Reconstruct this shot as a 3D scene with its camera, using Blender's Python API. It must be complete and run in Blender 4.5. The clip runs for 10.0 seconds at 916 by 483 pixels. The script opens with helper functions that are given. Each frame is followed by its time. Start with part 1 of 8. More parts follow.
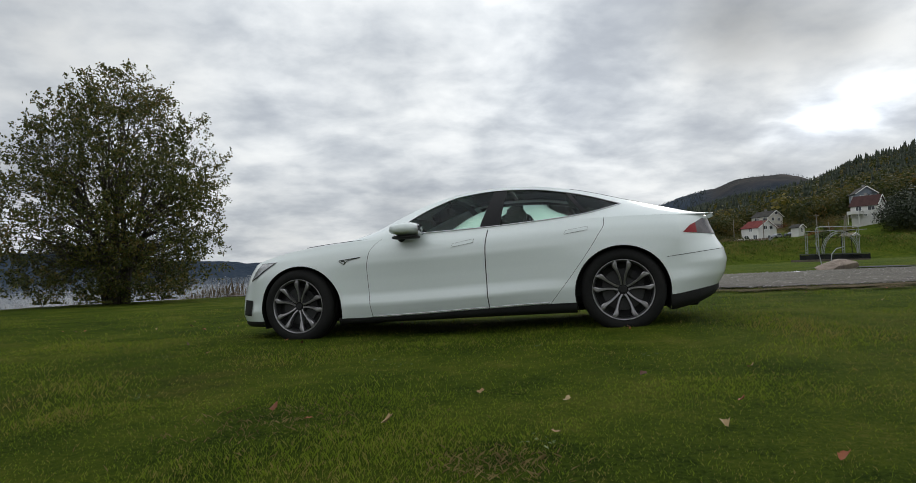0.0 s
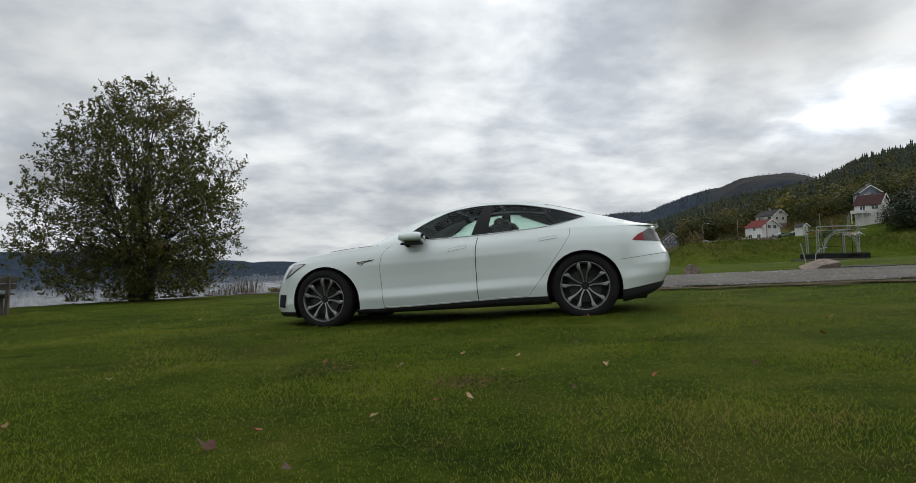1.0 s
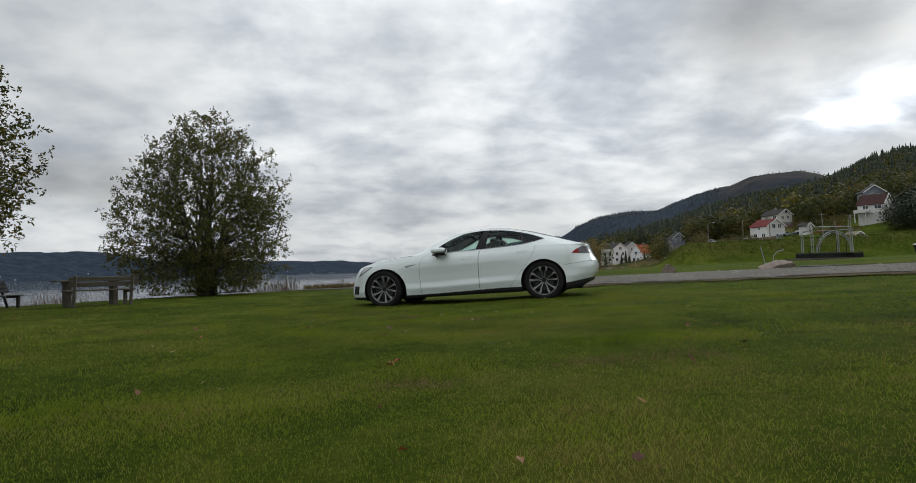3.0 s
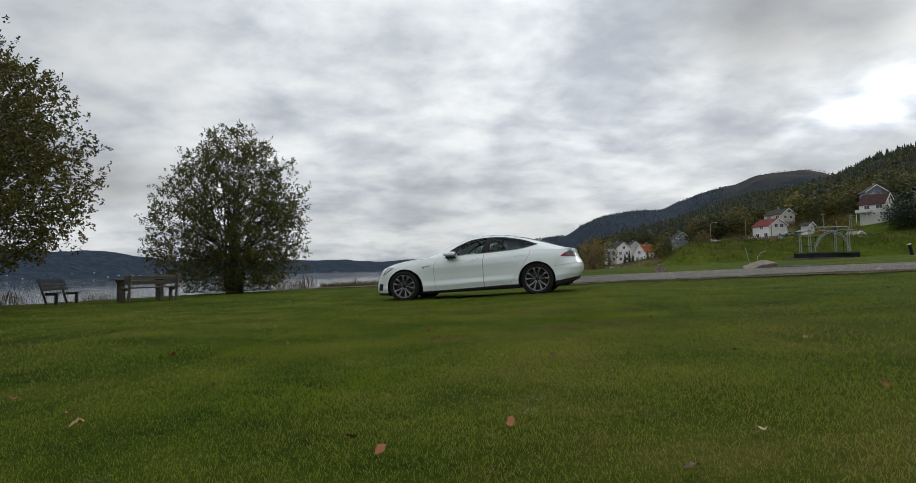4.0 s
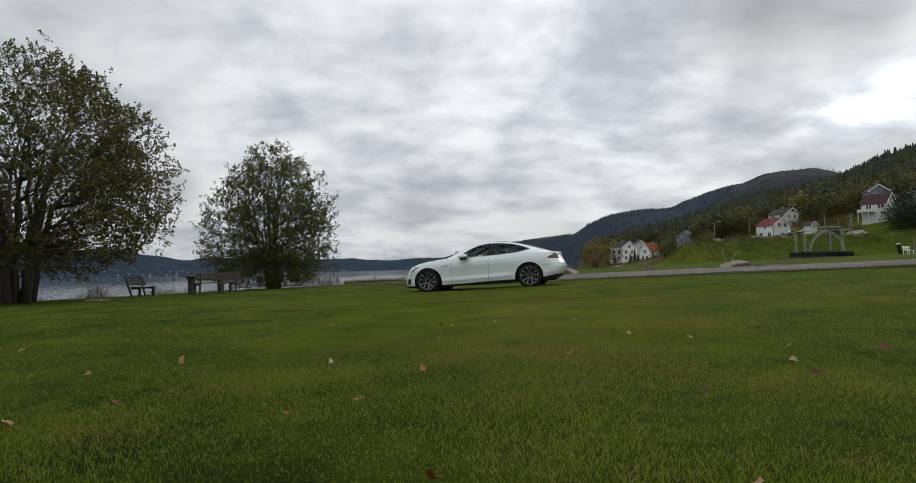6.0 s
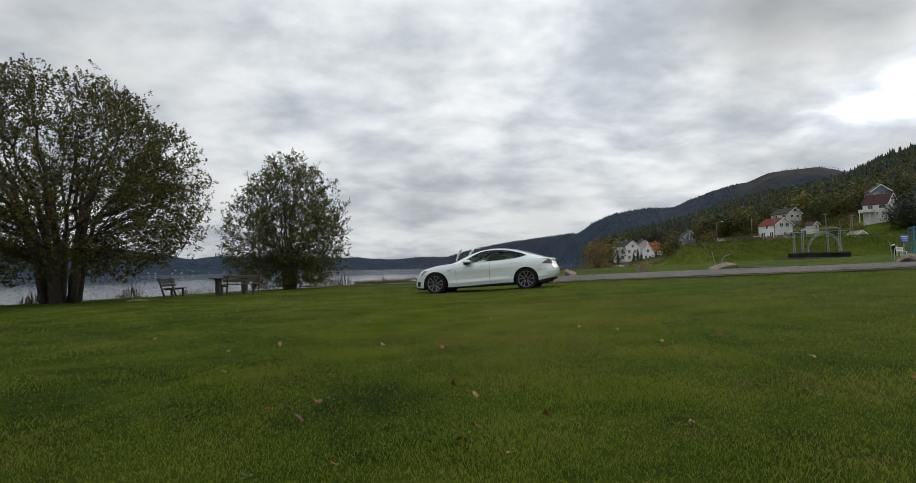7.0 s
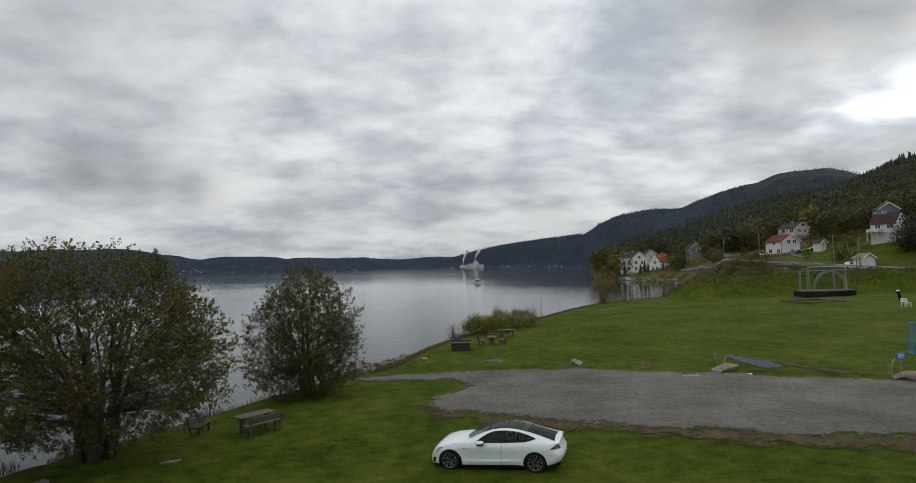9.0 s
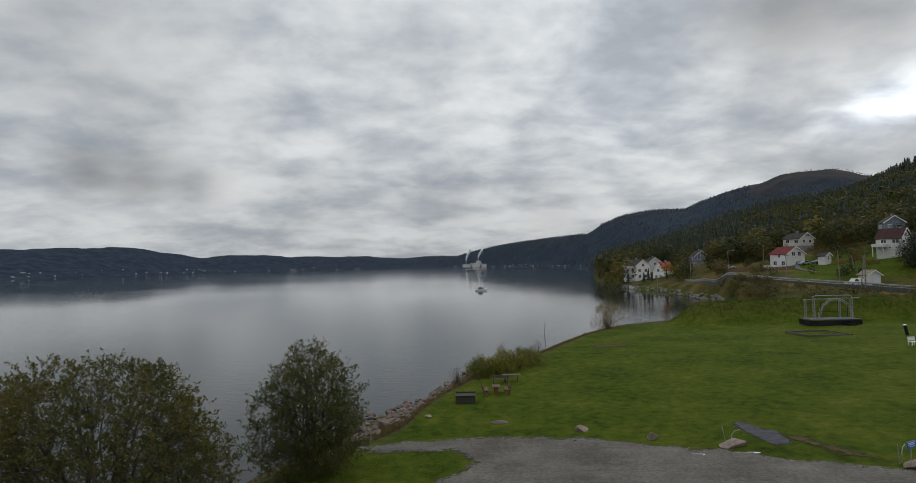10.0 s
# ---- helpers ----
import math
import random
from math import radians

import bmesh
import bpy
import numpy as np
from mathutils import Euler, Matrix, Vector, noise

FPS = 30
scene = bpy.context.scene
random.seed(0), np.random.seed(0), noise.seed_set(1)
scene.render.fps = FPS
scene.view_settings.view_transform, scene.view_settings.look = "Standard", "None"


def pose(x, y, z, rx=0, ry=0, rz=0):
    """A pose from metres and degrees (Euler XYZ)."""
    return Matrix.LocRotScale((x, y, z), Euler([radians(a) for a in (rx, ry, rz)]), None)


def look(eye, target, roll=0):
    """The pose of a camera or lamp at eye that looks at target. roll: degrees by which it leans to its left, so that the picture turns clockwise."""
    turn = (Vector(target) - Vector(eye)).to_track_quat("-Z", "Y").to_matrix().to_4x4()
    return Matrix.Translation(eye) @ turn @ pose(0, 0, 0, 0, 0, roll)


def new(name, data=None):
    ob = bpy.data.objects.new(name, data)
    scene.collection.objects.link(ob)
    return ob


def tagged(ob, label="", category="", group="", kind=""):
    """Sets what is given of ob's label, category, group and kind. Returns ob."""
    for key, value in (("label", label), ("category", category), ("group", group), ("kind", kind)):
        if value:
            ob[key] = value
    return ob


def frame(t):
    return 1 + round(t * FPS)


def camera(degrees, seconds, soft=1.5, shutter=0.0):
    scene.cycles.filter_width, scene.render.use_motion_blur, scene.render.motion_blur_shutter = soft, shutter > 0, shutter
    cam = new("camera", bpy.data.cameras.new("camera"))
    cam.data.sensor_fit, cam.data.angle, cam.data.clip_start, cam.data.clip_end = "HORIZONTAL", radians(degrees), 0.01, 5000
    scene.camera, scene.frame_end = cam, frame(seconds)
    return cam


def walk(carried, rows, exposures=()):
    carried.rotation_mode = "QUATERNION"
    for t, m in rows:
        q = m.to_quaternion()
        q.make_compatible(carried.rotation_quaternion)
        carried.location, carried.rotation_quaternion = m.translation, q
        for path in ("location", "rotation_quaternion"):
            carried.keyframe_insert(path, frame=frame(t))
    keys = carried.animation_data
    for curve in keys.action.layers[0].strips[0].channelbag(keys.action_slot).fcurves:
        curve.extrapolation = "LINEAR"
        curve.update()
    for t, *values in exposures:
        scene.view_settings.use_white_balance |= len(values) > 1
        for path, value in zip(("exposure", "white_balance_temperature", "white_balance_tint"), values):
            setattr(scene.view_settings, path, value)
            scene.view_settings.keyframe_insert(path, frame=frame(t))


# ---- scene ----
# ---------------------------------------------------------------- camera
cam = camera(76.0, 10.0, 0.7)
PATH = [
    (0, (-0.132, 1.422, 1.1), (-0.166, 3.419, 1.203), -1.3),
    (0.5, (-0.063, 0.87, 1.103), (-0.106, 2.867, 1.205), -1.3),
    (1, (-0.01, 0.183, 1.105), (-0.06, 2.18, 1.205), -1.3),
    (1.5, (0.04, -0.705, 1.11), (-0.018, 1.292, 1.209), -1.3),
    (2, (0.067, -1.709, 1.115), (0.001, 0.288, 1.212), -1.3),
    (2.5, (0.076, -2.795, 1.118), (0.004, -0.799, 1.216), -1.35),
    (4, (0.083, -6.026, 1.158), (-0.01, -4.03, 1.253), -1.35),
    (4.5, (0.078, -7.018, 1.158), (-0.021, -5.022, 1.251), -1.35),
    (5, (0.09, -7.993, 1.153), (-0.015, -5.998, 1.245), -1.37),
    (5.5, (0.112, -8.954, 1.15), (0.002, -6.959, 1.242), -1.37),
    (7, (0.254, -11.912, 1.319), (0.124, -9.918, 1.407), -1.3),
    (7.5, (0.296, -12.896, 1.897), (0.161, -10.903, 1.984), -1.3),
    (8, (0.3, -13.295, 3.306), (0.159, -11.302, 3.392), -1.25),
    (8.5, (0.284, -13.4, 5.289), (0.138, -11.407, 5.374), -1.25),
    (9, (0.26, -13.4, 7.437), (0.108, -11.408, 7.523), -1.25),
    (9.5, (0.23, -13.36, 9.66), (0.072, -11.368, 9.743), -1.15),
    (10, (0.19, -13.34, 11.95), (0.028, -11.349, 12.031), -1.05),
]
walk(cam, [(t, look(eye, target, roll)) for t, eye, target, roll in PATH], [(0, 0.01, 6500, 7.5), (1.5, 0.0, 6500, 7.5), (4, -0.04, 6500, 7.5), (7.5, -0.03, 6500, 7.5), (8.6, -0.10, 6500, 7.5), (10, -0.32, 6500, 7.5)])

# ---------------------------------------------------------------- world and light
WATER_Z = -1.0
SUN_AZ, SUN_EL = 32.0, 24.0        # degrees: to the right of straight ahead, above the horizon


def make_world():
    w = bpy.data.worlds.new("overcast_sky")
    w.use_nodes = True
    scene.world = w
    nt = w.node_tree
    nt.nodes.clear()
    N, L = nt.nodes.new, nt.links.new

    def math_node(op, a, b=None, c=None, clamp=False):
        n = N("ShaderNodeMath")
        n.operation, n.use_clamp = op, clamp
        for i, v in enumerate((a, b, c)):
            if v is None:
                continue
            if isinstance(v, (int, float)):
                n.inputs[i].default_value = v
            else:
                L(v, n.inputs[i])
        return n.outputs[0]

    tc = N("ShaderNodeTexCoord")
    sep = N("ShaderNodeSeparateXYZ")
    L(tc.outputs["Generated"], sep.inputs[0])
    x, y, z = sep.outputs
    zc = math_node("MAXIMUM", z, 0.0)
    den = math_node("ADD", zc, 0.27)
    com = N("ShaderNodeCombineXYZ")
    L(math_node("DIVIDE", x, den), com.inputs[0])
    L(math_node("DIVIDE", y, den), com.inputs[1])

    def fbm(scale, detail, rough, distort, off, sx=1.0, sy=1.0):
        mp = N("ShaderNodeMapping")
        mp.inputs["Location"].default_value = off
        mp.inputs["Scale"].default_value = (sx, sy, 1)
        mp.inputs["Rotation"].default_value = (0, 0, radians(-6))
        L(com.outputs[0], mp.inputs[0])
        n = N("ShaderNodeTexNoise")
        n.inputs["Scale"].default_value = scale
        n.inputs["Detail"].default_value = detail
        n.inputs["Roughness"].default_value = rough
        n.inputs["Distortion"].default_value = distort
        L(mp.outputs[0], n.inputs["Vector"])
        return n.outputs["Fac"]

    big = fbm(1.5, 3.0, 0.5, 0.2, (3.1, 0.7, 0))
    mid = fbm(3.9, 6.0, 0.53, 0.25, (0.4, 2.3, 0), 0.9, 1.05)
    fine = fbm(12.0, 5.0, 0.5, 0.2, (7.7, 1.3, 0))
    v = math_node("ADD", math_node("MULTIPLY", big, 0.54), math_node("MULTIPLY", mid, 0.44))
    v = math_node("ADD", v, math_node("MULTIPLY", fine, 0.12))
    v = math_node("ADD", math_node("MULTIPLY", v, 1.12), -0.086)

    # thick and thin parts of the cloud deck
    def spot(az, el, wide, gain):
        d = Vector((math.sin(radians(az)) * math.cos(radians(el)), math.cos(radians(az)) * math.cos(radians(el)), math.sin(radians(el))))
        n = N("ShaderNodeVectorMath")
        n.operation = "DOT_PRODUCT"
        L(tc.outputs["Generated"], n.inputs[0])
        n.inputs[1].default_value = d
        a = math_node("SUBTRACT", 1.0, n.outputs["Value"])
        a = math_node("MULTIPLY", a, -1.0 / (1 - math.cos(radians(wide))))
        return math_node("MULTIPLY", math_node("EXPONENT", a), gain)

    spots = [(34.5, 12.4, 2.6, 0.80), (31, 11.9, 2.2, 0.6), (27.5, 10.8, 1.7, 0.25), (24, 20.5, 4.0, -0.34), (29, 22.0, 5.0, -0.30), (20, 24, 6.0, -0.10), (33, 18.0, 3.0, -0.2), (34, 8.2, 2.5, -0.3), (27, 7.0, 2.5, -0.2),
             (-37, 8.3, 2.2, -0.45), (-33, 8.0, 2.2, -0.45), (-29, 7.6, 2.0, -0.4), (-6, 5.0, 4.0, -0.15), (4, 20.0, 10.0, 0.06), (-22, 17.0, 9.0, 0.10), (-30, 15.0, 10.0, -0.16), (-40, 22.0, 8.0, -0.15), (5, 3.5, 5.0, -0.14), (-18, 3.5, 6.0, -0.10), (12, 17.0, 9.0, 0.12)]
    thick = math_node("MULTIPLY", v, 0.0)
    for s in spots:
        thick = math_node("ADD", thick, spot(*s))
    thick = math_node("EXPONENT", math_node("MULTIPLY", thick, math_node("ADD", math_node("MULTIPLY", mid, 2.2), -0.1)))
    ramp = N("ShaderNodeValToRGB")
    cr = ramp.color_ramp
    cr.interpolation = "B_SPLINE"
    for i, (p, c) in enumerate([(0.36, (0.40, 0.43, 0.49)), (0.45, (0.52, 0.55, 0.60)), (0.53, (0.66, 0.685, 0.725)), (0.62, (0.82, 0.835, 0.86)), (0.77, (0.96, 0.962, 0.965))]):
        e = cr.elements[i] if i < 2 else cr.elements.new(p)
        e.position, e.color = p, (*c, 1)
    L(v, ramp.inputs[0])
    sky = N("ShaderNodeTexSky")
    sky.sky_type, sky.sun_disc = "NISHITA", False
    sky.sun_elevation, sky.sun_rotation = radians(SUN_EL), radians(SUN_AZ)
    blue = N("ShaderNodeMix")
    blue.data_type, blue.blend_type = "RGBA", "ADD"
    blue.inputs["Factor"].default_value = 0.0015
    L(ramp.outputs[0], blue.inputs[6])
    L(sky.outputs[0], blue.inputs[7])
    # an overcast deck is brighter towards the zenith
    up = math_node("MULTIPLY", math_node("SMOOTH_MIN", math_node("MAXIMUM", math_node("SUBTRACT", z, 0.35), 0.0), 0.5, 0.1), ZENITH)
    gain = math_node("MULTIPLY", math_node("ADD", up, 1.0), thick)
    low = math_node("MULTIPLY", math_node("MULTIPLY", zc, 5.0, clamp=True), 0.16)
    gain = math_node("MULTIPLY", gain, math_node("ADD", low, 0.85))
    bg = N("ShaderNodeBackground")
    L(blue.outputs[2], bg.inputs[0])
    L(math_node("MULTIPLY", gain, SKY), bg.inputs[1])
    out = N("ShaderNodeOutputWorld")
    L(bg.outputs[0], out.inputs[0])


ZENITH, SKY = 1.1, 1.05
make_world()
sun_data = bpy.data.lights.new("sun", "SUN")
sun_data.energy, sun_data.angle, sun_data.color = 0.5, radians(25), (1.0, 0.96, 0.9)
sun = new("sun", sun_data)
sun.matrix_world = look((0, 0, 60), (-60 * math.sin(radians(SUN_AZ)) * math.cos(radians(SUN_EL)), -60 * math.cos(radians(SUN_AZ)) * math.cos(radians(SUN_EL)), 60 - 60 * math.sin(radians(SUN_EL))))

# ---------------------------------------------------------------- materials
def nodes_of(name):
    m = bpy.data.materials.new(name)
    m.use_nodes = True
    nt = m.node_tree
    bsdf = nt.nodes["Principled BSDF"]
    return m, nt, bsdf


def noise_node(nt, vec, scale, detail=4.0, rough=0.55, distort=0.0):
    n = nt.nodes.new("ShaderNodeTexNoise")
    n.inputs["Scale"].default_value, n.inputs["Detail"].default_value = scale, detail
    n.inputs["Roughness"].default_value, n.inputs["Distortion"].default_value = rough, distort
    nt.links.new(vec, n.inputs["Vector"])
    return n.outputs["Fac"]


def ramp_node(nt, fac, stops, smooth=False):
    r = nt.nodes.new("ShaderNodeValToRGB")
    r.color_ramp.interpolation = "EASE" if smooth else "LINEAR"
    for i, (p, c) in enumerate(stops):
        e = r.color_ramp.elements[i] if i < 2 else r.color_ramp.elements.new(p)
        e.position, e.color = p, (*c, 1)
    nt.links.new(fac, r.inputs[0])
    return r.outputs[0]


def mix_node(nt, fac, a, b, blend="MIX"):
    n = nt.nodes.new("ShaderNodeMix")
    n.data_type, n.blend_type = "RGBA", blend
    for sock, v in ((n.inputs["Factor"], fac), (n.inputs[6], a), (n.inputs[7], b)):
        if isinstance(v, (int, float)):
            sock.default_value = v
        elif isinstance(v, tuple):
            sock.default_value = (*v, 1)
        else:
            nt.links.new(v, sock)
    return n.outputs[2]


def math_of(nt, op, a, b, clamp=False):
    n = nt.nodes.new("ShaderNodeMath")
    n.operation, n.use_clamp = op, clamp
    for i, v in enumerate((a, b)):
        if isinstance(v, (int, float)):
            n.inputs[i].default_value = v
        else:
            nt.links.new(v, n.inputs[i])
    return n.outputs[0]


def surf(name, dark, light, scale=2.0, fine=14.0, rough=0.8, metal=0.0, bump=0.2, dist=0.01, spec=0.5, coat=0.0, rand=0.0, world=False, stretch=None):
    """Two scales of variation between two colours, with a fine relief."""
    m, nt, b = nodes_of(name)
    if world:
        vec = nt.nodes.new("ShaderNodeNewGeometry").outputs["Position"]
    else:
        vec = nt.nodes.new("ShaderNodeTexCoord").outputs["Object"]
    if stretch:
        mp = nt.nodes.new("ShaderNodeMapping")
        mp.inputs["Scale"].default_value = stretch
        nt.links.new(vec, mp.inputs[0])
        vec = mp.outputs[0]
    a, f = noise_node(nt, vec, scale), noise_node(nt, vec, fine, 6.0, 0.6)
    v = math_of(nt, "ADD", math_of(nt, "MULTIPLY", a, 0.6), math_of(nt, "MULTIPLY", f, 0.4))
    if rand:
        oi = nt.nodes.new("ShaderNodeObjectInfo").outputs["Random"]
        v = math_of(nt, "ADD", v, math_of(nt, "MULTIPLY", math_of(nt, "SUBTRACT", oi, 0.5), rand))
    nt.links.new(ramp_node(nt, v, [(0.3, dark), (0.7, light)]), b.inputs["Base Color"])
    b.inputs["Roughness"].default_value, b.inputs["Metallic"].default_value = rough, metal
    b.inputs["Specular IOR Level"].default_value = spec
    b.inputs["Coat Weight"].default_value = coat
    b.inputs["Coat Roughness"].default_value = 0.04
    if bump:
        bn = nt.nodes.new("ShaderNodeBump")
        bn.inputs["Strength"].default_value, bn.inputs["Distance"].default_value = bump, dist
        nt.links.new(f, bn.inputs["Height"])
        nt.links.new(bn.outputs[0], b.inputs["Normal"])
    return m


def leaf_mat(name, stops, patch=0.35, trans=0.35, own=0.55):
    """Leaves: colour from the leaf and from its place in the crown; some light comes through."""
    m, nt, b = nodes_of(name)
    geo = nt.nodes.new("ShaderNodeNewGeometry")
    a = noise_node(nt, geo.outputs["Position"], patch, 2.0)
    v = math_of(nt, "ADD", math_of(nt, "MULTIPLY", geo.outputs["Random Per Island"], own), math_of(nt, "MULTIPLY", a, 1.15 - own))
    v = math_of(nt, "SUBTRACT", v, 0.08)
    col = ramp_node(nt, v, stops)
    nt.links.new(col, b.inputs["Base Color"])
    b.inputs["Roughness"].default_value = 0.55
    b.inputs["Specular IOR Level"].default_value = 0.3
    tr = nt.nodes.new("ShaderNodeBsdfTranslucent")
    nt.links.new(col, tr.inputs[0])
    mx = nt.nodes.new("ShaderNodeMixShader")
    mx.inputs[0].default_value = trans
    nt.links.new(b.outputs[0], mx.inputs[1])
    nt.links.new(tr.outputs[0], mx.inputs[2])
    nt.links.new(mx.outputs[0], nt.nodes["Material Output"].inputs[0])
    return m


def glass_mat(name, tint, rough=0.0):
    """Thin tinted pane: mostly lets light through, with a clear reflection by Fresnel."""
    m, nt, b = nodes_of(name)
    nt.nodes.remove(b)
    tr, gl, fr, mx = (nt.nodes.new(t) for t in ("ShaderNodeBsdfTransparent", "ShaderNodeBsdfGlossy", "ShaderNodeFresnel", "ShaderNodeMixShader"))
    tr.inputs[0].default_value = (*tint, 1)
    gl.inputs["Roughness"].default_value = rough
    gl.inputs[0].default_value = (0.38, 0.42, 0.42, 1)
    fr.inputs[0].default_value = 1.5
    nt.links.new(fr.outputs[0], mx.inputs[0])
    nt.links.new(tr.outputs[0], mx.inputs[1])
    nt.links.new(gl.outputs[0], mx.inputs[2])
    nt.links.new(mx.outputs[0], nt.nodes["Material Output"].inputs[0])
    return m


def lush_of(nt, pos):
    """How richly the lawn grows, in broad and narrow patches."""
    a = math_of(nt, "ADD", math_of(nt, "MULTIPLY", noise_node(nt, pos, 0.16, 4.0), 0.32), math_of(nt, "MULTIPLY", noise_node(nt, pos, 1.3, 4.0), 0.36))
    return math_of(nt, "ADD", a, math_of(nt, "MULTIPLY", noise_node(nt, pos, 6.0, 5.0, 0.7), 0.32))


def dry_of(nt, pos):
    """Where the lawn is thin and yellowed."""
    return math_of(nt, "ADD", math_of(nt, "MULTIPLY", noise_node(nt, pos, 0.55, 3.0), 0.55), math_of(nt, "MULTIPLY", noise_node(nt, pos, 3.4, 4.0, 0.6), 0.45))


def ground_mat():
    """Turf, bank soil and haze-tinted woodland ground, blended by the zone that each spot belongs to."""
    m, nt, b = nodes_of("turf_and_soil")
    geo = nt.nodes.new("ShaderNodeNewGeometry")
    pos = geo.outputs["Position"]
    att = nt.nodes.new("ShaderNodeAttribute")
    att.attribute_name = "zone"
    sep = nt.nodes.new("ShaderNodeSeparateColor")
    nt.links.new(att.outputs["Color"], sep.inputs[0])
    bank, wood, worn = sep.outputs
    lush = lush_of(nt, pos)
    grain = noise_node(nt, pos, 48.0, 6.0, 0.85)
    lush = math_of(nt, "ADD", math_of(nt, "MULTIPLY", math_of(nt, "SUBTRACT", lush, 0.5), 1.7), 0.48)
    v = math_of(nt, "ADD", math_of(nt, "MULTIPLY", lush, 0.54), math_of(nt, "MULTIPLY", grain, 0.47))
    turf = ramp_node(nt, v, [(0.37, (0.018, 0.032, 0.004)), (0.46, (0.042, 0.066, 0.006)), (0.54, (0.069, 0.092, 0.009)), (0.65, (0.122, 0.118, 0.024))])
    dry = ramp_node(nt, dry_of(nt, pos), [(0.56, (0, 0, 0)), (0.74, (0.60, 0.60, 0.60))])
    turf = mix_node(nt, dry, turf, ramp_node(nt, grain, [(0.35, (0.05, 0.036, 0.010)), (0.65, (0.14, 0.11, 0.035))]))
    soil = ramp_node(nt, noise_node(nt, pos, 1.2, 6.0), [(0.3, (0.05, 0.038, 0.022)), (0.55, (0.10, 0.085, 0.05)), (0.75, (0.17, 0.14, 0.09))])
    # the blue of distance haze is put into the woodland ground's base colour
    hazed_floor = ramp_node(nt, noise_node(nt, pos, 0.035, 6.0, 0.65), [(0.3, (0.014, 0.023, 0.036)), (0.5, (0.024, 0.036, 0.056)), (0.68, (0.042, 0.054, 0.066))])
    brush = math_of(nt, "ADD", math_of(nt, "MULTIPLY", noise_node(nt, pos, 0.07, 4.0), 0.6), math_of(nt, "MULTIPLY", noise_node(nt, pos, 0.7, 5.0, 0.7), 0.4))
    rough = ramp_node(nt, brush, [(0.34, (0.022, 0.026, 0.008)), (0.46, (0.050, 0.052, 0.014)), (0.55, (0.095, 0.075, 0.026)), (0.68, (0.15, 0.105, 0.045))])
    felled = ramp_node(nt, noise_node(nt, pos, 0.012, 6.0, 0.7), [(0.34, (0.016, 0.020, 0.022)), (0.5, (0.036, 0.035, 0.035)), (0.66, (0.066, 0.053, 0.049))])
    hazed_floor = mix_node(nt, att.outputs["Alpha"], hazed_floor, felled)
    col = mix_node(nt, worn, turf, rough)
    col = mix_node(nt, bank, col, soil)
    col = mix_node(nt, wood, col, hazed_floor)
    nt.links.new(col, b.inputs["Base Color"])
    b.inputs["Roughness"].default_value = 1.0
    b.inputs["Specular IOR Level"].default_value = 0.03
    bn = nt.nodes.new("ShaderNodeBump")
    bn.inputs["Strength"].default_value, bn.inputs["Distance"].default_value = 0.8, 0.05
    nt.links.new(noise_node(nt, pos, 50.0, 6.0, 0.8), bn.inputs["Height"])
    nt.links.new(bn.outputs[0], b.inputs["Normal"])
    return m


def blade_mat(name, stops, trans=0.3, dead=(0.25, 0.19, 0.065)):
    m, nt, b = nodes_of(name)
    geo = nt.nodes.new("ShaderNodeNewGeometry")
    pos = geo.outputs["Position"]
    rnd = geo.outputs["Random Per Island"]
    v = math_of(nt, "ADD", math_of(nt, "MULTIPLY", lush_of(nt, pos), 0.86), math_of(nt, "MULTIPLY", rnd, 0.15))
    col = ramp_node(nt, v, stops)
    old = math_of(nt, "ADD", dry_of(nt, pos), math_of(nt, "MULTIPLY", math_of(nt, "FRACT", math_of(nt, "MULTIPLY", rnd, 37.0), 0.0), 0.34))
    col = mix_node(nt, ramp_node(nt, old, [(0.69, (0, 0, 0)), (0.82, (0.8, 0.8, 0.8))]), col, dead)
    nt.links.new(col, b.inputs["Base Color"])
    b.inputs["Roughness"].default_value, b.inputs["Specular IOR Level"].default_value = 0.85, 0.06
    tr = nt.nodes.new("ShaderNodeBsdfTranslucent")
    nt.links.new(col, tr.inputs[0])
    mx = nt.nodes.new("ShaderNodeMixShader")
    mx.inputs[0].default_value = trans
    nt.links.new(b.outputs[0], mx.inputs[1])
    nt.links.new(tr.outputs[0], mx.inputs[2])
    nt.links.new(mx.outputs[0], nt.nodes["Material Output"].inputs[0])
    return m


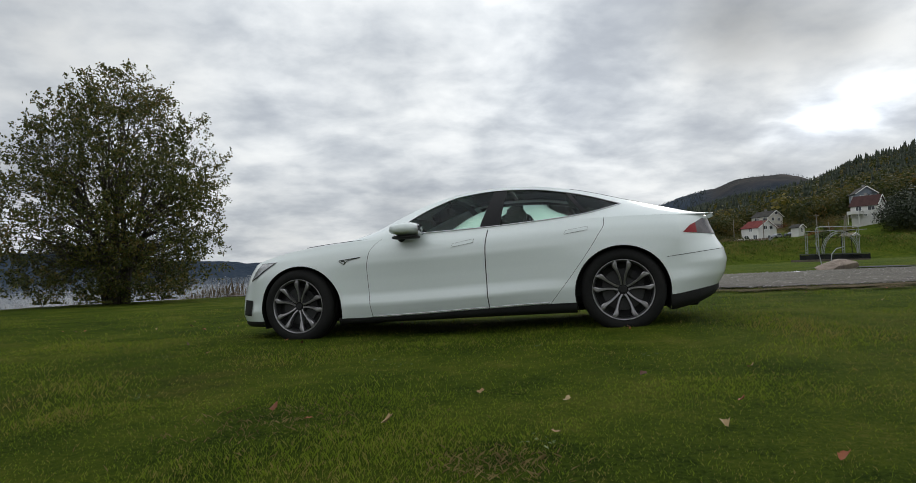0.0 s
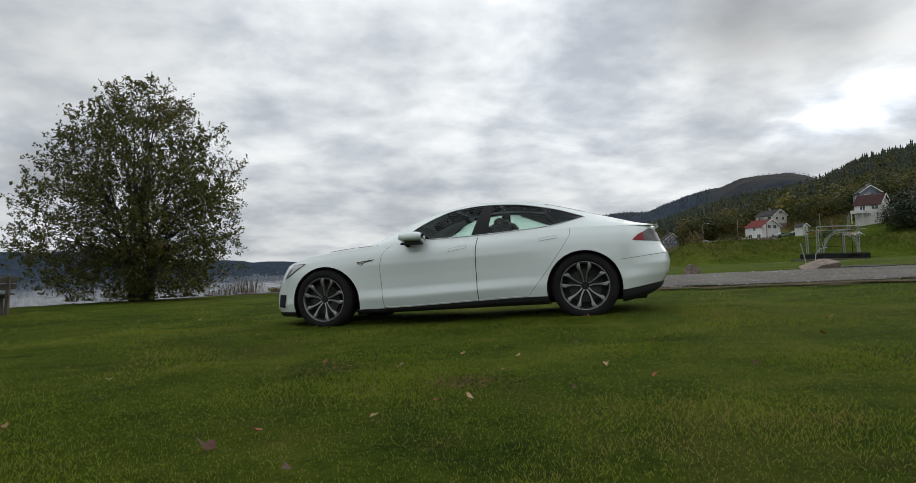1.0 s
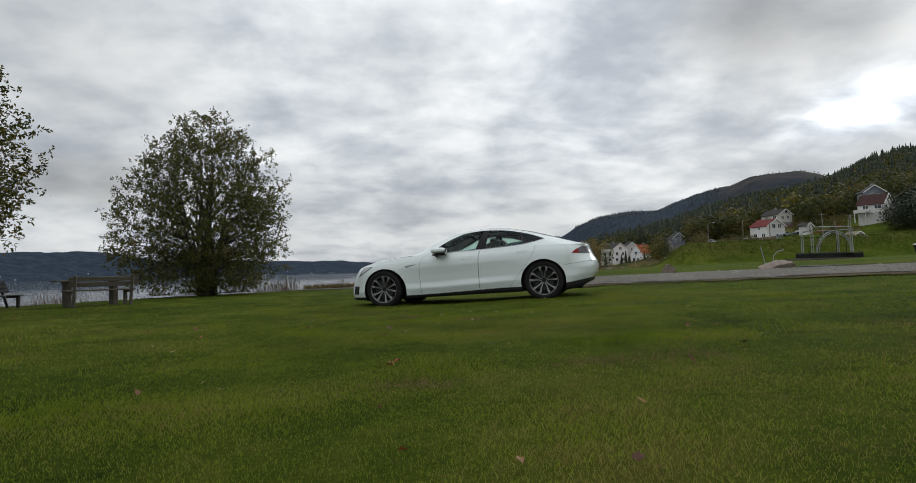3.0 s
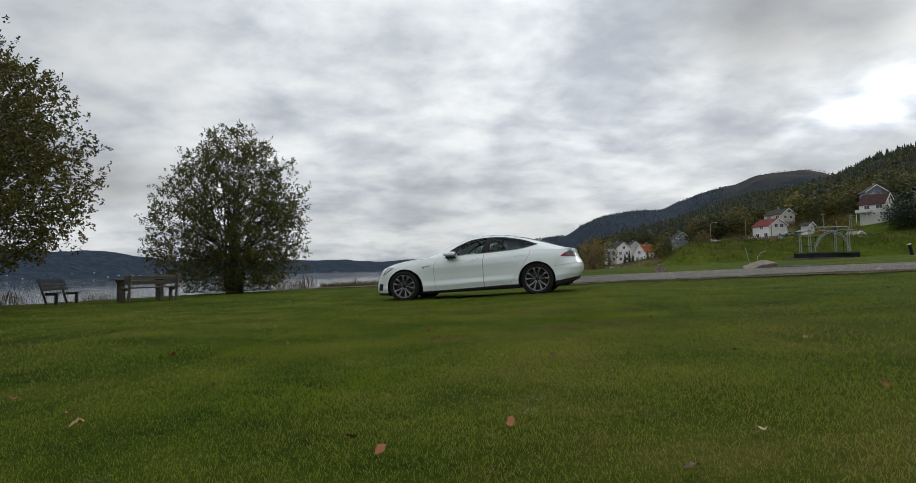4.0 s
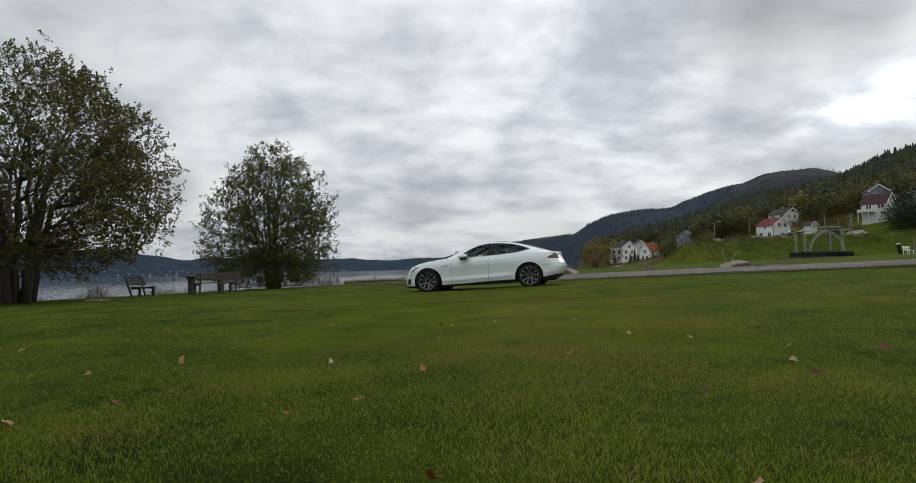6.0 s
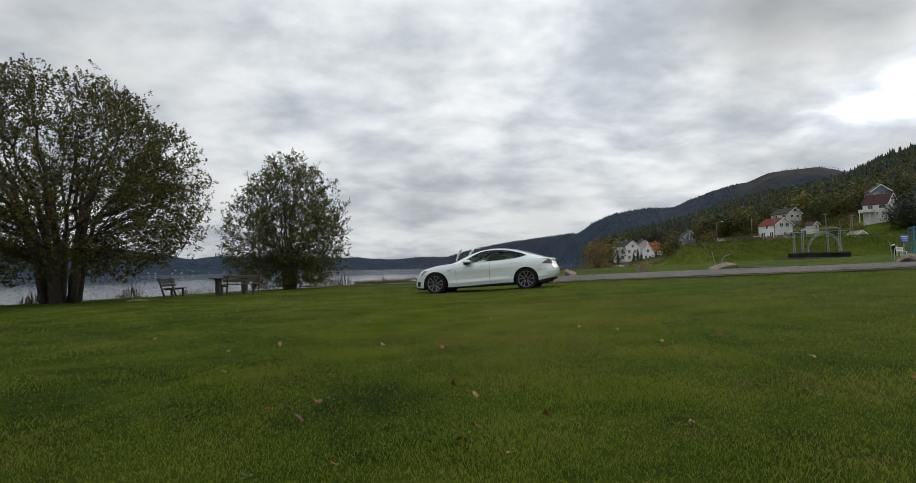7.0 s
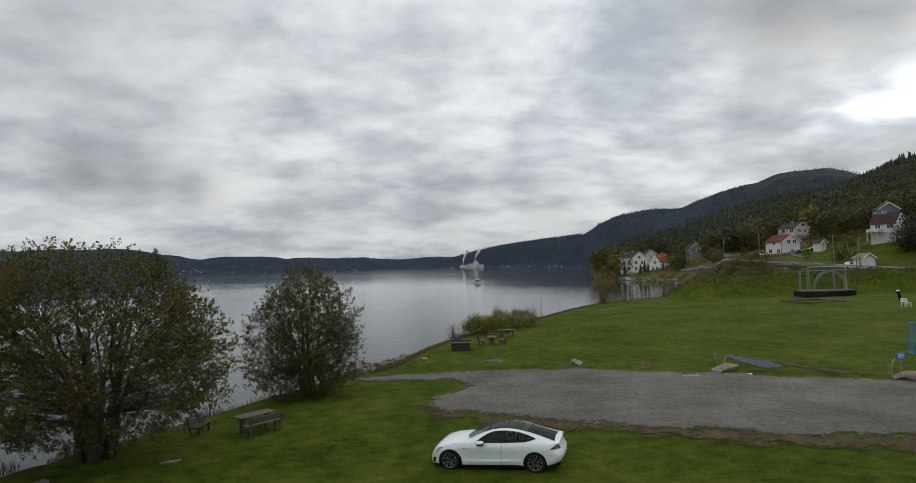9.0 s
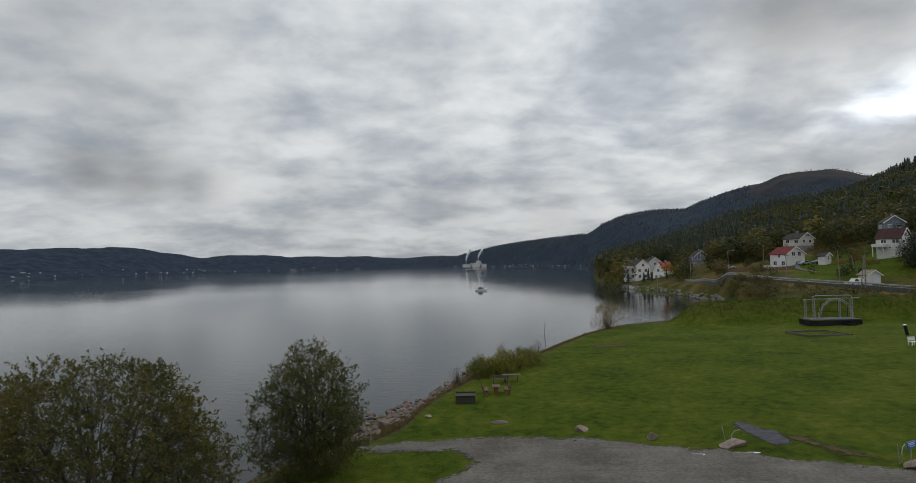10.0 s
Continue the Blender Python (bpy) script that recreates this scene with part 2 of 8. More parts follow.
def water_mat():
    m, nt, b = nodes_of("calm_lake_water")
    pos = nt.nodes.new("ShaderNodeNewGeometry").outputs["Position"]
    b.inputs["Base Color"].default_value = (0.012, 0.02, 0.024, 1)
    b.inputs["Roughness"].default_value = 0.06
    b.inputs["IOR"].default_value = 1.18
    mp = nt.nodes.new("ShaderNodeMapping")
    mp.inputs["Scale"].default_value = (0.5, 1.0, 1.0)
    mp.inputs["Rotation"].default_value = (0, 0, 0.3)
    nt.links.new(pos, mp.inputs[0])
    rip = noise_node(nt, mp.outputs[0], 1.6, 4.0, 0.6)
    breeze = ramp_node(nt, noise_node(nt, mp.outputs[0], 0.004, 3.0, 0.5, 0.6), [(0.42, (0.12, 0.12, 0.12)), (0.62, (1, 1, 1))])
    bn = nt.nodes.new("ShaderNodeBump")
    bn.inputs["Distance"].default_value = 0.016
    # the shallow water along the near bank is livelier than the open lake
    off = nt.nodes.new("ShaderNodeVectorMath")
    off.operation = "DISTANCE"
    nt.links.new(pos, off.inputs[0])
    off.inputs[1].default_value = (-20.0, 10.0, WATER_Z)
    near = nt.nodes.new("ShaderNodeMapRange")
    near.inputs["From Min"].default_value, near.inputs["From Max"].default_value = 60.0, 260.0
    near.inputs["To Min"].default_value, near.inputs["To Max"].default_value = 1.5, 0.0
    nt.links.new(off.outputs["Value"], near.inputs["Value"])
    nt.links.new(math_of(nt, "MAXIMUM", breeze, near.outputs[0]), bn.inputs["Strength"])
    nt.links.new(rip, bn.inputs["Height"])
    nt.links.new(bn.outputs[0], b.inputs["Normal"])
    return m


def gravel_mat():
    """Rolled gravel: single stones, damp and dusty patches, and faint wheel tracks along the yard."""
    m, nt, b = nodes_of("compacted_gravel")
    pos = nt.nodes.new("ShaderNodeNewGeometry").outputs["Position"]
    mp = nt.nodes.new("ShaderNodeMapping")
    mp.inputs["Rotation"].default_value, mp.inputs["Scale"].default_value = (0, 0, 0.42), (0.10, 1.5, 1.0)
    nt.links.new(pos, mp.inputs[0])
    tracks = noise_node(nt, mp.outputs[0], 1.0, 4.0, 0.6, 0.4)
    broad, mid, grit = noise_node(nt, pos, 0.35, 4.0), noise_node(nt, pos, 5.0, 5.0, 0.65), noise_node(nt, pos, 34.0, 5.0, 0.75)
    v = math_of(nt, "ADD", math_of(nt, "MULTIPLY", broad, 0.26), math_of(nt, "MULTIPLY", tracks, 0.10))
    v = math_of(nt, "ADD", v, math_of(nt, "ADD", math_of(nt, "MULTIPLY", mid, 0.28), math_of(nt, "MULTIPLY", grit, 0.36)))
    nt.links.new(ramp_node(nt, v, [(0.36, (0.045, 0.040, 0.034)), (0.47, (0.100, 0.091, 0.079)), (0.55, (0.150, 0.139, 0.121)), (0.66, (0.24, 0.225, 0.20))]), b.inputs["Base Color"])
    b.inputs["Roughness"].default_value, b.inputs["Specular IOR Level"].default_value = 1.0, 0.08
    bn = nt.nodes.new("ShaderNodeBump")
    bn.inputs["Strength"].default_value, bn.inputs["Distance"].default_value = 0.9, 0.02
    nt.links.new(grit, bn.inputs["Height"])
    nt.links.new(bn.outputs[0], b.inputs["Normal"])
    return m


def feather(m, scale=3.5):
    """Lets a sheet of loose ground end in crumbs and tufts at its rim, by its own cover value."""
    nt = m.node_tree
    b = nt.nodes["Principled BSDF"]
    att = nt.nodes.new("ShaderNodeAttribute")
    att.attribute_name = "cover"
    pos = nt.nodes.new("ShaderNodeNewGeometry").outputs["Position"]
    n = math_of(nt, "ADD", math_of(nt, "MULTIPLY", noise_node(nt, pos, scale, 5.0, 0.65), 0.75), math_of(nt, "MULTIPLY", noise_node(nt, pos, scale * 8, 4.0, 0.7), 0.45))
    v = math_of(nt, "SUBTRACT", math_of(nt, "ADD", att.outputs["Fac"], n), 1.08)
    k = math_of(nt, "MULTIPLY", v, 6.0, True)
    tr, mx = nt.nodes.new("ShaderNodeBsdfTransparent"), nt.nodes.new("ShaderNodeMixShader")
    nt.links.new(k, mx.inputs[0])
    nt.links.new(tr.outputs[0], mx.inputs[1])
    nt.links.new(b.outputs[0], mx.inputs[2])
    nt.links.new(mx.outputs[0], nt.nodes["Material Output"].inputs[0])
    return m


TURF = ground_mat()
BLADES = blade_mat("grass_blades", [(0.36, (0.094, 0.138, 0.013)), (0.50, (0.152, 0.205, 0.019)), (0.62, (0.205, 0.248, 0.030)), (0.76, (0.29, 0.29, 0.08))])
REEDS = blade_mat("dry_reeds", [(0.3, (0.035, 0.036, 0.018)), (0.5, (0.085, 0.062, 0.035)), (0.75, (0.20, 0.145, 0.085))], 0.2, (0.16, 0.12, 0.07))
BANK_GRASS = blade_mat("tan_bank_grass", [(0.3, (0.075, 0.072, 0.024)), (0.5, (0.130, 0.108, 0.042)), (0.75, (0.22, 0.165, 0.08))], 0.25, (0.20, 0.13, 0.07))
WATER = water_mat()
GRAVEL = gravel_mat()
PEBBLE = surf("blue_grey_chippings", (0.026, 0.028, 0.033), (0.090, 0.093, 0.102), 2.0, 14.0, 0.95, bump=0.9, dist=0.03, spec=0.2, world=True)
MUD = surf("trodden_mud", (0.036, 0.026, 0.012), (0.105, 0.080, 0.040), 1.6, 12.0, 1.0, bump=0.8, dist=0.03, spec=0.08, world=True)
ASPHALT = surf("asphalt", (0.05, 0.05, 0.052), (0.09, 0.09, 0.09), 0.3, 8.0, 0.9, world=True)
ROCK = surf("pinkish_granite", (0.105, 0.080, 0.064), (0.33, 0.262, 0.215), 2.6, 14.0, 0.9, bump=0.8, dist=0.03, rand=0.2)
SHORE_ROCK = surf("shore_stone", (0.05, 0.04, 0.034), (0.22, 0.165, 0.135), 1.2, 9.0, 0.85, bump=0.8, dist=0.05, world=True)
BARK = surf("willow_bark", (0.022, 0.018, 0.014), (0.085, 0.07, 0.055), 3.0, 20.0, 0.95, bump=0.9, dist=0.02, stretch=(1, 1, 0.25))
LEAF_A = leaf_mat("willow_leaves", [(0.15, (0.026, 0.033, 0.010)), (0.42, (0.058, 0.070, 0.015)), (0.62, (0.105, 0.112, 0.022)), (0.85, (0.17, 0.105, 0.030))], trans=0.35)
LEAF_B = leaf_mat("yellowing_leaves", [(0.15, (0.026, 0.033, 0.010)), (0.42, (0.062, 0.068, 0.014)), (0.62, (0.120, 0.110, 0.020)), (0.85, (0.19, 0.115, 0.030))], trans=0.35)

PUDDLE = surf("wet_gravel", (0.035, 0.033, 0.030), (0.075, 0.070, 0.062), 1.5, 12.0, 0.06, bump=0.03, spec=0.6, world=True)
for m in (GRAVEL, PEBBLE, MUD, PUDDLE):
    feather(m)

# ---------------------------------------------------------------- mesh tools
def finish(ob, m, smooth):
    if m is not None:
        ob.data.materials.append(m)
    if smooth:
        ob.data.polygons.foreach_set("use_smooth", [True] * len(ob.data.polygons))
    return ob


def part(name, bm, m, parent=None, label="", smooth=False):
    """Links a bmesh as one mesh object, under a thing if one is given."""
    me = bpy.data.meshes.new(name)
    bm.normal_update()
    bm.to_mesh(me)
    bm.free()
    ob = finish(new(name, me), m, smooth)
    if parent is not None:
        ob.parent = parent
    if label:
        ob["label"] = label
    return ob


def mesh_np(name, co, faces, m, smooth=False, parent=None):
    """A mesh object from arrays: co (n, 3), faces (k, 3 or 4)."""
    co, faces = np.asarray(co, dtype=np.float32), np.asarray(faces, dtype=np.int32)
    me = bpy.data.meshes.new(name)
    k, c = faces.shape
    me.vertices.add(len(co))
    me.vertices.foreach_set("co", co.ravel())
    me.loops.add(k * c)
    me.loops.foreach_set("vertex_index", faces.ravel())
    me.polygons.add(k)
    me.polygons.foreach_set("loop_start", np.arange(0, k * c, c, dtype=np.int32))
    me.polygons.foreach_set("loop_total", np.full(k, c, dtype=np.int32))
    me.update(calc_edges=True)
    ob = finish(new(name, me), m, smooth)
    if parent is not None:
        ob.parent = parent
    return ob


def thing(name, m, label, category, group="", kind=""):
    e = new(name)
    e.empty_display_size = 0.1
    e.matrix_world = m
    return tagged(e, label, category, group, kind)


def box(bm, c, s, turn=None, bevel=0.0):
    """A box of size s round c, its edges eased by bevel."""
    r = bmesh.ops.create_cube(bm, size=1.0)
    vs = r["verts"]
    bmesh.ops.scale(bm, vec=s, verts=vs)
    if bevel:
        es = list({e for v in vs for e in v.link_edges})
        r = bmesh.ops.bevel(bm, geom=es, offset=bevel, segments=1, affect="EDGES", profile=0.7)
        vs = list({v for f in r["faces"] for v in f.verts} | {v for v in vs if v.is_valid})
    if turn is not None:
        bmesh.ops.transform(bm, matrix=turn.to_4x4(), verts=vs)
    bmesh.ops.translate(bm, vec=c, verts=vs)
    return vs


def rod(bm, a, b, r0, r1=None, n=8, cap=True):
    """A tapered rod from a to b."""
    a, b = Vector(a), Vector(b)
    r1 = r0 if r1 is None else r1
    q = (b - a).to_track_quat("Z", "Y").to_matrix()
    rings = []
    for p, r in ((a, r0), (b, r1)):
        rings.append([bm.verts.new(p + q @ Vector((r * math.cos(2 * math.pi * i / n), r * math.sin(2 * math.pi * i / n), 0))) for i in range(n)])
    for i in range(n):
        j = (i + 1) % n
        bm.faces.new((rings[0][i], rings[0][j], rings[1][j], rings[1][i]))
    if cap:
        bm.faces.new(rings[0][::-1])
        bm.faces.new(rings[1])


def tube(bm, pts, radii, n=6, closed=False):
    """A tube along pts."""
    pts = [Vector(p) for p in pts]
    if isinstance(radii, (int, float)):
        radii = [radii] * len(pts)
    rings, ref = [], None
    for i, p in enumerate(pts):
        if closed:
            d = pts[(i + 1) % len(pts)] - pts[i - 1]
        else:
            d = pts[min(i + 1, len(pts) - 1)] - pts[max(i - 1, 0)]
        d.normalize()
        if ref is None:
            ref = d.orthogonal()
        ref = (ref - d * ref.dot(d)).normalized()
        s = d.cross(ref)
        rings.append([bm.verts.new(p + radii[i] * (ref * math.cos(2 * math.pi * k / n) + s * math.sin(2 * math.pi * k / n))) for k in range(n)])
    last = len(rings) if closed else len(rings) - 1
    for i in range(last):
        a, b = rings[i], rings[(i + 1) % len(rings)]
        for k in range(n):
            j = (k + 1) % n
            bm.faces.new((a[k], a[j], b[j], b[k]))
    if not closed:
        bm.faces.new(rings[0][::-1])
        bm.faces.new(rings[-1])


def lathe(bm, prof, n=48, axis="y"):
    """Turns a profile of (radius, offset) round the y axis."""
    rings = []
    for r, o in prof:
        rings.append([bm.verts.new((r * math.cos(2 * math.pi * i / n), o, r * math.sin(2 * math.pi * i / n))) for i in range(n)])
    for a, b in zip(rings, rings[1:]):
        for i in range(n):
            j = (i + 1) % n
            bm.faces.new((a[i], a[j], b[j], b[i]))
    return rings


def grid_faces(bm, rows):
    """Faces between rows of points (lists of equal length); welds nothing."""
    vs = [[bm.verts.new(p) for p in row] for row in rows]
    for a, b in zip(vs, vs[1:]):
        for i in range(len(a) - 1):
            bm.faces.new((a[i], a[i + 1], b[i + 1], b[i]))
    return vs


def spline(xs, ys):
    """A smooth curve through the knots (monotone cubic)."""
    xs, ys = np.asarray(xs, float), np.asarray(ys, float)
    h = np.diff(xs)
    d = np.diff(ys) / h
    m = np.zeros(len(xs))
    m[0], m[-1] = d[0], d[-1]
    for i in range(1, len(xs) - 1):
        if d[i - 1] * d[i] > 0:
            w1, w2 = 2 * h[i] + h[i - 1], h[i] + 2 * h[i - 1]
            m[i] = (w1 + w2) / (w1 / d[i - 1] + w2 / d[i])

    def at(x):
        x = np.clip(x, xs[0], xs[-1])
        i = np.clip(np.searchsorted(xs, x) - 1, 0, len(xs) - 2)
        t = (x - xs[i]) / h[i]
        return (1 + 2 * t) * (1 - t) ** 2 * ys[i] + t * (1 - t) ** 2 * h[i] * m[i] + t * t * (3 - 2 * t) * ys[i + 1] + t * t * (t - 1) * h[i] * m[i + 1]
    return at

# ---------------------------------------------------------------- the lie of the land
ORX, ORY = 0.0, -13.0                      # bearings are taken from here
TOP = spline([-180, -100, -61, -43.4, -29.1, -21, -12.9, -10.1, -7.2, -3.8, 1.84, 4.1, 7.4, 9.6, 12.8, 15.1, 18.3, 20.6, 23],
             [22, 22, 22.8, 26, 30.3, 34.8, 39.3, 42.4, 50.1, 58.1, 71.5, 78.2, 93.2, 103, 111.8, 115, 127, 146, 152])
EDGE = spline([-180, -100, -59, -38.7, -25.5, -14, -9.6, -6.1, -4.4, 1.8, 7.9, 13, 16, 19, 21.3, 23],
              [25, 25, 25.6, 31, 38.5, 51.5, 57, 64, 71, 85, 113, 123, 129, 139, 153, 153])
FAR = spline([-180, -100, -42.7, -32.7, -20.5, -14, -10, -2.6, 1.9, 5.5, 7.4, 8.1, 8.8, 10.1, 11.4, 12.8, 14.4, 15.3, 16.8, 17.8, 19, 20.2, 21.3, 23],
             [1500, 1500, 1730, 2130, 2900, 3300, 3900, 3300, 2600, 2100, 1800, 640, 422, 344, 304, 284, 272, 252, 231, 217, 206, 184, 156, 153])
SKY_L = spline([-60, -42.7, -39, -34.9, -32.7, -30.4, -28.1, -24.1, -20.5, -17.3, -14, -10.6, -7.2, -4.9, 0, 6],
               [0.034, 0.0356, 0.0367, 0.0369, 0.0334, 0.0261, 0.0222, 0.0243, 0.0207, 0.02, 0.0202, 0.0154, 0.0174, 0.0167, 0.012, 0.008])
SKY_R = spline([-10, -7.2, -5.5, -3.8, -0.9, 1.9, 5.3, 7.5, 9.5, 11.9, 14.5, 16.2, 18, 20.4, 22.7, 24.5, 26.3, 27.9, 29.1, 30.3, 31.8, 40, 60],
               [0, 0.0094, 0.0139, 0.0233, 0.0343, 0.0412, 0.0477, 0.0516, 0.069, 0.0809, 0.0846, 0.0831, 0.0935, 0.1064, 0.1151, 0.1258, 0.1299, 0.1295, 0.1265, 0.1185, 0.1133, 0.11, 0.10])
SKY_N = spline([7.5, 10.2, 12.8, 15.4, 17.9, 20.3, 22.7, 24.9, 27, 29.1, 31.1, 32.2, 32.9, 40, 60],
               [0.005, 0.0183, 0.0315, 0.0443, 0.0566, 0.0729, 0.084, 0.0902, 0.0943, 0.1031, 0.1155, 0.1247, 0.1288, 0.15, 0.16])
SLOPE_T = (8.5, 12, 16, 20, 24, 28, 34, 60)
SLOPE = {185: (-1, -1, -1, 6.2, 5.2, 4.2, 2.6, 2.6), 205: (-1, -1, -1, 6.8, 6.5, 6.8, 10.5, 11.5), 240: (-1, -1, 1, 8, 9.2, 11.2, 17.5, 19), 280: (-1, -1, 3, 11, 14, 16.5, 22, 25),
         330: (0, 2.5, 7, 15, 19, 23, 29, 33), 420: (7, 12, 17, 24, 31, 36, 44, 50)}
CREST = [(35, 94), (41, 95.5), (50, 96), (62, 94), (80, 88), (104, 78)]


def step(a, b, v):
    t = np.clip((v - a) / (b - a), 0, 1)
    return t * t * (3 - 2 * t)


def lawn(x, y):
    hump = 0.045 * np.exp(-((x - 1.5) / 1.3) ** 2 - ((y - 6.8) / 1.3) ** 2)
    return hump + 0.53 + 0.06 * np.tanh(x / 5) + 0.025 * np.maximum(x, 0) + 0.006 * np.minimum(x, 0) - 0.005 * (y - 7) * step(-60, 7, y)


def mound(x, y, high=3.5):
    best = np.full(np.shape(x), 1e9)
    for (ax, ay), (bx, by) in zip(CREST, CREST[1:]):
        t = np.clip(((x - ax) * (bx - ax) + (y - ay) * (by - ay)) / ((bx - ax) ** 2 + (by - ay) ** 2), 0, 1)
        best = np.minimum(best, np.hypot(x - ax - t * (bx - ax), y - ay - t * (by - ay)))
    return high * step(7.2, 0.5, best)


def hills(th, r):
    """Height of the slopes beyond the lawn and the lake."""
    keys = sorted(SLOPE)
    near = np.full(np.shape(th), -3.0)
    zs = [np.interp(th, SLOPE_T, SLOPE[k]) for k in keys] + [14 + 750 * SKY_N(th) - 12]
    ks = keys + [750]
    for k0, k1, z0, z1 in zip(ks, ks[1:], zs, zs[1:]):
        t = np.clip((r - k0) / (k1 - k0), 0, 1)
        near = np.where(r >= k0, z0 + (z1 - z0) * t, near)
    near = np.where(r > 750, zs[-1] - 0.12 * (r - 750), near)
    near = np.where((r < keys[0]), zs[0] + (r - keys[0]) * 0.03, near)
    near = np.where(th > 8.0, near, -3.0)
    rs = FAR(th)
    ridge = np.interp(th, [-10, -2.6, 1.9, 5.5, 7.4, 10, 14, 20, 30], [4550, 4100, 3600, 3200, 2950, 2750, 2600, 2450, 2300])
    base = np.where(th < 7.4, rs, np.interp(th, [7.4, 9, 12, 16], [1800, 1600, 1250, 950]))
    right = np.where(th > -10, (12 + ridge * SKY_R(th) - 13) * step(0, 1, (r - base) / (ridge - base)) ** 0.8 * np.where(r > ridge, np.clip(1 - (r - ridge) / 2500, 0.2, 1), 1), -3.0)
    right = np.where(r < base, -3.0, right)
    lr = rs + 750
    left = np.where(th < 6, (12 + lr * SKY_L(th) - 8) * step(0, 1, (r - rs) / 750) ** 0.8, -3.0)
    return np.maximum(np.maximum(near, right), left)


def height(x, y):
    """Ground height, for arrays."""
    x, y = np.asarray(x, float), np.asarray(y, float)
    th, r = np.degrees(np.arctan2(x - ORX, y - ORY)), np.hypot(x - ORX, y - ORY)
    lake_side = th < 23
    t = np.where(lake_side, TOP(th), 152.0)
    e, f = np.where(lake_side, EDGE(th), 153.0), np.where(lake_side, FAR(th), 153.0)
    flat = lawn(x, y) + mound(x, y) * step(0.0, 4.0, t - r + 3)
    bank = flat + (WATER_Z - 0.1 - flat) * step(0, 1, (r - t) / np.maximum(e - t, 0.5)) ** 0.8
    wet = WATER_Z - 0.1 - np.clip(np.minimum(r - e, f - r) * 0.15, 0, 4)
    hill = hills(th, r)
    rise = WATER_Z - 0.1 + (r - f) * 0.32
    shore = np.where(r - f < 30, np.minimum(rise, np.maximum(WATER_Z - 0.1 + np.clip((r - f) * 0.18, 0, 3), hill)), np.maximum(hill, WATER_Z + 2))
    z = np.where(r < t, flat, np.where(r < e, bank, np.where(r < f, wet, shore)))
    # inland to the side: the field runs on and rises to the hillside
    inland = flat + (hills(np.clip(th, 20, 60), np.maximum(r, 185)) - flat) * step(128, 185, r)
    z = np.where(th >= 23, np.where(r < 185, inland, np.maximum(hills(np.minimum(th, 60), r), flat)), z)
    behind = np.abs(th) > 75
    z = np.where(behind, lawn(np.clip(x, -20, 40), np.maximum(y, -60)), z)
    return z


def h1(x, y):
    return float(height(np.array([x]), np.array([y]))[0])


def rough_noise(x, y, scale):
    return np.array([noise.fractal(Vector((a * scale, b * scale, 0.3)), 1.0, 2.0, 4) for a, b in zip(x.ravel(), y.ravel())]).reshape(x.shape)


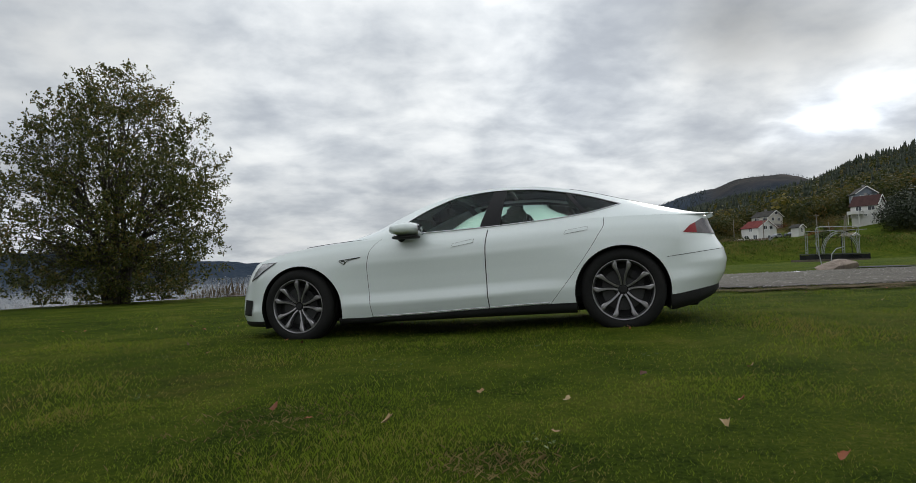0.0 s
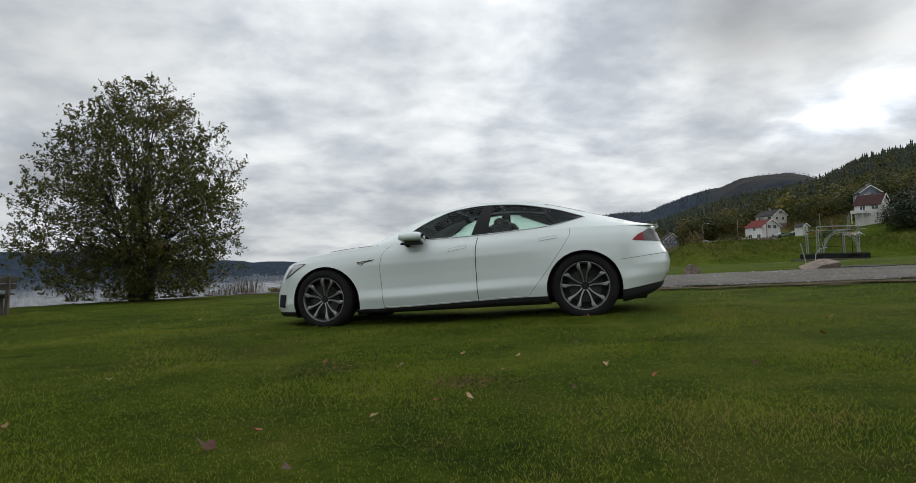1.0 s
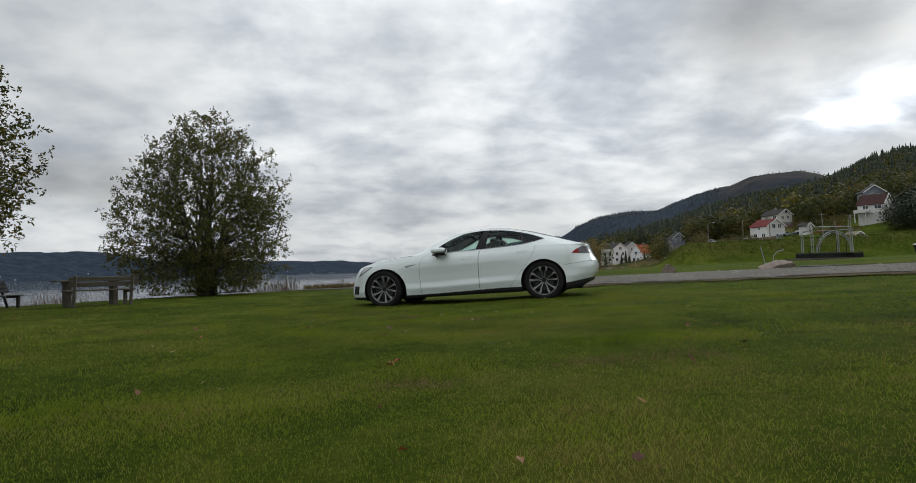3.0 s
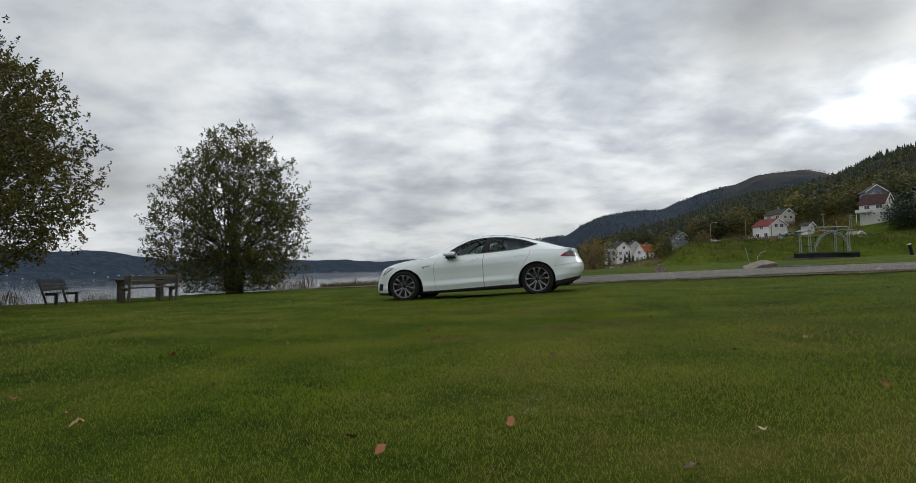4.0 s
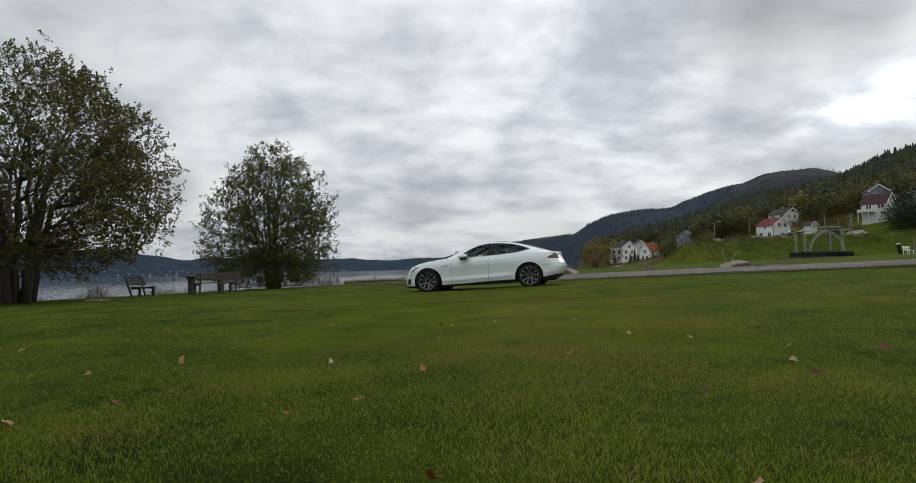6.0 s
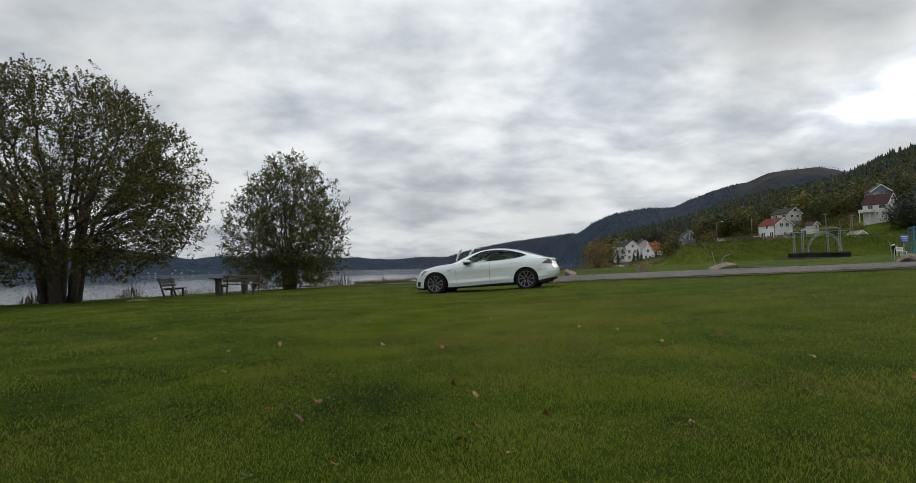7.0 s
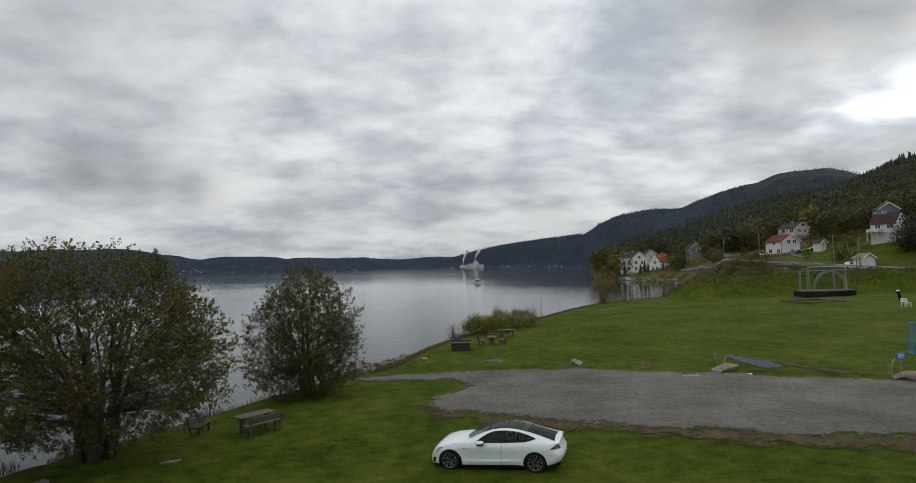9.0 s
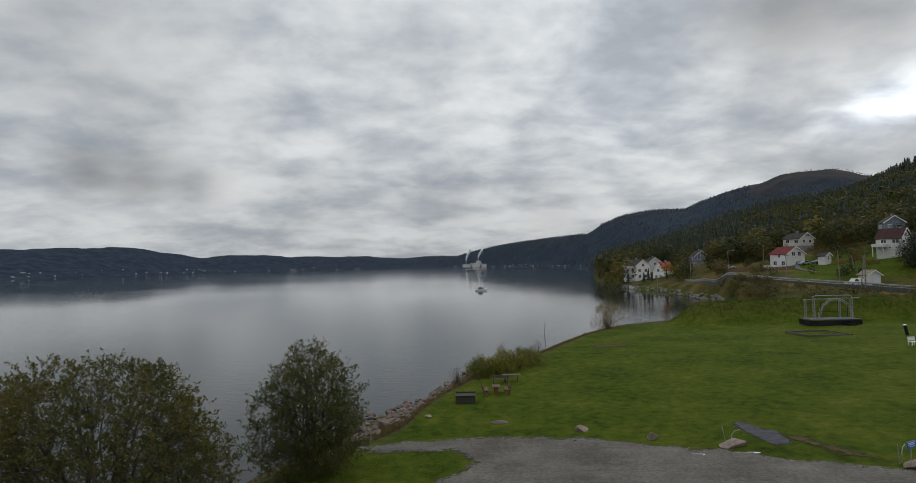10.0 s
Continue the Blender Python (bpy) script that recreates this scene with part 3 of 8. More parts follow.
def build_ground():
    ang = np.concatenate([np.arange(-180, -50, 6.5), np.arange(-50, 50, 0.3), np.arange(50, 180, 6.5)])
    rad = np.concatenate([np.arange(0.7, 75, 0.9), 75 * 1.026 ** np.arange(0, 164)])
    rad = rad[rad < 4850]
    A, R = np.meshgrid(np.radians(ang), rad)
    X, Y = ORX + R * np.sin(A), ORY + R * np.cos(A)
    Z = height(X, Y)
    land = Z > WATER_Z + 0.3
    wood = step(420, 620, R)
    garden = step(24.5, 26, np.degrees(A)) * step(34.5, 33, np.degrees(A)) * step(193, 197, R) * step(262, 250, R)
    rough_land = np.where(np.degrees(A) > 8, step(112, 150, R) * land * (1 - garden), 0.0)
    rough_land = np.maximum(rough_land * (mound(X, Y) < 0.1), step(0.1, 2.5, mound(X, Y)) * 0.35)
    sel = R > 150
    Z[sel] += rough_noise(X[sel], Y[sel], 0.006) * np.clip((R[sel] - 150) / 1500, 0, 1) * 9
    near = R < 130
    Z[near] += rough_noise(X[near], Y[near], 0.12) * 0.010
    thd = np.degrees(A)
    t = np.where(thd < 23, TOP(thd), 152.0)
    bank = step(-1.5, 2.0, R - t) * (R < 160) * (thd < 23)
    worn = rough_land * (1 - wood)
    n, k = X.shape
    co = np.stack([X, Y, Z], -1).reshape(-1, 3)
    idx = np.arange(n * k).reshape(n, k)
    a, b = idx[:-1], idx[1:]
    nxt = np.roll(np.arange(k), -1)
    quads = np.stack([a, a[:, nxt], b[:, nxt], b], -1).reshape(-1, 4)
    centre = len(co)
    co = np.vstack([co, [[ORX, ORY, h1(ORX, ORY)]]])
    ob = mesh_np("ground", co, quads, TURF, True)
    bm = bmesh.new()
    bm.from_mesh(ob.data)
    bm.verts.ensure_lookup_table()
    for i in range(k):
        bm.faces.new((bm.verts[centre], bm.verts[idx[0][nxt[i]]], bm.verts[idx[0][i]]))
    bmesh.ops.recalc_face_normals(bm, faces=bm.faces[:])
    bm.to_mesh(ob.data)
    bm.free()
    ob.data.polygons.foreach_set("use_smooth", [True] * len(ob.data.polygons))
    zone = ob.data.color_attributes.new("zone", "FLOAT_COLOR", "POINT")
    col = np.zeros((len(co), 4), dtype=np.float32)
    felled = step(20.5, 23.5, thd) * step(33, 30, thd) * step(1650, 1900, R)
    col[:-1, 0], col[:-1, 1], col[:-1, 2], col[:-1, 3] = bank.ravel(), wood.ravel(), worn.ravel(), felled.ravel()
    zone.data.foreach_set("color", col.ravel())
    tagged(ob, "wide mown green lawn with worn patches, sloping to the lake", "ground", kind="structure")


build_ground()
bm = bmesh.new()
ringv = [bm.verts.new((4900 * math.sin(radians(a)), 4900 * math.cos(radians(a)) - 13, WATER_Z)) for a in range(0, 360, 6)]
bm.faces.new(ringv[::-1])
tagged(part("water", bm, WATER), "calm grey lake reflecting the overcast sky", "water", kind="structure")

# ---------------------------------------------------------------- the car
# lengths u run from the nose (0) to the tail (4.97), y outwards from the middle, z up from the grass
PAINT = surf("white_car_paint", (0.605, 0.66, 0.65), (0.66, 0.71, 0.70), 0.6, 60.0, 0.32, bump=0.0, coat=1.0)
BLACK = surf("black_plastic", (0.007, 0.007, 0.007), (0.016, 0.016, 0.016), 3.0, 50.0, 0.6, bump=0.05, spec=0.25)
GLOSSBLACK = surf("gloss_black", (0.006, 0.006, 0.007), (0.011, 0.011, 0.012), 2.0, 30.0, 0.3, bump=0.0, spec=0.14)
RUBBER = surf("tyre_rubber", (0.006, 0.006, 0.006), (0.015, 0.015, 0.014), 4.0, 40.0, 0.85, bump=0.3, dist=0.003, spec=0.2)
ALLOY = surf("grey_alloy", (0.20, 0.195, 0.20), (0.36, 0.35, 0.36), 3.0, 40.0, 0.28, metal=0.8, bump=0.03)
# colours the hub, caliper and badge, and paints the shade inside the rim
NEAR_BLACK = surf("black_parts_and_recess_shade", (0.004, 0.004, 0.004), (0.010, 0.010, 0.010), 3.0, 40.0, 0.9, metal=0.0, bump=0.03)
CHROME = surf("chrome", (0.40, 0.40, 0.41), (0.55, 0.55, 0.56), 5.0, 60.0, 0.12, metal=1.0, bump=0.0)
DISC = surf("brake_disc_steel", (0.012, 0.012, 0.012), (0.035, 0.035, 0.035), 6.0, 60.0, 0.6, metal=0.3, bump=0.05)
CABIN = surf("dark_cabin_trim", (0.006, 0.006, 0.006), (0.015, 0.015, 0.014), 3.0, 50.0, 0.8, bump=0.1)
LEATHER = surf("black_leather", (0.008, 0.008, 0.008), (0.020, 0.019, 0.018), 4.0, 60.0, 0.55, bump=0.1)
GLASS_SIDE = glass_mat("tinted_side_glass", (0.70, 0.86, 0.79))
GLASS_TOP = glass_mat("dark_roof_glass", (0.03, 0.034, 0.036))
GLASS_REAR = glass_mat("rear_window_glass", (0.05, 0.06, 0.06))
GLASS_FRONT = glass_mat("windscreen_glass", (0.66, 0.72, 0.70))
LAMP_RED = surf("red_lamp_lens", (0.17, 0.008, 0.010), (0.25, 0.014, 0.016), 8.0, 80.0, 0.15, bump=0.0, spec=0.3)
LAMP_SMOKE = surf("smoked_lamp_lens", (0.03, 0.026, 0.028), (0.12, 0.10, 0.105), 9.0, 50.0, 0.12, bump=0.0, spec=0.4)
LAMP_CLEAR = surf("clear_lamp_lens", (0.16, 0.165, 0.17), (0.55, 0.56, 0.57), 9.0, 40.0, 0.1, metal=0.4, bump=0.0, coat=1.0)

WHEEL_Z = 0.350
FRONT_U, REAR_U = 0.93, 3.89
ARCHES = {FRONT_U + 0.022: (0.420, 0.305), REAR_U: (0.395, 0.325)}      # radius and height of the openings' centres
NOSE_IN, TAIL_IN = 0.12, 0.14       # how much shorter the overhangs are than the drawn outline
c_y = spline([0, 0.004, 0.016, 0.045, 0.09, 0.16, 0.26, 0.4, 0.6, 0.93, 1.5, 2.4, 3.2, 3.75, 4.1, 4.4, 4.62, 4.77, 4.87, 4.93, 4.96, 4.97],
             [0, 0.22, 0.42, 0.58, 0.69, 0.785, 0.855, 0.91, 0.948, 0.966, 0.962, 0.966, 0.972, 0.985, 0.98, 0.955, 0.91, 0.84, 0.73, 0.55, 0.28, 0])
c_bot = spline([0, 0.2, 0.5, 0.93, 1.4, 1.66, 2.75, 3.29, 3.6, 3.89, 4.28, 4.6, 4.97], [0.235, 0.225, 0.22, 0.22, 0.215, 0.215, 0.245, 0.26, 0.262, 0.27, 0.29, 0.325, 0.36])
c_sh = spline([0, 0.1, 0.26, 0.54, 0.93, 1.35, 1.65, 2.12, 2.75, 2.89, 3.3, 3.6, 3.9, 4.2, 4.5, 4.75, 4.97], [0.60, 0.645, 0.715, 0.80, 0.875, 0.912, 0.922, 0.925, 0.937, 0.94, 0.955, 0.965, 0.965, 0.955, 0.945, 0.945, 0.945])
c_hood = spline([0, 0.12, 0.26, 0.54, 0.9, 1.22, 1.45, 1.9, 4.4, 4.97], [0.60, 0.685, 0.755, 0.855, 0.93, 0.962, 0.98, 1.0, 0.97, 0.96])


def c_inset(u, v):
    """How far the skin lies inside the plan outline, from sill (v = 0) to shoulder (v = 1)."""
    side = np.interp(v, [0, 0.08, 0.17, 0.30, 0.5, 0.7, 0.82, 0.9, 1.0], [0.060, 0.035, 0.012, 0.030, 0.020, 0.002, 0.006, 0.022, 0.06])
    flare = np.interp(v, [0, 0.1, 0.3, 0.55, 0.75, 0.88, 1.0], [0.02, 0.012, 0.0, 0.0, 0.008, 0.03, 0.075])
    nose = np.interp(v, [0, 0.12, 0.3, 0.5, 0.7, 0.86, 1.0], [0.02, 0.0, 0.0, 0.012, 0.045, 0.085, 0.15])
    tail = np.interp(v, [0, 0.15, 0.35, 0.5, 0.65, 0.85, 0.97, 1.0], [0.09, 0.03, 0.0, 0.02, 0.075, 0.13, 0.15, 0.165])
    wf = max(math.exp(-((u - FRONT_U) / 0.5) ** 2), math.exp(-((u - REAR_U) / 0.6) ** 2))
    d = side + (flare - side) * wf
    k = float(step(0.5, 0.05, u))
    d = d + (nose - d) * k
    k = float(step(4.35, 4.85, u))
    return float(d + (tail - d) * k)


def skin(u, z, out=0.0):
    """The point of the car's side at length u and height z (y positive)."""
    zb, zs = float(c_bot(u)), float(c_sh(u))
    v = (z - zb) / (zs - zb)
    e = 0.003
    du, dy = min(u + e, 4.97) - max(u - e, 0), float(c_y(min(u + e, 4.97)) - c_y(max(u - e, 0)))
    n = Vector((-dy, du)).normalized() if du or dy else Vector((0, 1))
    if u < 0.003:
        n = Vector((-1, 0))
    if u > 4.967:
        n = Vector((1, 0))
    d = c_inset(u, min(max(v, 0.0), 1.0)) - out
    y = max(float(c_y(u)) - n.y * d, 0.0)
    return Vector((u - n.x * d, y, z))


edge_f = spline([0.20, 0.43, 0.645, 0.80, 0.88, 0.93, 0.97], [1.66, 1.645, 1.638, 1.662, 1.72, 1.79, 1.86])
edge_m = spline([0.20, 0.5, 0.78, 0.95], [2.752, 2.744, 2.752, 2.78])
edge_r = spline([0.20, 0.262, 0.62, 0.81, 0.92, 0.97], [3.24, 3.29, 3.58, 3.714, 3.775, 3.775])


def side_panel(c0, c1, n, m=20, gap=0.0, flip=1, z_lo=0.0, z_hi=1.0):
    """A stretch of the side skin between two edges, given as length at each height; wheel openings are cut out."""
    bm = bmesh.new()
    cols, keep = [], {}
    for i in range(n + 1):
        col = []
        for j in range(m + 1):
            w = z_lo + (z_hi - z_lo) * j / m
            u, z = 0.0, 0.5
            for _ in range(3):
                a, b = c0(z) + gap, c1(z) - gap
                u = a + (b - a) * i / n
                z = float(c_bot(u) + w * (c_sh(u) - c_bot(u)))
            col.append((u, z))
        cols.append(col)

    def inside(p):
        return any(math.hypot(p[0] - w, p[1] - az) < ar for w, (ar, az) in ARCHES.items())

    def vert(i, j):
        if (i, j) not in keep:
            u, z = cols[i][j]
            for w, (ar, az) in ARCHES.items():
                d = math.hypot(u - w, z - az)
                if d < ar:
                    k = ar / max(d, 1e-3)
                    u, z = w + (u - w) * k, max(az + (z - az) * k, float(c_bot(u)))
            p = skin(u, z)
            keep[i, j] = bm.verts.new((p.x, p.y * flip, p.z))
        return keep[i, j]

    for i in range(n):
        for j in range(m):
            q = [(i, j), (i + 1, j), (i + 1, j + 1), (i, j + 1)]
            if all(inside(cols[a][b]) for a, b in q):
                continue
            vs = [vert(a, b) for a, b in (q if flip < 0 else q[::-1])]
            if len({tuple(round(c, 5) for c in v.co) for v in vs}) >= 3:
                try:
                    bm.faces.new(vs)
                except ValueError:
                    pass
    return bm


def join_bm(bms):
    out = bmesh.new()
    for b in bms:
        b.normal_update()
        if sum(f.normal.dot(f.calc_center_median() - Vector((min(max(f.calc_center_median().x, 1.2), 4.2), 0, 0.55))) * f.calc_area() for f in b.faces) < 0:
            bmesh.ops.reverse_faces(b, faces=b.faces[:])
        me = bpy.data.meshes.new("tmp")
        b.to_mesh(me)
        b.free()
        out.from_mesh(me)
        bpy.data.meshes.remove(me)
    bmesh.ops.remove_doubles(out, verts=out.verts[:], dist=0.0008)
    return out


def const(v):
    return lambda z: v


# greenhouse: roof middle line, roof rail, window edges
g_mid = spline([1.40, 1.6, 1.87, 2.18, 2.48, 2.8, 3.1, 3.45, 3.75, 4.0, 4.27, 4.5, 4.68, 4.80], [0.975, 1.062, 1.185, 1.290, 1.360, 1.388, 1.374, 1.315, 1.243, 1.165, 1.076, 1.008, 0.972, 0.960])
g_rz = spline([1.40, 1.7, 1.95, 2.2, 2.5, 2.85, 3.15, 3.5, 3.75, 4.0, 4.3, 4.6, 4.80], [0.935, 1.030, 1.142, 1.237, 1.310, 1.340, 1.328, 1.270, 1.205, 1.128, 1.043, 0.977, 0.950])
g_ry = spline([1.40, 1.7, 2.0, 2.4, 2.8, 3.3, 3.8, 4.2, 4.6, 4.80], [0.74, 0.715, 0.675, 0.63, 0.605, 0.60, 0.60, 0.625, 0.655, 0.64])
g_wb = spline([1.90, 2.1, 2.75, 2.9, 3.3, 3.6, 3.8, 3.93], [0.945, 0.95, 0.96, 0.965, 0.985, 1.01, 1.05, 1.085])
g_wt = spline([1.90, 2.1, 2.3, 2.5, 2.85, 3.15, 3.45, 3.7, 3.85, 3.93], [0.985, 1.122, 1.217, 1.280, 1.308, 1.292, 1.240, 1.172, 1.116, 1.087])


def house_side(u, t, out=0.0):
    """The point of the upper body's flank: t = 0 at the belt, 1 at the roof rail."""
    b = skin(min(u, 4.78), float(c_sh(u)))
    ry, rz = float(g_ry(u)), float(g_rz(u))
    bulge = 0.035 * math.sin(math.pi * t)
    z = b.z + (max(rz, b.z + 0.01) - b.z) * t
    return Vector((u, b.y + (ry - b.y) * t + bulge + out * 0.9, z + out * 0.4))


def t_of(u, z):
    b, rz = float(c_sh(u)), float(g_rz(u))
    return min(max((z - b) / (rz - b), 0.0), 1.0)


PILLARS = [(1.90, 1.90), (2.70, 2.82), (2.885, 2.935), (3.62, 3.46), (3.93, 3.93)]


def window_patch(k0, k1, n, m, flip, out=0.0, f0=0.0, f1=1.0, trim=0.0):
    bm = bmesh.new()
    rows = []
    for j in range(m + 1):
        t = f0 + (f1 - f0) * j / m
        row = []
        for i in range(n + 1):
            a = k0[0] + (k0[1] - k0[0]) * t + trim
            b = k1[0] + (k1[1] - k1[0]) * t - trim
            u = a + (b - a) * i / n
            z = float(g_wb(u) + (g_wt(u) - g_wb(u)) * t)
            p = house_side(u, t_of(u, z), out)
            row.append((p.x, p.y * flip, p.z))
        rows.append(row)
    grid_faces(bm, rows)
    return bm


def flank_strip(lo, hi, u0, u1, n, m, flip):
    """White flank between two heights (functions of u)."""
    bm = bmesh.new()
    rows = []
    for j in range(m + 1):
        row = []
        for i in range(n + 1):
            u = u0 + (u1 - u0) * i / n
            t = lo(u) + (hi(u) - lo(u)) * j / m
            p = house_side(u, t)
            row.append((p.x, p.y * flip, p.z))
        rows.append(row)
    grid_faces(bm, rows)
    return bm


def roof_point(u, s, drop=0.0):
    """s from -1 to 1 across the roof at length u."""
    ry, rz, mid = float(g_ry(u)), float(g_rz(u)), float(g_mid(u))
    mid = max(mid, rz + 0.005)
    a = abs(s)
    return Vector((u, ry * s, rz + (mid - rz) * (1 - a ** 2.3) - drop))


def roof_patch(u0, u1, s0, s1, n, m, bow=0.0, bow1=None, drop=0.0):
    """A stretch of roof; bow: how much further back the panel's ends lie at the sides than in the middle."""
    bow1 = bow if bow1 is None else bow1
    bm = bmesh.new()
    rows = []
    for i in range(n + 1):
        row = []
        for j in range(m + 1):
            s = s0 + (s1 - s0) * j / m
            a, b = u0 + bow * s * s, u1 + bow1 * s * s
            row.append(roof_point(a + (b - a) * i / n, s, drop))
        rows.append(row)
    grid_faces(bm, rows)
    return bm


def skin_patch(corners, n, m, flip, out=0.004):
    """A plate that follows the skin inside four corners (u, z), given round: low-front, low-rear, high-rear, high-front."""
    a, b, c, d = corners
    bm = bmesh.new()
    rows = []
    for j in range(m + 1):
        t = j / m
        row = []
        for i in range(n + 1):
            s = i / n
            u = (a[0] * (1 - s) + b[0] * s) * (1 - t) + (d[0] * (1 - s) + c[0] * s) * t
            z = (a[1] * (1 - s) + b[1] * s) * (1 - t) + (d[1] * (1 - s) + c[1] * s) * t
            p = skin(u, z, out)
            row.append((p.x, p.y * flip, p.z))
        rows.append(row)
    grid_faces(bm, rows)
    return bm


def wheel(parent, u, side, turn=0.0):
    """Tyre, rim with five forked spokes, brake disc and caliper; side -1 or 1 is the outer face's direction."""
    e = new("wheel")
    e.parent = parent
    e.matrix_local = pose(u - 2.41, side * 0.835, WHEEL_Z) @ pose(0, 0, 0, 0, 0, 0 if side < 0 else 180) @ pose(0, 0, 0, 0, turn, 0)
    # outer face looks along -y
    bm = bmesh.new()
    w = 0.122
    lathe(bm, [(0.252, -w + 0.012), (0.262, -w - 0.002), (0.295, -w - 0.008), (0.322, -w + 0.004), (0.338, -w + 0.02), (0.347, -w + 0.045), (0.350, -w + 0.06),
               (0.350, -0.035), (0.343, -0.032), (0.343, -0.026), (0.350, -0.023), (0.350, 0.023), (0.343, 0.026), (0.343, 0.032), (0.350, 0.035), (0.350, w - 0.06), (0.345, w - 0.03), (0.322, w), (0.252, w - 0.01)], 72)
    part("tyre", bm, RUBBER, e, "black rubber tyre", True)
    bm = bmesh.new()
    lathe(bm, [(0.234, w - 0.02), (0.228, -0.04), (0.236, -w + 0.03), (0.243, -w + 0.012), (0.247, -w + 0.004), (0.252, -w + 0.004), (0.255, -w + 0.014), (0.252, -w + 0.03)], 72)
    rim = part("rim", bm, ALLOY, e, "dull grey alloy rim with forked spokes", True)
    # opaque near-black disc standing in for the shade between the spokes
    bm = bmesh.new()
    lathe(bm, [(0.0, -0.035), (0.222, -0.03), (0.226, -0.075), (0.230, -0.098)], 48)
    part("recess_shade", bm, NEAR_BLACK, rim)
    for k in range(5):
        bm = bmesh.new()
        mid = 2 * math.pi * k / 5 + math.pi / 2
        for s in (-1, 1):
            prof = [(0.040, 0.34, 0.010, -w + 0.042), (0.080, 0.205, 0.0085, -w + 0.034), (0.135, 0.225, 0.0095, -w + 0.024), (0.172, 0.262, 0.013, -w + 0.015), (0.202, 0.285, 0.020, -w + 0.011), (0.222, 0.270, 0.021, -w + 0.010), (0.247, 0.215, 0.010, -w + 0.012)]
            ring = []
            for r, off, hw, yy in prof:
                a = mid + s * off
                c, t = Vector((math.cos(a), 0, math.sin(a))), Vector((-math.sin(a), 0, math.cos(a)))
                p = c * r
                ring.append([bm.verts.new(p + t * hw + Vector((0, yy + 0.004, 0))), bm.verts.new(p + t * hw * 0.55 + Vector((0, yy - 0.004, 0))), bm.verts.new(p - t * hw * 0.55 + Vector((0, yy - 0.004, 0))),
                             bm.verts.new(p - t * hw + Vector((0, yy + 0.004, 0))), bm.verts.new(p - t * hw * 0.8 + Vector((0, yy + 0.05, 0))), bm.verts.new(p + t * hw * 0.8 + Vector((0, yy + 0.05, 0)))])
            for a, b in zip(ring, ring[1:]):
                for i in range(6):
                    j = (i + 1) % 6
                    bm.faces.new((a[i], a[j], b[j], b[i]))
            bm.faces.new(ring[0][::-1])
            bm.faces.new(ring[-1])
        bmesh.ops.recalc_face_normals(bm, faces=bm.faces[:])
        part("spoke", bm, ALLOY, rim)
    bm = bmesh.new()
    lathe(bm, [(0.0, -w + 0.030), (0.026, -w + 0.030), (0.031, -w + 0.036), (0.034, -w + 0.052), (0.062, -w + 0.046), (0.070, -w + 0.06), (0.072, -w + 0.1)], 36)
    part("hub", bm, NEAR_BLACK, rim, "dark hub cap")
    for k in range(5):
        bm = bmesh.new()
        a = 2 * math.pi * (k + 0.5) / 5 + math.pi / 2
        rod(bm, (0.052 * math.cos(a), -w + 0.056, 0.052 * math.sin(a)), (0.052 * math.cos(a), -w + 0.034, 0.052 * math.sin(a)), 0.010, 0.009, 6)
        part("wheel_nut", bm, DISC, rim)
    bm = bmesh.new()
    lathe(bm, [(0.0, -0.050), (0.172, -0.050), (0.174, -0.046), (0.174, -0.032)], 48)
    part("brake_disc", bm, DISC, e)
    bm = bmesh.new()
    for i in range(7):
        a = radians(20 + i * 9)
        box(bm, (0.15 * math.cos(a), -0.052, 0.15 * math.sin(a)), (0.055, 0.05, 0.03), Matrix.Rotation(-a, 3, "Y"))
    part("brake_caliper", bm, NEAR_BLACK, e)
    return e


def seat_shape(bm, u, y, w, rear=False):
    box(bm, (u, y, 0.42), (0.50, w, 0.16), None, 0.05)
    box(bm, (u + 0.30, y, 0.76), (0.24, w * 0.94, 0.66), Matrix.Rotation(radians(18), 3, "Y"), 0.05)
    if not rear:
        box(bm, (u + 0.41, y, 1.08), (0.17, w * 0.5, 0.18), Matrix.Rotation(radians(14), 3, "Y"), 0.04)


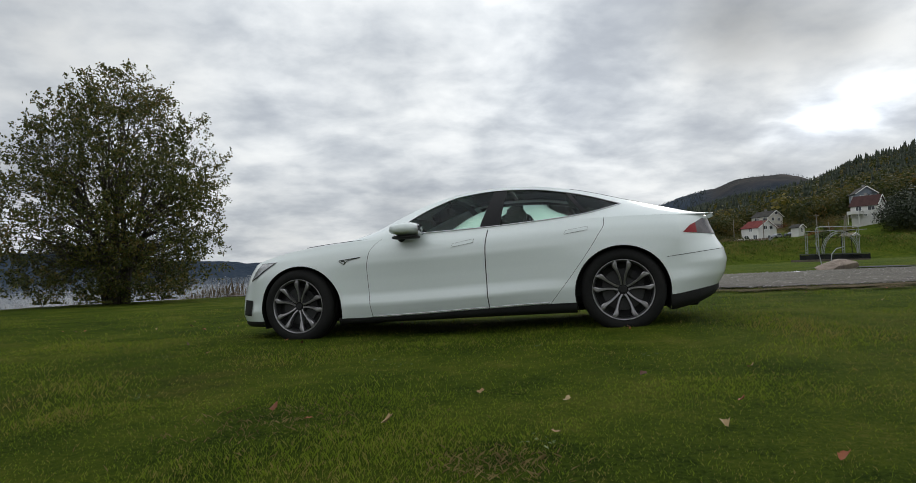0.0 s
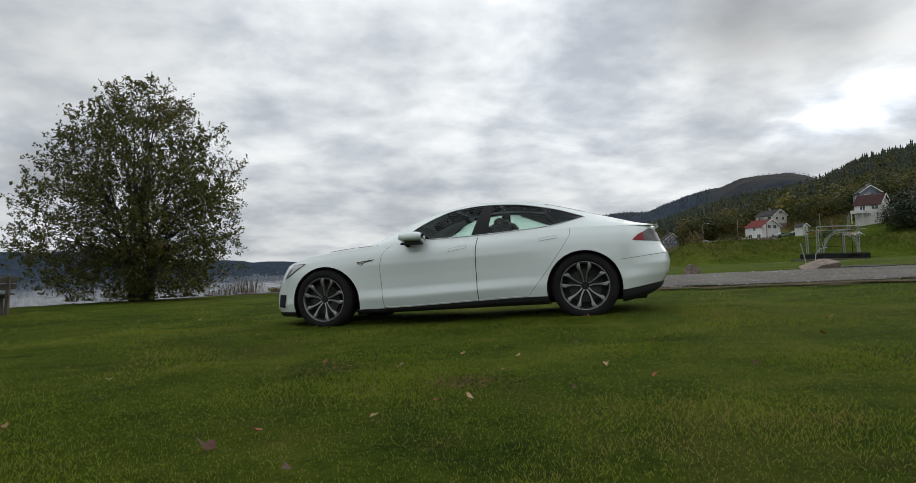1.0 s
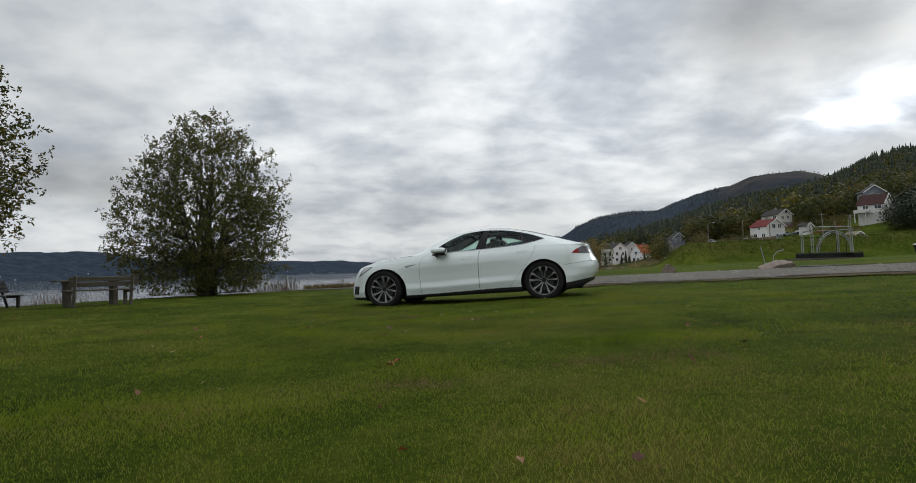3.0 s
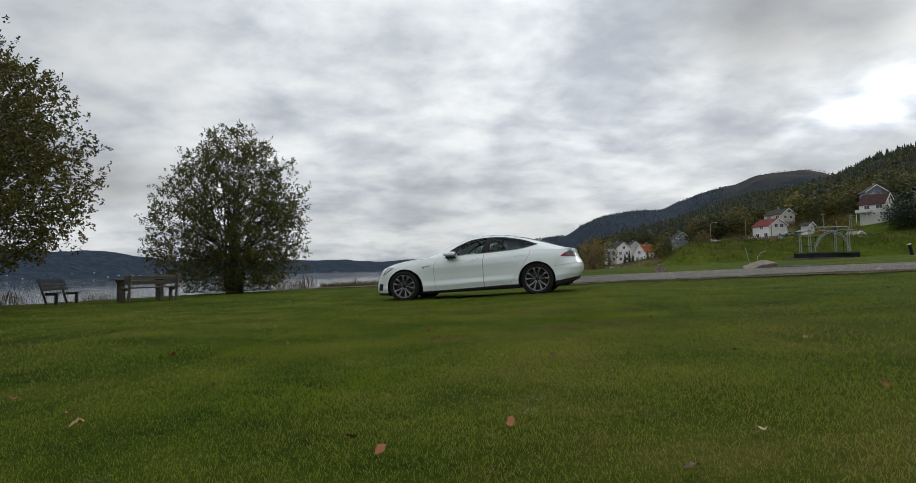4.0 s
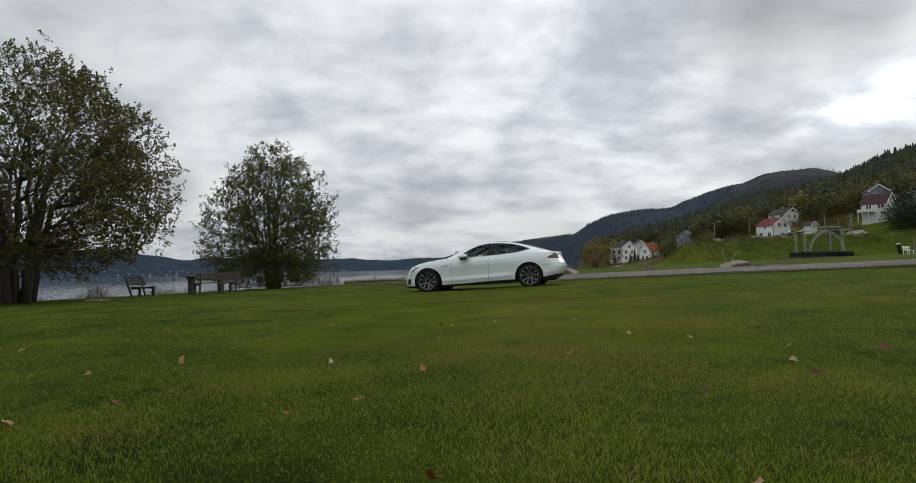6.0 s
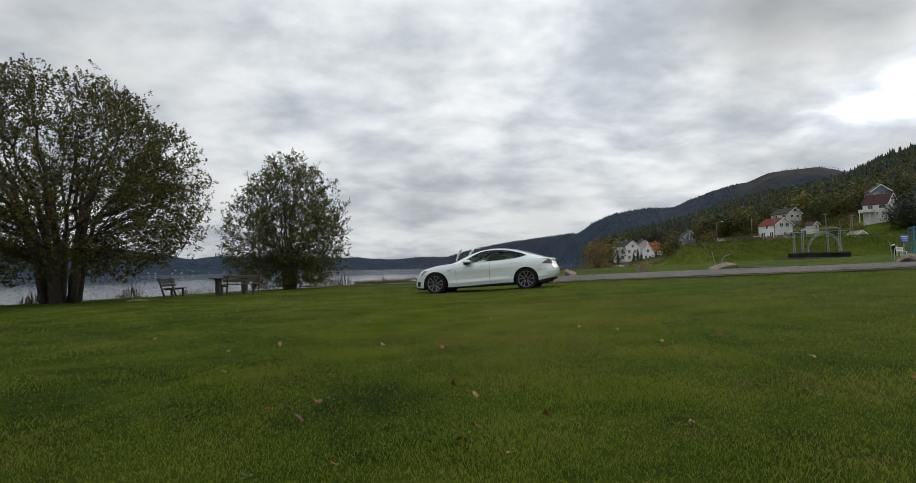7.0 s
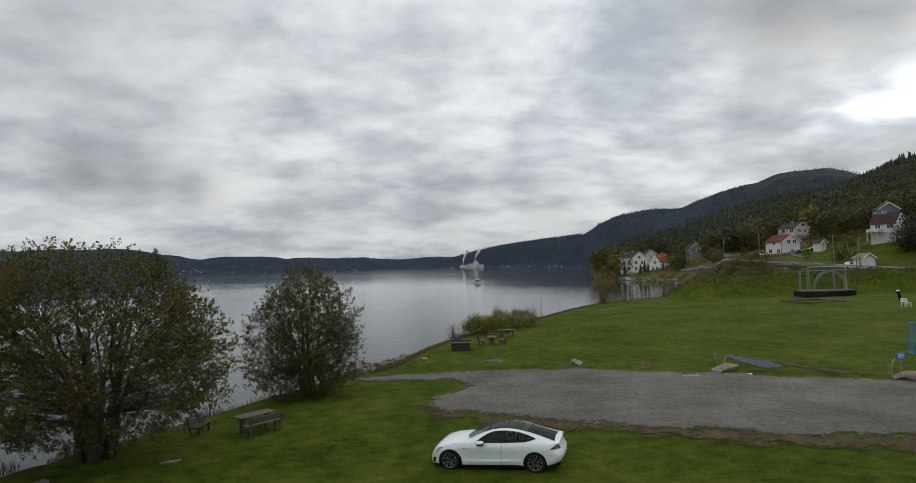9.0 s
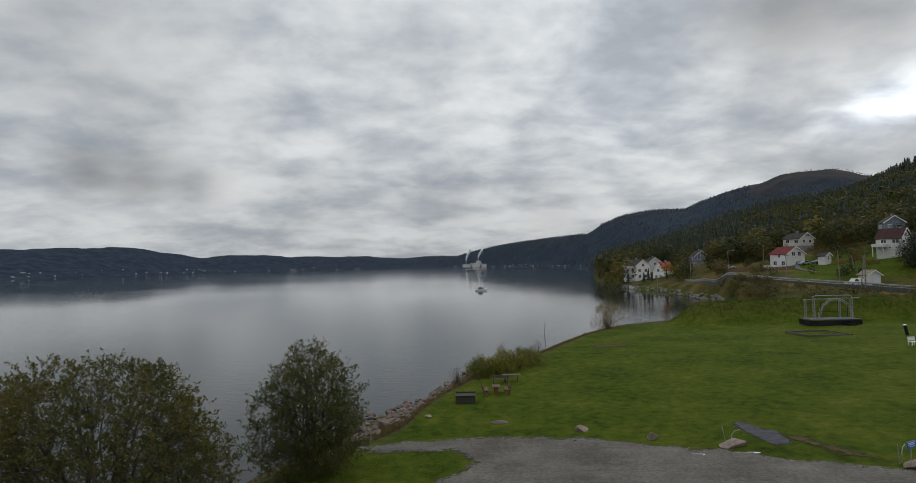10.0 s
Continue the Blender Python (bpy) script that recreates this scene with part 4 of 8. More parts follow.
def build_car(m):
    car = thing("car", m, "white electric sedan with grey alloy wheels, parked on the grass", "car")
    shift = Matrix.Translation((-2.41, 0, 0))

    def add(name, bm, mt, parent=car, label="", smooth=True):
        for v in bm.verts:
            v.co.x += NOSE_IN * (1 - float(step(0.0, 0.62, v.co.x))) - TAIL_IN * float(step(4.15, 4.97, v.co.x))
        bm.normal_update()
        faced = sum(f.normal.dot(f.calc_center_median() - Vector((min(max(f.calc_center_median().x, 1.2), 4.2), 0, 0.55))) * f.calc_area() for f in bm.faces)
        if faced < 0:
            bmesh.ops.reverse_faces(bm, faces=bm.faces[:])
        bmesh.ops.transform(bm, matrix=shift, verts=bm.verts[:])
        return part(name, bm, mt, parent, label, smooth)

    # painted shell: nose, wings, quarters and tail of both sides
    bms = []
    ends = [0, 0.001, 0.004, 0.009, 0.016, 0.028, 0.045, 0.065, 0.09, 0.12, 0.16, 0.21, 0.26, 0.33, 0.40]
    tails = [4.40, 4.48, 4.56, 4.62, 4.68, 4.73, 4.77, 4.81, 4.84, 4.87, 4.90, 4.93, 4.947, 4.96, 4.967, 4.97]
    for f in (-1, 1):
        for a, b in zip(ends, ends[1:]):
            bms.append(side_panel(const(a), const(b), 1, 30, flip=f))
        bms.append(side_panel(const(0.40), edge_f, 50, 30, flip=f))
        bms.append(side_panel(edge_r, const(4.40), 44, 30, flip=f))
        for a, b in zip(tails, tails[1:]):
            bms.append(side_panel(const(a), const(b), 1, 30, flip=f))
        # flanks of the upper body round the windows
        bms.append(flank_strip(lambda u: 0.0, lambda u: 1.0, 1.40, 1.90, 14, 8, f))
        bms.append(flank_strip(lambda u: 0.0, lambda u: t_of(u, float(g_wb(u))), 1.90, 3.93, 60, 2, f))
        bms.append(flank_strip(lambda u: t_of(u, float(g_wt(u))), lambda u: 1.0, 1.90, 3.93, 60, 3, f))
        bms.append(flank_strip(lambda u: 0.0, lambda u: 1.0, 3.93, 4.80, 26, 9, f))
        bms.append(roof_patch(1.40, 4.80, 0.86 * f, 1.0 * f, 90, 3, 0.0, -0.05))
    bms.append(roof_patch(4.56, 4.80, -0.86, 0.86, 10, 20, 0.08, -0.05))
    # deck between the shoulders, under the lip
    bm = bmesh.new()
    rows = []
    for u in tails[2:]:
        p = skin(u, float(c_sh(u)))
        rows.append([(p.x, p.y * q / 10, p.z + 0.012 * (1 - (q / 10) ** 2)) for q in range(-10, 11)])
    grid_faces(bm, rows)
    bms.append(bm)
    bm = bmesh.new()
    grid_faces(bm, [[p, p + Vector((0.010, 0, -0.008)), p + Vector((0.012, 0, -0.02)), Vector((p.x + 0.02, p.y * 1.02, float(c_sh(4.8)) - 0.02))] for p in (roof_point(4.80, q / 12) for q in range(-12, 13))])
    bms.append(bm)
    body = add("body", join_bm(bms), PAINT, label="glossy white bodywork")

    # bonnet
    bm = bmesh.new()
    us = [0, 0.004, 0.016, 0.045, 0.09, 0.14, 0.2, 0.26, 0.34, 0.42, 0.5, 0.6, 0.7, 0.8, 0.9, 1.0, 1.1, 1.2, 1.3, 1.4, 1.5, 1.6, 1.7, 1.8, 1.88]
    rows = []
    for u in us:
        p = skin(u, float(c_sh(u)))
        dz = max(float(c_hood(u)) - p.z, 0.0)
        rows.append([(p.x, p.y * s / 12, p.z + dz * (1 - abs(s / 12) ** 2.4) + 0.006 * math.exp(-((abs(s / 12) - 0.72) / 0.1) ** 2)) for s in range(-12, 13)])
    grid_faces(bm, rows)
    add("bonnet", bm, PAINT)
    for f in (-1, 1):
        bm = bmesh.new()
        tube(bm, [Vector((skin(u, float(c_sh(u))).x, f * (skin(u, float(c_sh(u))).y - 0.012), float(c_sh(u)) + 0.010)) for u in np.linspace(1.02, 1.66, 16)], 0.003, 4)
        add("bonnet_seam", bm, BLACK)

    # doors with handles
    for f in (-1, 1):
        front = add("door", side_panel(edge_f, edge_m, 44, 30, 0.0045, f), PAINT, label="white front door")
        rear = add("door", side_panel(edge_m, edge_r, 40, 30, 0.0045, f), PAINT, label="white rear door")
        for d, h in ((front, [(2.445, 0.803), (2.645, 0.832), (2.652, 0.862), (2.465, 0.833)]), (rear, [(3.435, 0.845), (3.63, 0.868), (3.637, 0.897), (3.455, 0.875)])):
            add("door_handle", skin_patch(h, 10, 3, f, 0.006), PAINT, d, "flush white handle")
            bm = bmesh.new()
            ring = [h[i] for i in range(4)]
            pts = []
            for a, b in zip(ring, ring[1:] + ring[:1]):
                for k in range(5):
                    p = skin(a[0] + (b[0] - a[0]) * k / 5, a[1] + (b[1] - a[1]) * k / 5, 0.004)
                    pts.append((p.x, p.y * f, p.z))
            tube(bm, pts, 0.0022, 4, True)
            add("handle_gap", bm, BLACK, d)
        # dark jambs behind the shut lines
        for e in (edge_f, edge_m, edge_r):
            bm = bmesh.new()
            rows = []
            for z in np.linspace(0.25, 0.945, 24):
                u = float(e(z))
                z = min(max(z, float(c_bot(u)) + 0.002), float(c_sh(u)) - 0.004)
                rows.append([(u + o, skin(u + o, z, -0.003).y * f, z) for o in (-0.012, 0, 0.012)])
            grid_faces(bm, rows)
            add("door_seal", bm, BLACK)
        # the hatch's shut line along the roof rail
        bm = bmesh.new()
        tube(bm, [(p.x, p.y, p.z + 0.002) for p in (roof_point(u, 0.955 * f) for u in np.linspace(3.50, 4.62, 24))], 0.002, 4)
        add("hatch_seam", bm, BLACK)
        # glass, pillar and trims
        add("window_glass", window_patch(PILLARS[0], PILLARS[1], 30, 10, f, -0.004), GLASS_SIDE, label="tinted front door glass")
        add("pillar", window_patch(PILLARS[1], PILLARS[2], 4, 10, f, 0.0), GLOSSBLACK, label="gloss black door pillar")
        add("window_glass", window_patch(PILLARS[2], PILLARS[3], 24, 10, f, -0.004), GLASS_SIDE, label="tinted rear door glass")
        add("window_glass", window_patch((3.66, 3.50), PILLARS[4], 14, 10, f, -0.004), GLASS_SIDE, label="small tinted quarter glass")
        add("window_divider", window_patch(PILLARS[3], (3.66, 3.50), 2, 10, f, 0.001), GLOSSBLACK)
        bm = bmesh.new()
        loop = [house_side(u, t_of(u, float(g_wb(u))), 0.003) for u in np.linspace(1.90, 3.93, 44)] + [house_side(u, t_of(u, float(g_wt(u))), 0.003) for u in np.linspace(3.92, 1.91, 44)]
        tube(bm, [(p.x, p.y * f, p.z) for p in loop], 0.006, 5, True)
        add("window_trim", bm, CHROME, label="slim chrome window trim")
        # lower edge moulding, sill and wheel liners
        bm = bmesh.new()
        rows = []
        spans = [(0.0, 0.53), (1.33, 3.505), (4.275, 4.97)]
        for a, b in spans:
            rows = []
            for i in range(31):
                u = a + (b - a) * i / 30
                zt = float(c_bot(u)) + 0.006
                zb = float(np.interp(u, [0, 0.5, 1.3, 3.5, 4.3, 4.6, 4.97], [0.175, 0.165, 0.16, 0.175, 0.165, 0.215, 0.30]))
                p, q = skin(u, zt, -0.006), skin(u, zt, -0.035)
                rows.append([(p.x, p.y * f, zt), (p.x, p.y * f, (zt + zb) / 2), (q.x, q.y * f, zb), (q.x, max(q.y - 0.25, 0) * f, zb - 0.005)])
            grid_faces(bm, rows)
        add("sill", bm, BLACK, label="matt black lower trim")
        bm = bmesh.new()
        tube(bm, [Vector((u, skin(u, float(c_bot(u)) + 0.012, 0.002).y * f, float(c_bot(u)) + 0.010)) for u in np.linspace(1.66, 3.28, 20)], 0.0045, 4)
        add("sill_strip", bm, CHROME)
        for w, (ARCH_R, ARCH_Z) in ARCHES.items():
            bm = bmesh.new()
            rows = []
            for i in range(25):
                a = radians(-22 + 224 * i / 24)
                u, z = w + ARCH_R * math.cos(a), ARCH_Z + ARCH_R * math.sin(a)
                zz = max(z, float(c_bot(u)))
                y = skin(u, min(zz, float(c_sh(u))), 0.0).y
                k = 0.985
                rows.append([(u, y * f, z), (w + (u - w) * k, (y - 0.02) * f, ARCH_Z + (z - ARCH_Z) * k), (u, (y - 0.06) * f, z), (w + (u - w) * 1.02, 0.60 * f, ARCH_Z + (z - ARCH_Z) * 1.02)])
            grid_faces(bm, rows)
            add("wheel_liner", bm, BLACK)
        # lamps, badge, fog vent, side marker
        add("headlight", skin_patch([(0.405, 0.618), (0.50, 0.655), (0.70, 0.772), (0.55, 0.770)], 14, 6, f, 0.010), LAMP_CLEAR, label="clear swept headlight")
        add("headlight_surround", skin_patch([(0.385, 0.603), (0.505, 0.643), (0.72, 0.777), (0.54, 0.776)], 14, 6, f, 0.006), DISC)
        add("fog_vent", skin_patch([(0.20, 0.285), (0.36, 0.275), (0.395, 0.425), (0.24, 0.435)], 8, 6, f, 0.008), BLACK, label="black vent in the bumper")
        lamp = add("tail_light", skin_patch([(4.60, 0.782), (4.93, 0.772), (4.91, 0.895), (4.74, 0.912)], 14, 8, f, 0.006), LAMP_SMOKE, label="smoked tail light with a red corner")
        add("tail_light_reflector", skin_patch([(4.43, 0.792), (4.60, 0.784), (4.60, 0.872), (4.52, 0.848)], 8, 6, f, 0.006), LAMP_RED, lamp)
        add("tail_light_inner", skin_patch([(4.60, 0.784), (4.62, 0.783), (4.745, 0.913), (4.60, 0.872)], 6, 6, f, 0.006), LAMP_SMOKE, lamp)
        bm = bmesh.new()
        rows = []
        for i in range(21):
            u = 4.262 + (4.92 - 4.262) * i / 20
            z = 0.60 + 0.05 * (i / 20)
            rows.append([(skin(u, z + o, 0.0015).x, skin(u, z + o, 0.0015).y * f, z + o) for o in (-0.002, 0.002)])
        grid_faces(bm, rows)
        add("bumper_seam", bm, BLACK)
        bm = bmesh.new()
        pts = [skin(u, z, 0.004) for u, z in ((1.37, 0.750), (1.58, 0.770), (1.455, 0.745), (1.42, 0.715), (1.38, 0.738))]
        tube(bm, [(p.x, p.y * f, p.z) for p in pts], 0.0035, 5, True)
        badge = add("wing_badge", bm, NEAR_BLACK, label="dark triangular wing badge")
        bm = bmesh.new()
        pts = [skin(u, z, 0.004) for u, z in ((1.395, 0.742), (1.425, 0.745), (1.43, 0.716))]
        tube(bm, [(p.x, p.y * f, p.z) for p in pts], 0.004, 4)
        add("badge_mark", bm, NEAR_BLACK, badge)
        # door mirror
        bm = bmesh.new()
        rows = []
        for i in range(13):
            a = math.pi * i / 12
            row = []
            for k in range(21):
                b = 2 * math.pi * k / 20
                cu, cs = math.cos(b), math.sin(b)
                sx, sz = abs(cu) ** 0.75 * (1 if cu > 0 else -1), abs(cs) ** 0.75 * (1 if cs > 0 else -1)
                rad = math.sin(a) ** 0.6
                y = 1.03 - 0.125 * math.cos(a)
                row.append((2.075 + 0.125 * sx * rad * (1 if sx > 0 else 1.25) + 0.02 * math.cos(a), y * f, 0.972 + 0.064 * sz * rad * (0.75 if sz < 0 else 1) + 0.008 * (1 - math.cos(a))))
            rows.append(row)
        grid_faces(bm, rows)
        mirror = add("door_mirror", bm, PAINT, label="white door mirror on a black foot")
        bm = bmesh.new()
        rod(bm, (1.96, 0.86 * f, 0.905), (2.0, 0.99 * f, 0.930), 0.030, 0.040, 10)
        box(bm, (2.06, 1.03 * f, 0.915), (0.22, 0.17, 0.024), None, 0.010)
        add("mirror_foot", bm, BLACK, mirror)
        bm = bmesh.new()
        box(bm, (2.195, 1.04 * f, 0.974), (0.006, 0.17, 0.085), None, 0.002)
        add("mirror_glass", bm, CHROME, mirror)

    # roof glass
    add("windscreen", roof_patch(1.42, 2.34, -0.86, 0.86, 22, 20, 0.30, 0.12, 0.004), GLASS_FRONT, label="sloping windscreen")
    add("roof_beam", roof_patch(2.34, 2.40, -0.86, 0.86, 3, 20, 0.12, 0.10, 0.003), GLOSSBLACK)
    add("roof_glass", roof_patch(2.40, 2.86, -0.86, 0.86, 12, 20, 0.10, 0.0, 0.004), GLASS_TOP, label="dark panoramic roof glass")
    add("roof_beam", roof_patch(2.86, 2.90, -0.86, 0.86, 2, 20, 0.0, 0.0, 0.008), BLACK)
    add("roof_glass", roof_patch(2.90, 3.46, -0.86, 0.86, 14, 20, 0.0, -0.04, 0.004), GLASS_TOP, label="dark panoramic roof glass")
    add("roof_beam", roof_patch(3.46, 3.62, -0.86, 0.86, 3, 20, -0.04, -0.04, 0.003), GLOSSBLACK)
    add("rear_window", roof_patch(3.62, 4.56, -0.86, 0.86, 18, 20, -0.04, 0.08, 0.004), GLASS_REAR, label="tinted rear window")

    # cabin
    bm = bmesh.new()
    box(bm, (2.75, 0, 0.30), (2.5, 1.62, 0.1), None, 0.02)
    for s in (-1, 1):
        box(bm, (2.7, s * 0.80, 0.60), (2.5, 0.05, 0.62), None, 0.02)
    box(bm, (4.05, 0, 0.62), (0.5, 1.5, 0.6), None, 0.05)
    box(bm, (1.35, 0, 0.55), (0.3, 1.55, 0.6), None, 0.05)
    box(bm, (4.27, 0, 0.957), (0.70, 1.12, 0.02), None, 0.008)
    cabin = add("cabin_lining", bm, CABIN, smooth=False)
    bm = bmesh.new()
    box(bm, (1.72, 0, 0.86), (0.46, 1.50, 0.16), Matrix.Rotation(radians(-6), 3, "Y"), 0.05)
    box(bm, (1.96, 0.0, 0.80), (0.04, 0.30, 0.28), Matrix.Rotation(radians(12), 3, "Y"), 0.01)
    add("dashboard", bm, CABIN, smooth=False)
    bm = bmesh.new()
    cc, q = Vector((2.10, -0.37, 0.86)), Matrix.Rotation(radians(64), 3, "Y")
    tube(bm, [cc + q @ Vector((0.185 * math.cos(a), 0.185 * math.sin(a), 0)) for a in np.linspace(0, 2 * math.pi, 24, endpoint=False)], 0.016, 6, True)
    for a in (0, 2.1, 4.2):
        rod(bm, cc, cc + q @ Vector((0.18 * math.cos(a), 0.18 * math.sin(a), 0)), 0.02, 0.014, 6)
    add("steering_wheel", bm, LEATHER)
    for y in (-0.37, 0.37):
        bm = bmesh.new()
        seat_shape(bm, 2.56, y, 0.54)
        add("seat", bm, LEATHER, smooth=False)
    bm = bmesh.new()
    seat_shape(bm, 3.32, 0, 1.34, True)
    for y in (-0.42, 0.42):
        box(bm, (3.72, y, 1.03), (0.08, 0.26, 0.13), None, 0.04)
    add("rear_bench", bm, LEATHER, smooth=False)
    bm = bmesh.new()
    rows = [[roof_point(u, s / 8 * 0.98, 0.05) for s in range(-8, 9)] for u in np.linspace(2.35, 2.41, 3)]
    grid_faces(bm, rows)
    rows = [[roof_point(u, s / 8 * 0.98, 0.05) for s in range(-8, 9)] for u in np.linspace(3.44, 3.64, 4)]
    grid_faces(bm, rows)
    for f in (-1, 1):
        grid_faces(bm, [[roof_point(u, f * s, 0.04) for s in (0.80, 0.9, 0.99)] for u in np.linspace(2.46, 4.2, 26)])
    for f in (-1, 1):
        grid_faces(bm, [[Vector((u, f * 0.85 * float(g_ry(u)), 0.90)), Vector((u, f * 0.85 * float(g_ry(u)), roof_point(u, 0.85).z - 0.010))] for u in np.linspace(3.55, 4.60, 16)])
    add("headliner", bm, CABIN)
    bm = bmesh.new()
    box(bm, (2.24, 0, 1.225), (0.03, 0.24, 0.065), None, 0.012)
    rod(bm, (2.23, 0, 1.25), (2.25, 0, 1.298), 0.012, 0.012, 6)
    add("inner_mirror", bm, BLACK, smooth=False)
    # nose: black grille plate, plate carrier; underfloor
    bm = bmesh.new()
    rows = []
    for z in np.linspace(0.43, 0.54, 5):
        rows.append([(skin(u, z, 0.004).x, skin(u, z, 0.004).y * s, z) for u, s in ((0.016, -1), (0.004, -1), (0.001, -1), (0.0, 1), (0.001, 1), (0.004, 1), (0.016, 1))])
    grid_faces(bm, rows)
    add("nose_plate", bm, GLOSSBLACK, label="gloss black nose plate")
    bm = bmesh.new()
    box(bm, (2.41, 0, 0.20), (4.4, 1.25, 0.05), None, 0.02)
    box(bm, (2.41, 0, 0.20), (1.95, 1.70, 0.05), None, 0.02)
    add("underfloor", bm, BLACK, smooth=False)
    for u in (FRONT_U, REAR_U):
        for s in (-1, 1):
            wheel(car, u, s, 13.0 if u == FRONT_U else 0.0)
    return car


CAR_POSE = pose(-0.09, 7.55, 0.515, 0, 0, -12.0) @ pose(0, 0, 0, 0, -2.2, 0)
build_car(CAR_POSE)

# ---------------------------------------------------------------- trees by the water
def quads_of(centres, along, across):
    """Rhombic leaves: centre, half length vector, half width vector (arrays n, 3)."""
    n = len(centres)
    co = np.stack([centres - along, centres + across, centres + along, centres - across], 1).reshape(-1, 3)
    return co, np.arange(4 * n).reshape(n, 4)


def rand_dirs(rng, n):
    v = rng.normal(size=(n, 3))
    return v / np.linalg.norm(v, axis=1, keepdims=True)


def build_tree(name, m, label, rng, tall, wide, prof, stems, clusters, per, hollow, leaf, mat, base_z=0.25, spread=0.30, stem_r=0.085, lean=(0.0, 0.0), reach=0.72):
    t = thing(name, m, label, "tree")
    hs = spline([p[0] for p in prof], [p[1] for p in prof])
    wob = rng.uniform(0, 6.28, 5)

    def radius(h, a):
        return wide * float(hs(h)) * (1 + 0.10 * math.sin(2 * a + wob[0]) + 0.07 * math.sin(3 * a + wob[1] + 5 * h) + 0.05 * math.sin(5 * a + wob[2] + 9 * h))

    bm = bmesh.new()
    nodes = []
    for i in range(stems):
        a = 2 * math.pi * (i + rng.uniform(-0.3, 0.3)) / stems
        far = reach * rng.uniform(0.25, 1.0)
        top = rng.uniform(0.72, 0.97) * (1 - 0.35 * far)
        tip = Vector((radius(top, a) * far * math.cos(a) + lean[0] * top, radius(top, a) * far * math.sin(a) + lean[1] * top, base_z + (tall - base_z) * top))
        foot = Vector((4.5 * stem_r * math.cos(a) * rng.uniform(0.4, 1.2), 4.5 * stem_r * math.sin(a) * rng.uniform(0.4, 1.2), -0.25))
        pts = []
        for k in range(9):
            s = k / 8
            q = foot.lerp(tip, s)
            bend = s ** 0.75
            q.x, q.y = foot.x + (tip.x - foot.x) * (0.35 * s + 0.65 * s ** 1.6), foot.y + (tip.y - foot.y) * (0.35 * s + 0.65 * s ** 1.6)
            q.z = foot.z + (tip.z - foot.z) * bend
            q += Vector((rng.normal(0, 0.06), rng.normal(0, 0.06), 0)) * (1 if 0 < k else 0)
            pts.append(q)
        r0 = stem_r * rng.uniform(0.65, 1.25)
        tube(bm, pts, [r0 * (1 - 0.86 * k / 8) for k in range(9)], 6)
        nodes += [(p, r0 * (1 - 0.86 * k / 8)) for k, p in enumerate(pts) if k >= 2]
    npos = np.array([p for p, _ in nodes])
    cc = []
    while len(cc) < clusters:
        h = rng.uniform(0, 1)
        if rng.uniform() > float(hs(h)) ** 1.3 + 0.05:
            continue
        a = rng.uniform(0, 2 * math.pi)
        d = rng.uniform(hollow, 1.0) ** 0.6
        r = radius(h, a) * d
        cc.append((r * math.cos(a) + lean[0] * h, r * math.sin(a) + lean[1] * h, base_z + (tall - base_z) * h))
    cc = np.array(cc)
    for c in cc:
        cost = np.linalg.norm(npos - c, axis=1) + 1.4 * np.maximum(npos[:, 2] - c[2] + 0.9, 0)
        k = int(np.argmin(cost))
        p, q = Vector(npos[k]), Vector(c)
        mid = p.lerp(q, 0.5) + Vector((rng.normal(0, 0.08), rng.normal(0, 0.08), 0.12))
        r = min(nodes[k][1] * 0.4, 0.012)
        tube(bm, [p, mid, q], [r, r * 0.6, 0.003], 4)
    part("trunk", bm, BARK, t, "many slender dark stems", True)
    # leafy shoots that grow outwards and up from each twig
    shoots = 4
    m_s = clusters * shoots
    root = np.repeat(cc, shoots, 0) + rng.normal(0, 1, (m_s, 3)) * np.array([spread, spread, spread * 0.8])
    axis = root - np.array([0, 0, base_z + 0.25 * tall])
    axis = axis / np.linalg.norm(axis, axis=1, keepdims=True)
    way = 0.45 * axis + np.array([0, 0, 0.40]) + 0.75 * rand_dirs(rng, m_s)
    way = way / np.linalg.norm(way, axis=1, keepdims=True)
    long = rng.uniform(0.14, 0.42, (m_s, 1))
    each = per // shoots
    n = m_s * each
    s = np.tile((np.arange(each) + 0.5) / each, m_s)[:, None]
    wr, lr = np.repeat(way, each, 0), np.repeat(long, each, 0)
    pos = np.repeat(root, each, 0) + wr * lr * (s - 0.25) + rng.normal(0, 0.065, (n, 3)) * (1.15 - s)
    pos[:, 2] = np.maximum(pos[:, 2], 0.12)
    along = 0.55 * wr + 0.85 * rand_dirs(rng, n)
    along = along / np.linalg.norm(along, axis=1, keepdims=True) * (leaf * rng.uniform(0.7, 1.25, (n, 1)))
    side = np.cross(along, rand_dirs(rng, n))
    side = side / np.linalg.norm(side, axis=1, keepdims=True) * (leaf * 0.46)
    co, f = quads_of(pos, along, side)
    mesh_np("crown", co, f, mat, False, t)
    return t


def at(x, y, turn=0.0, up=0.0):
    return pose(x, y, h1(x, y) + up, 0, 0, turn)


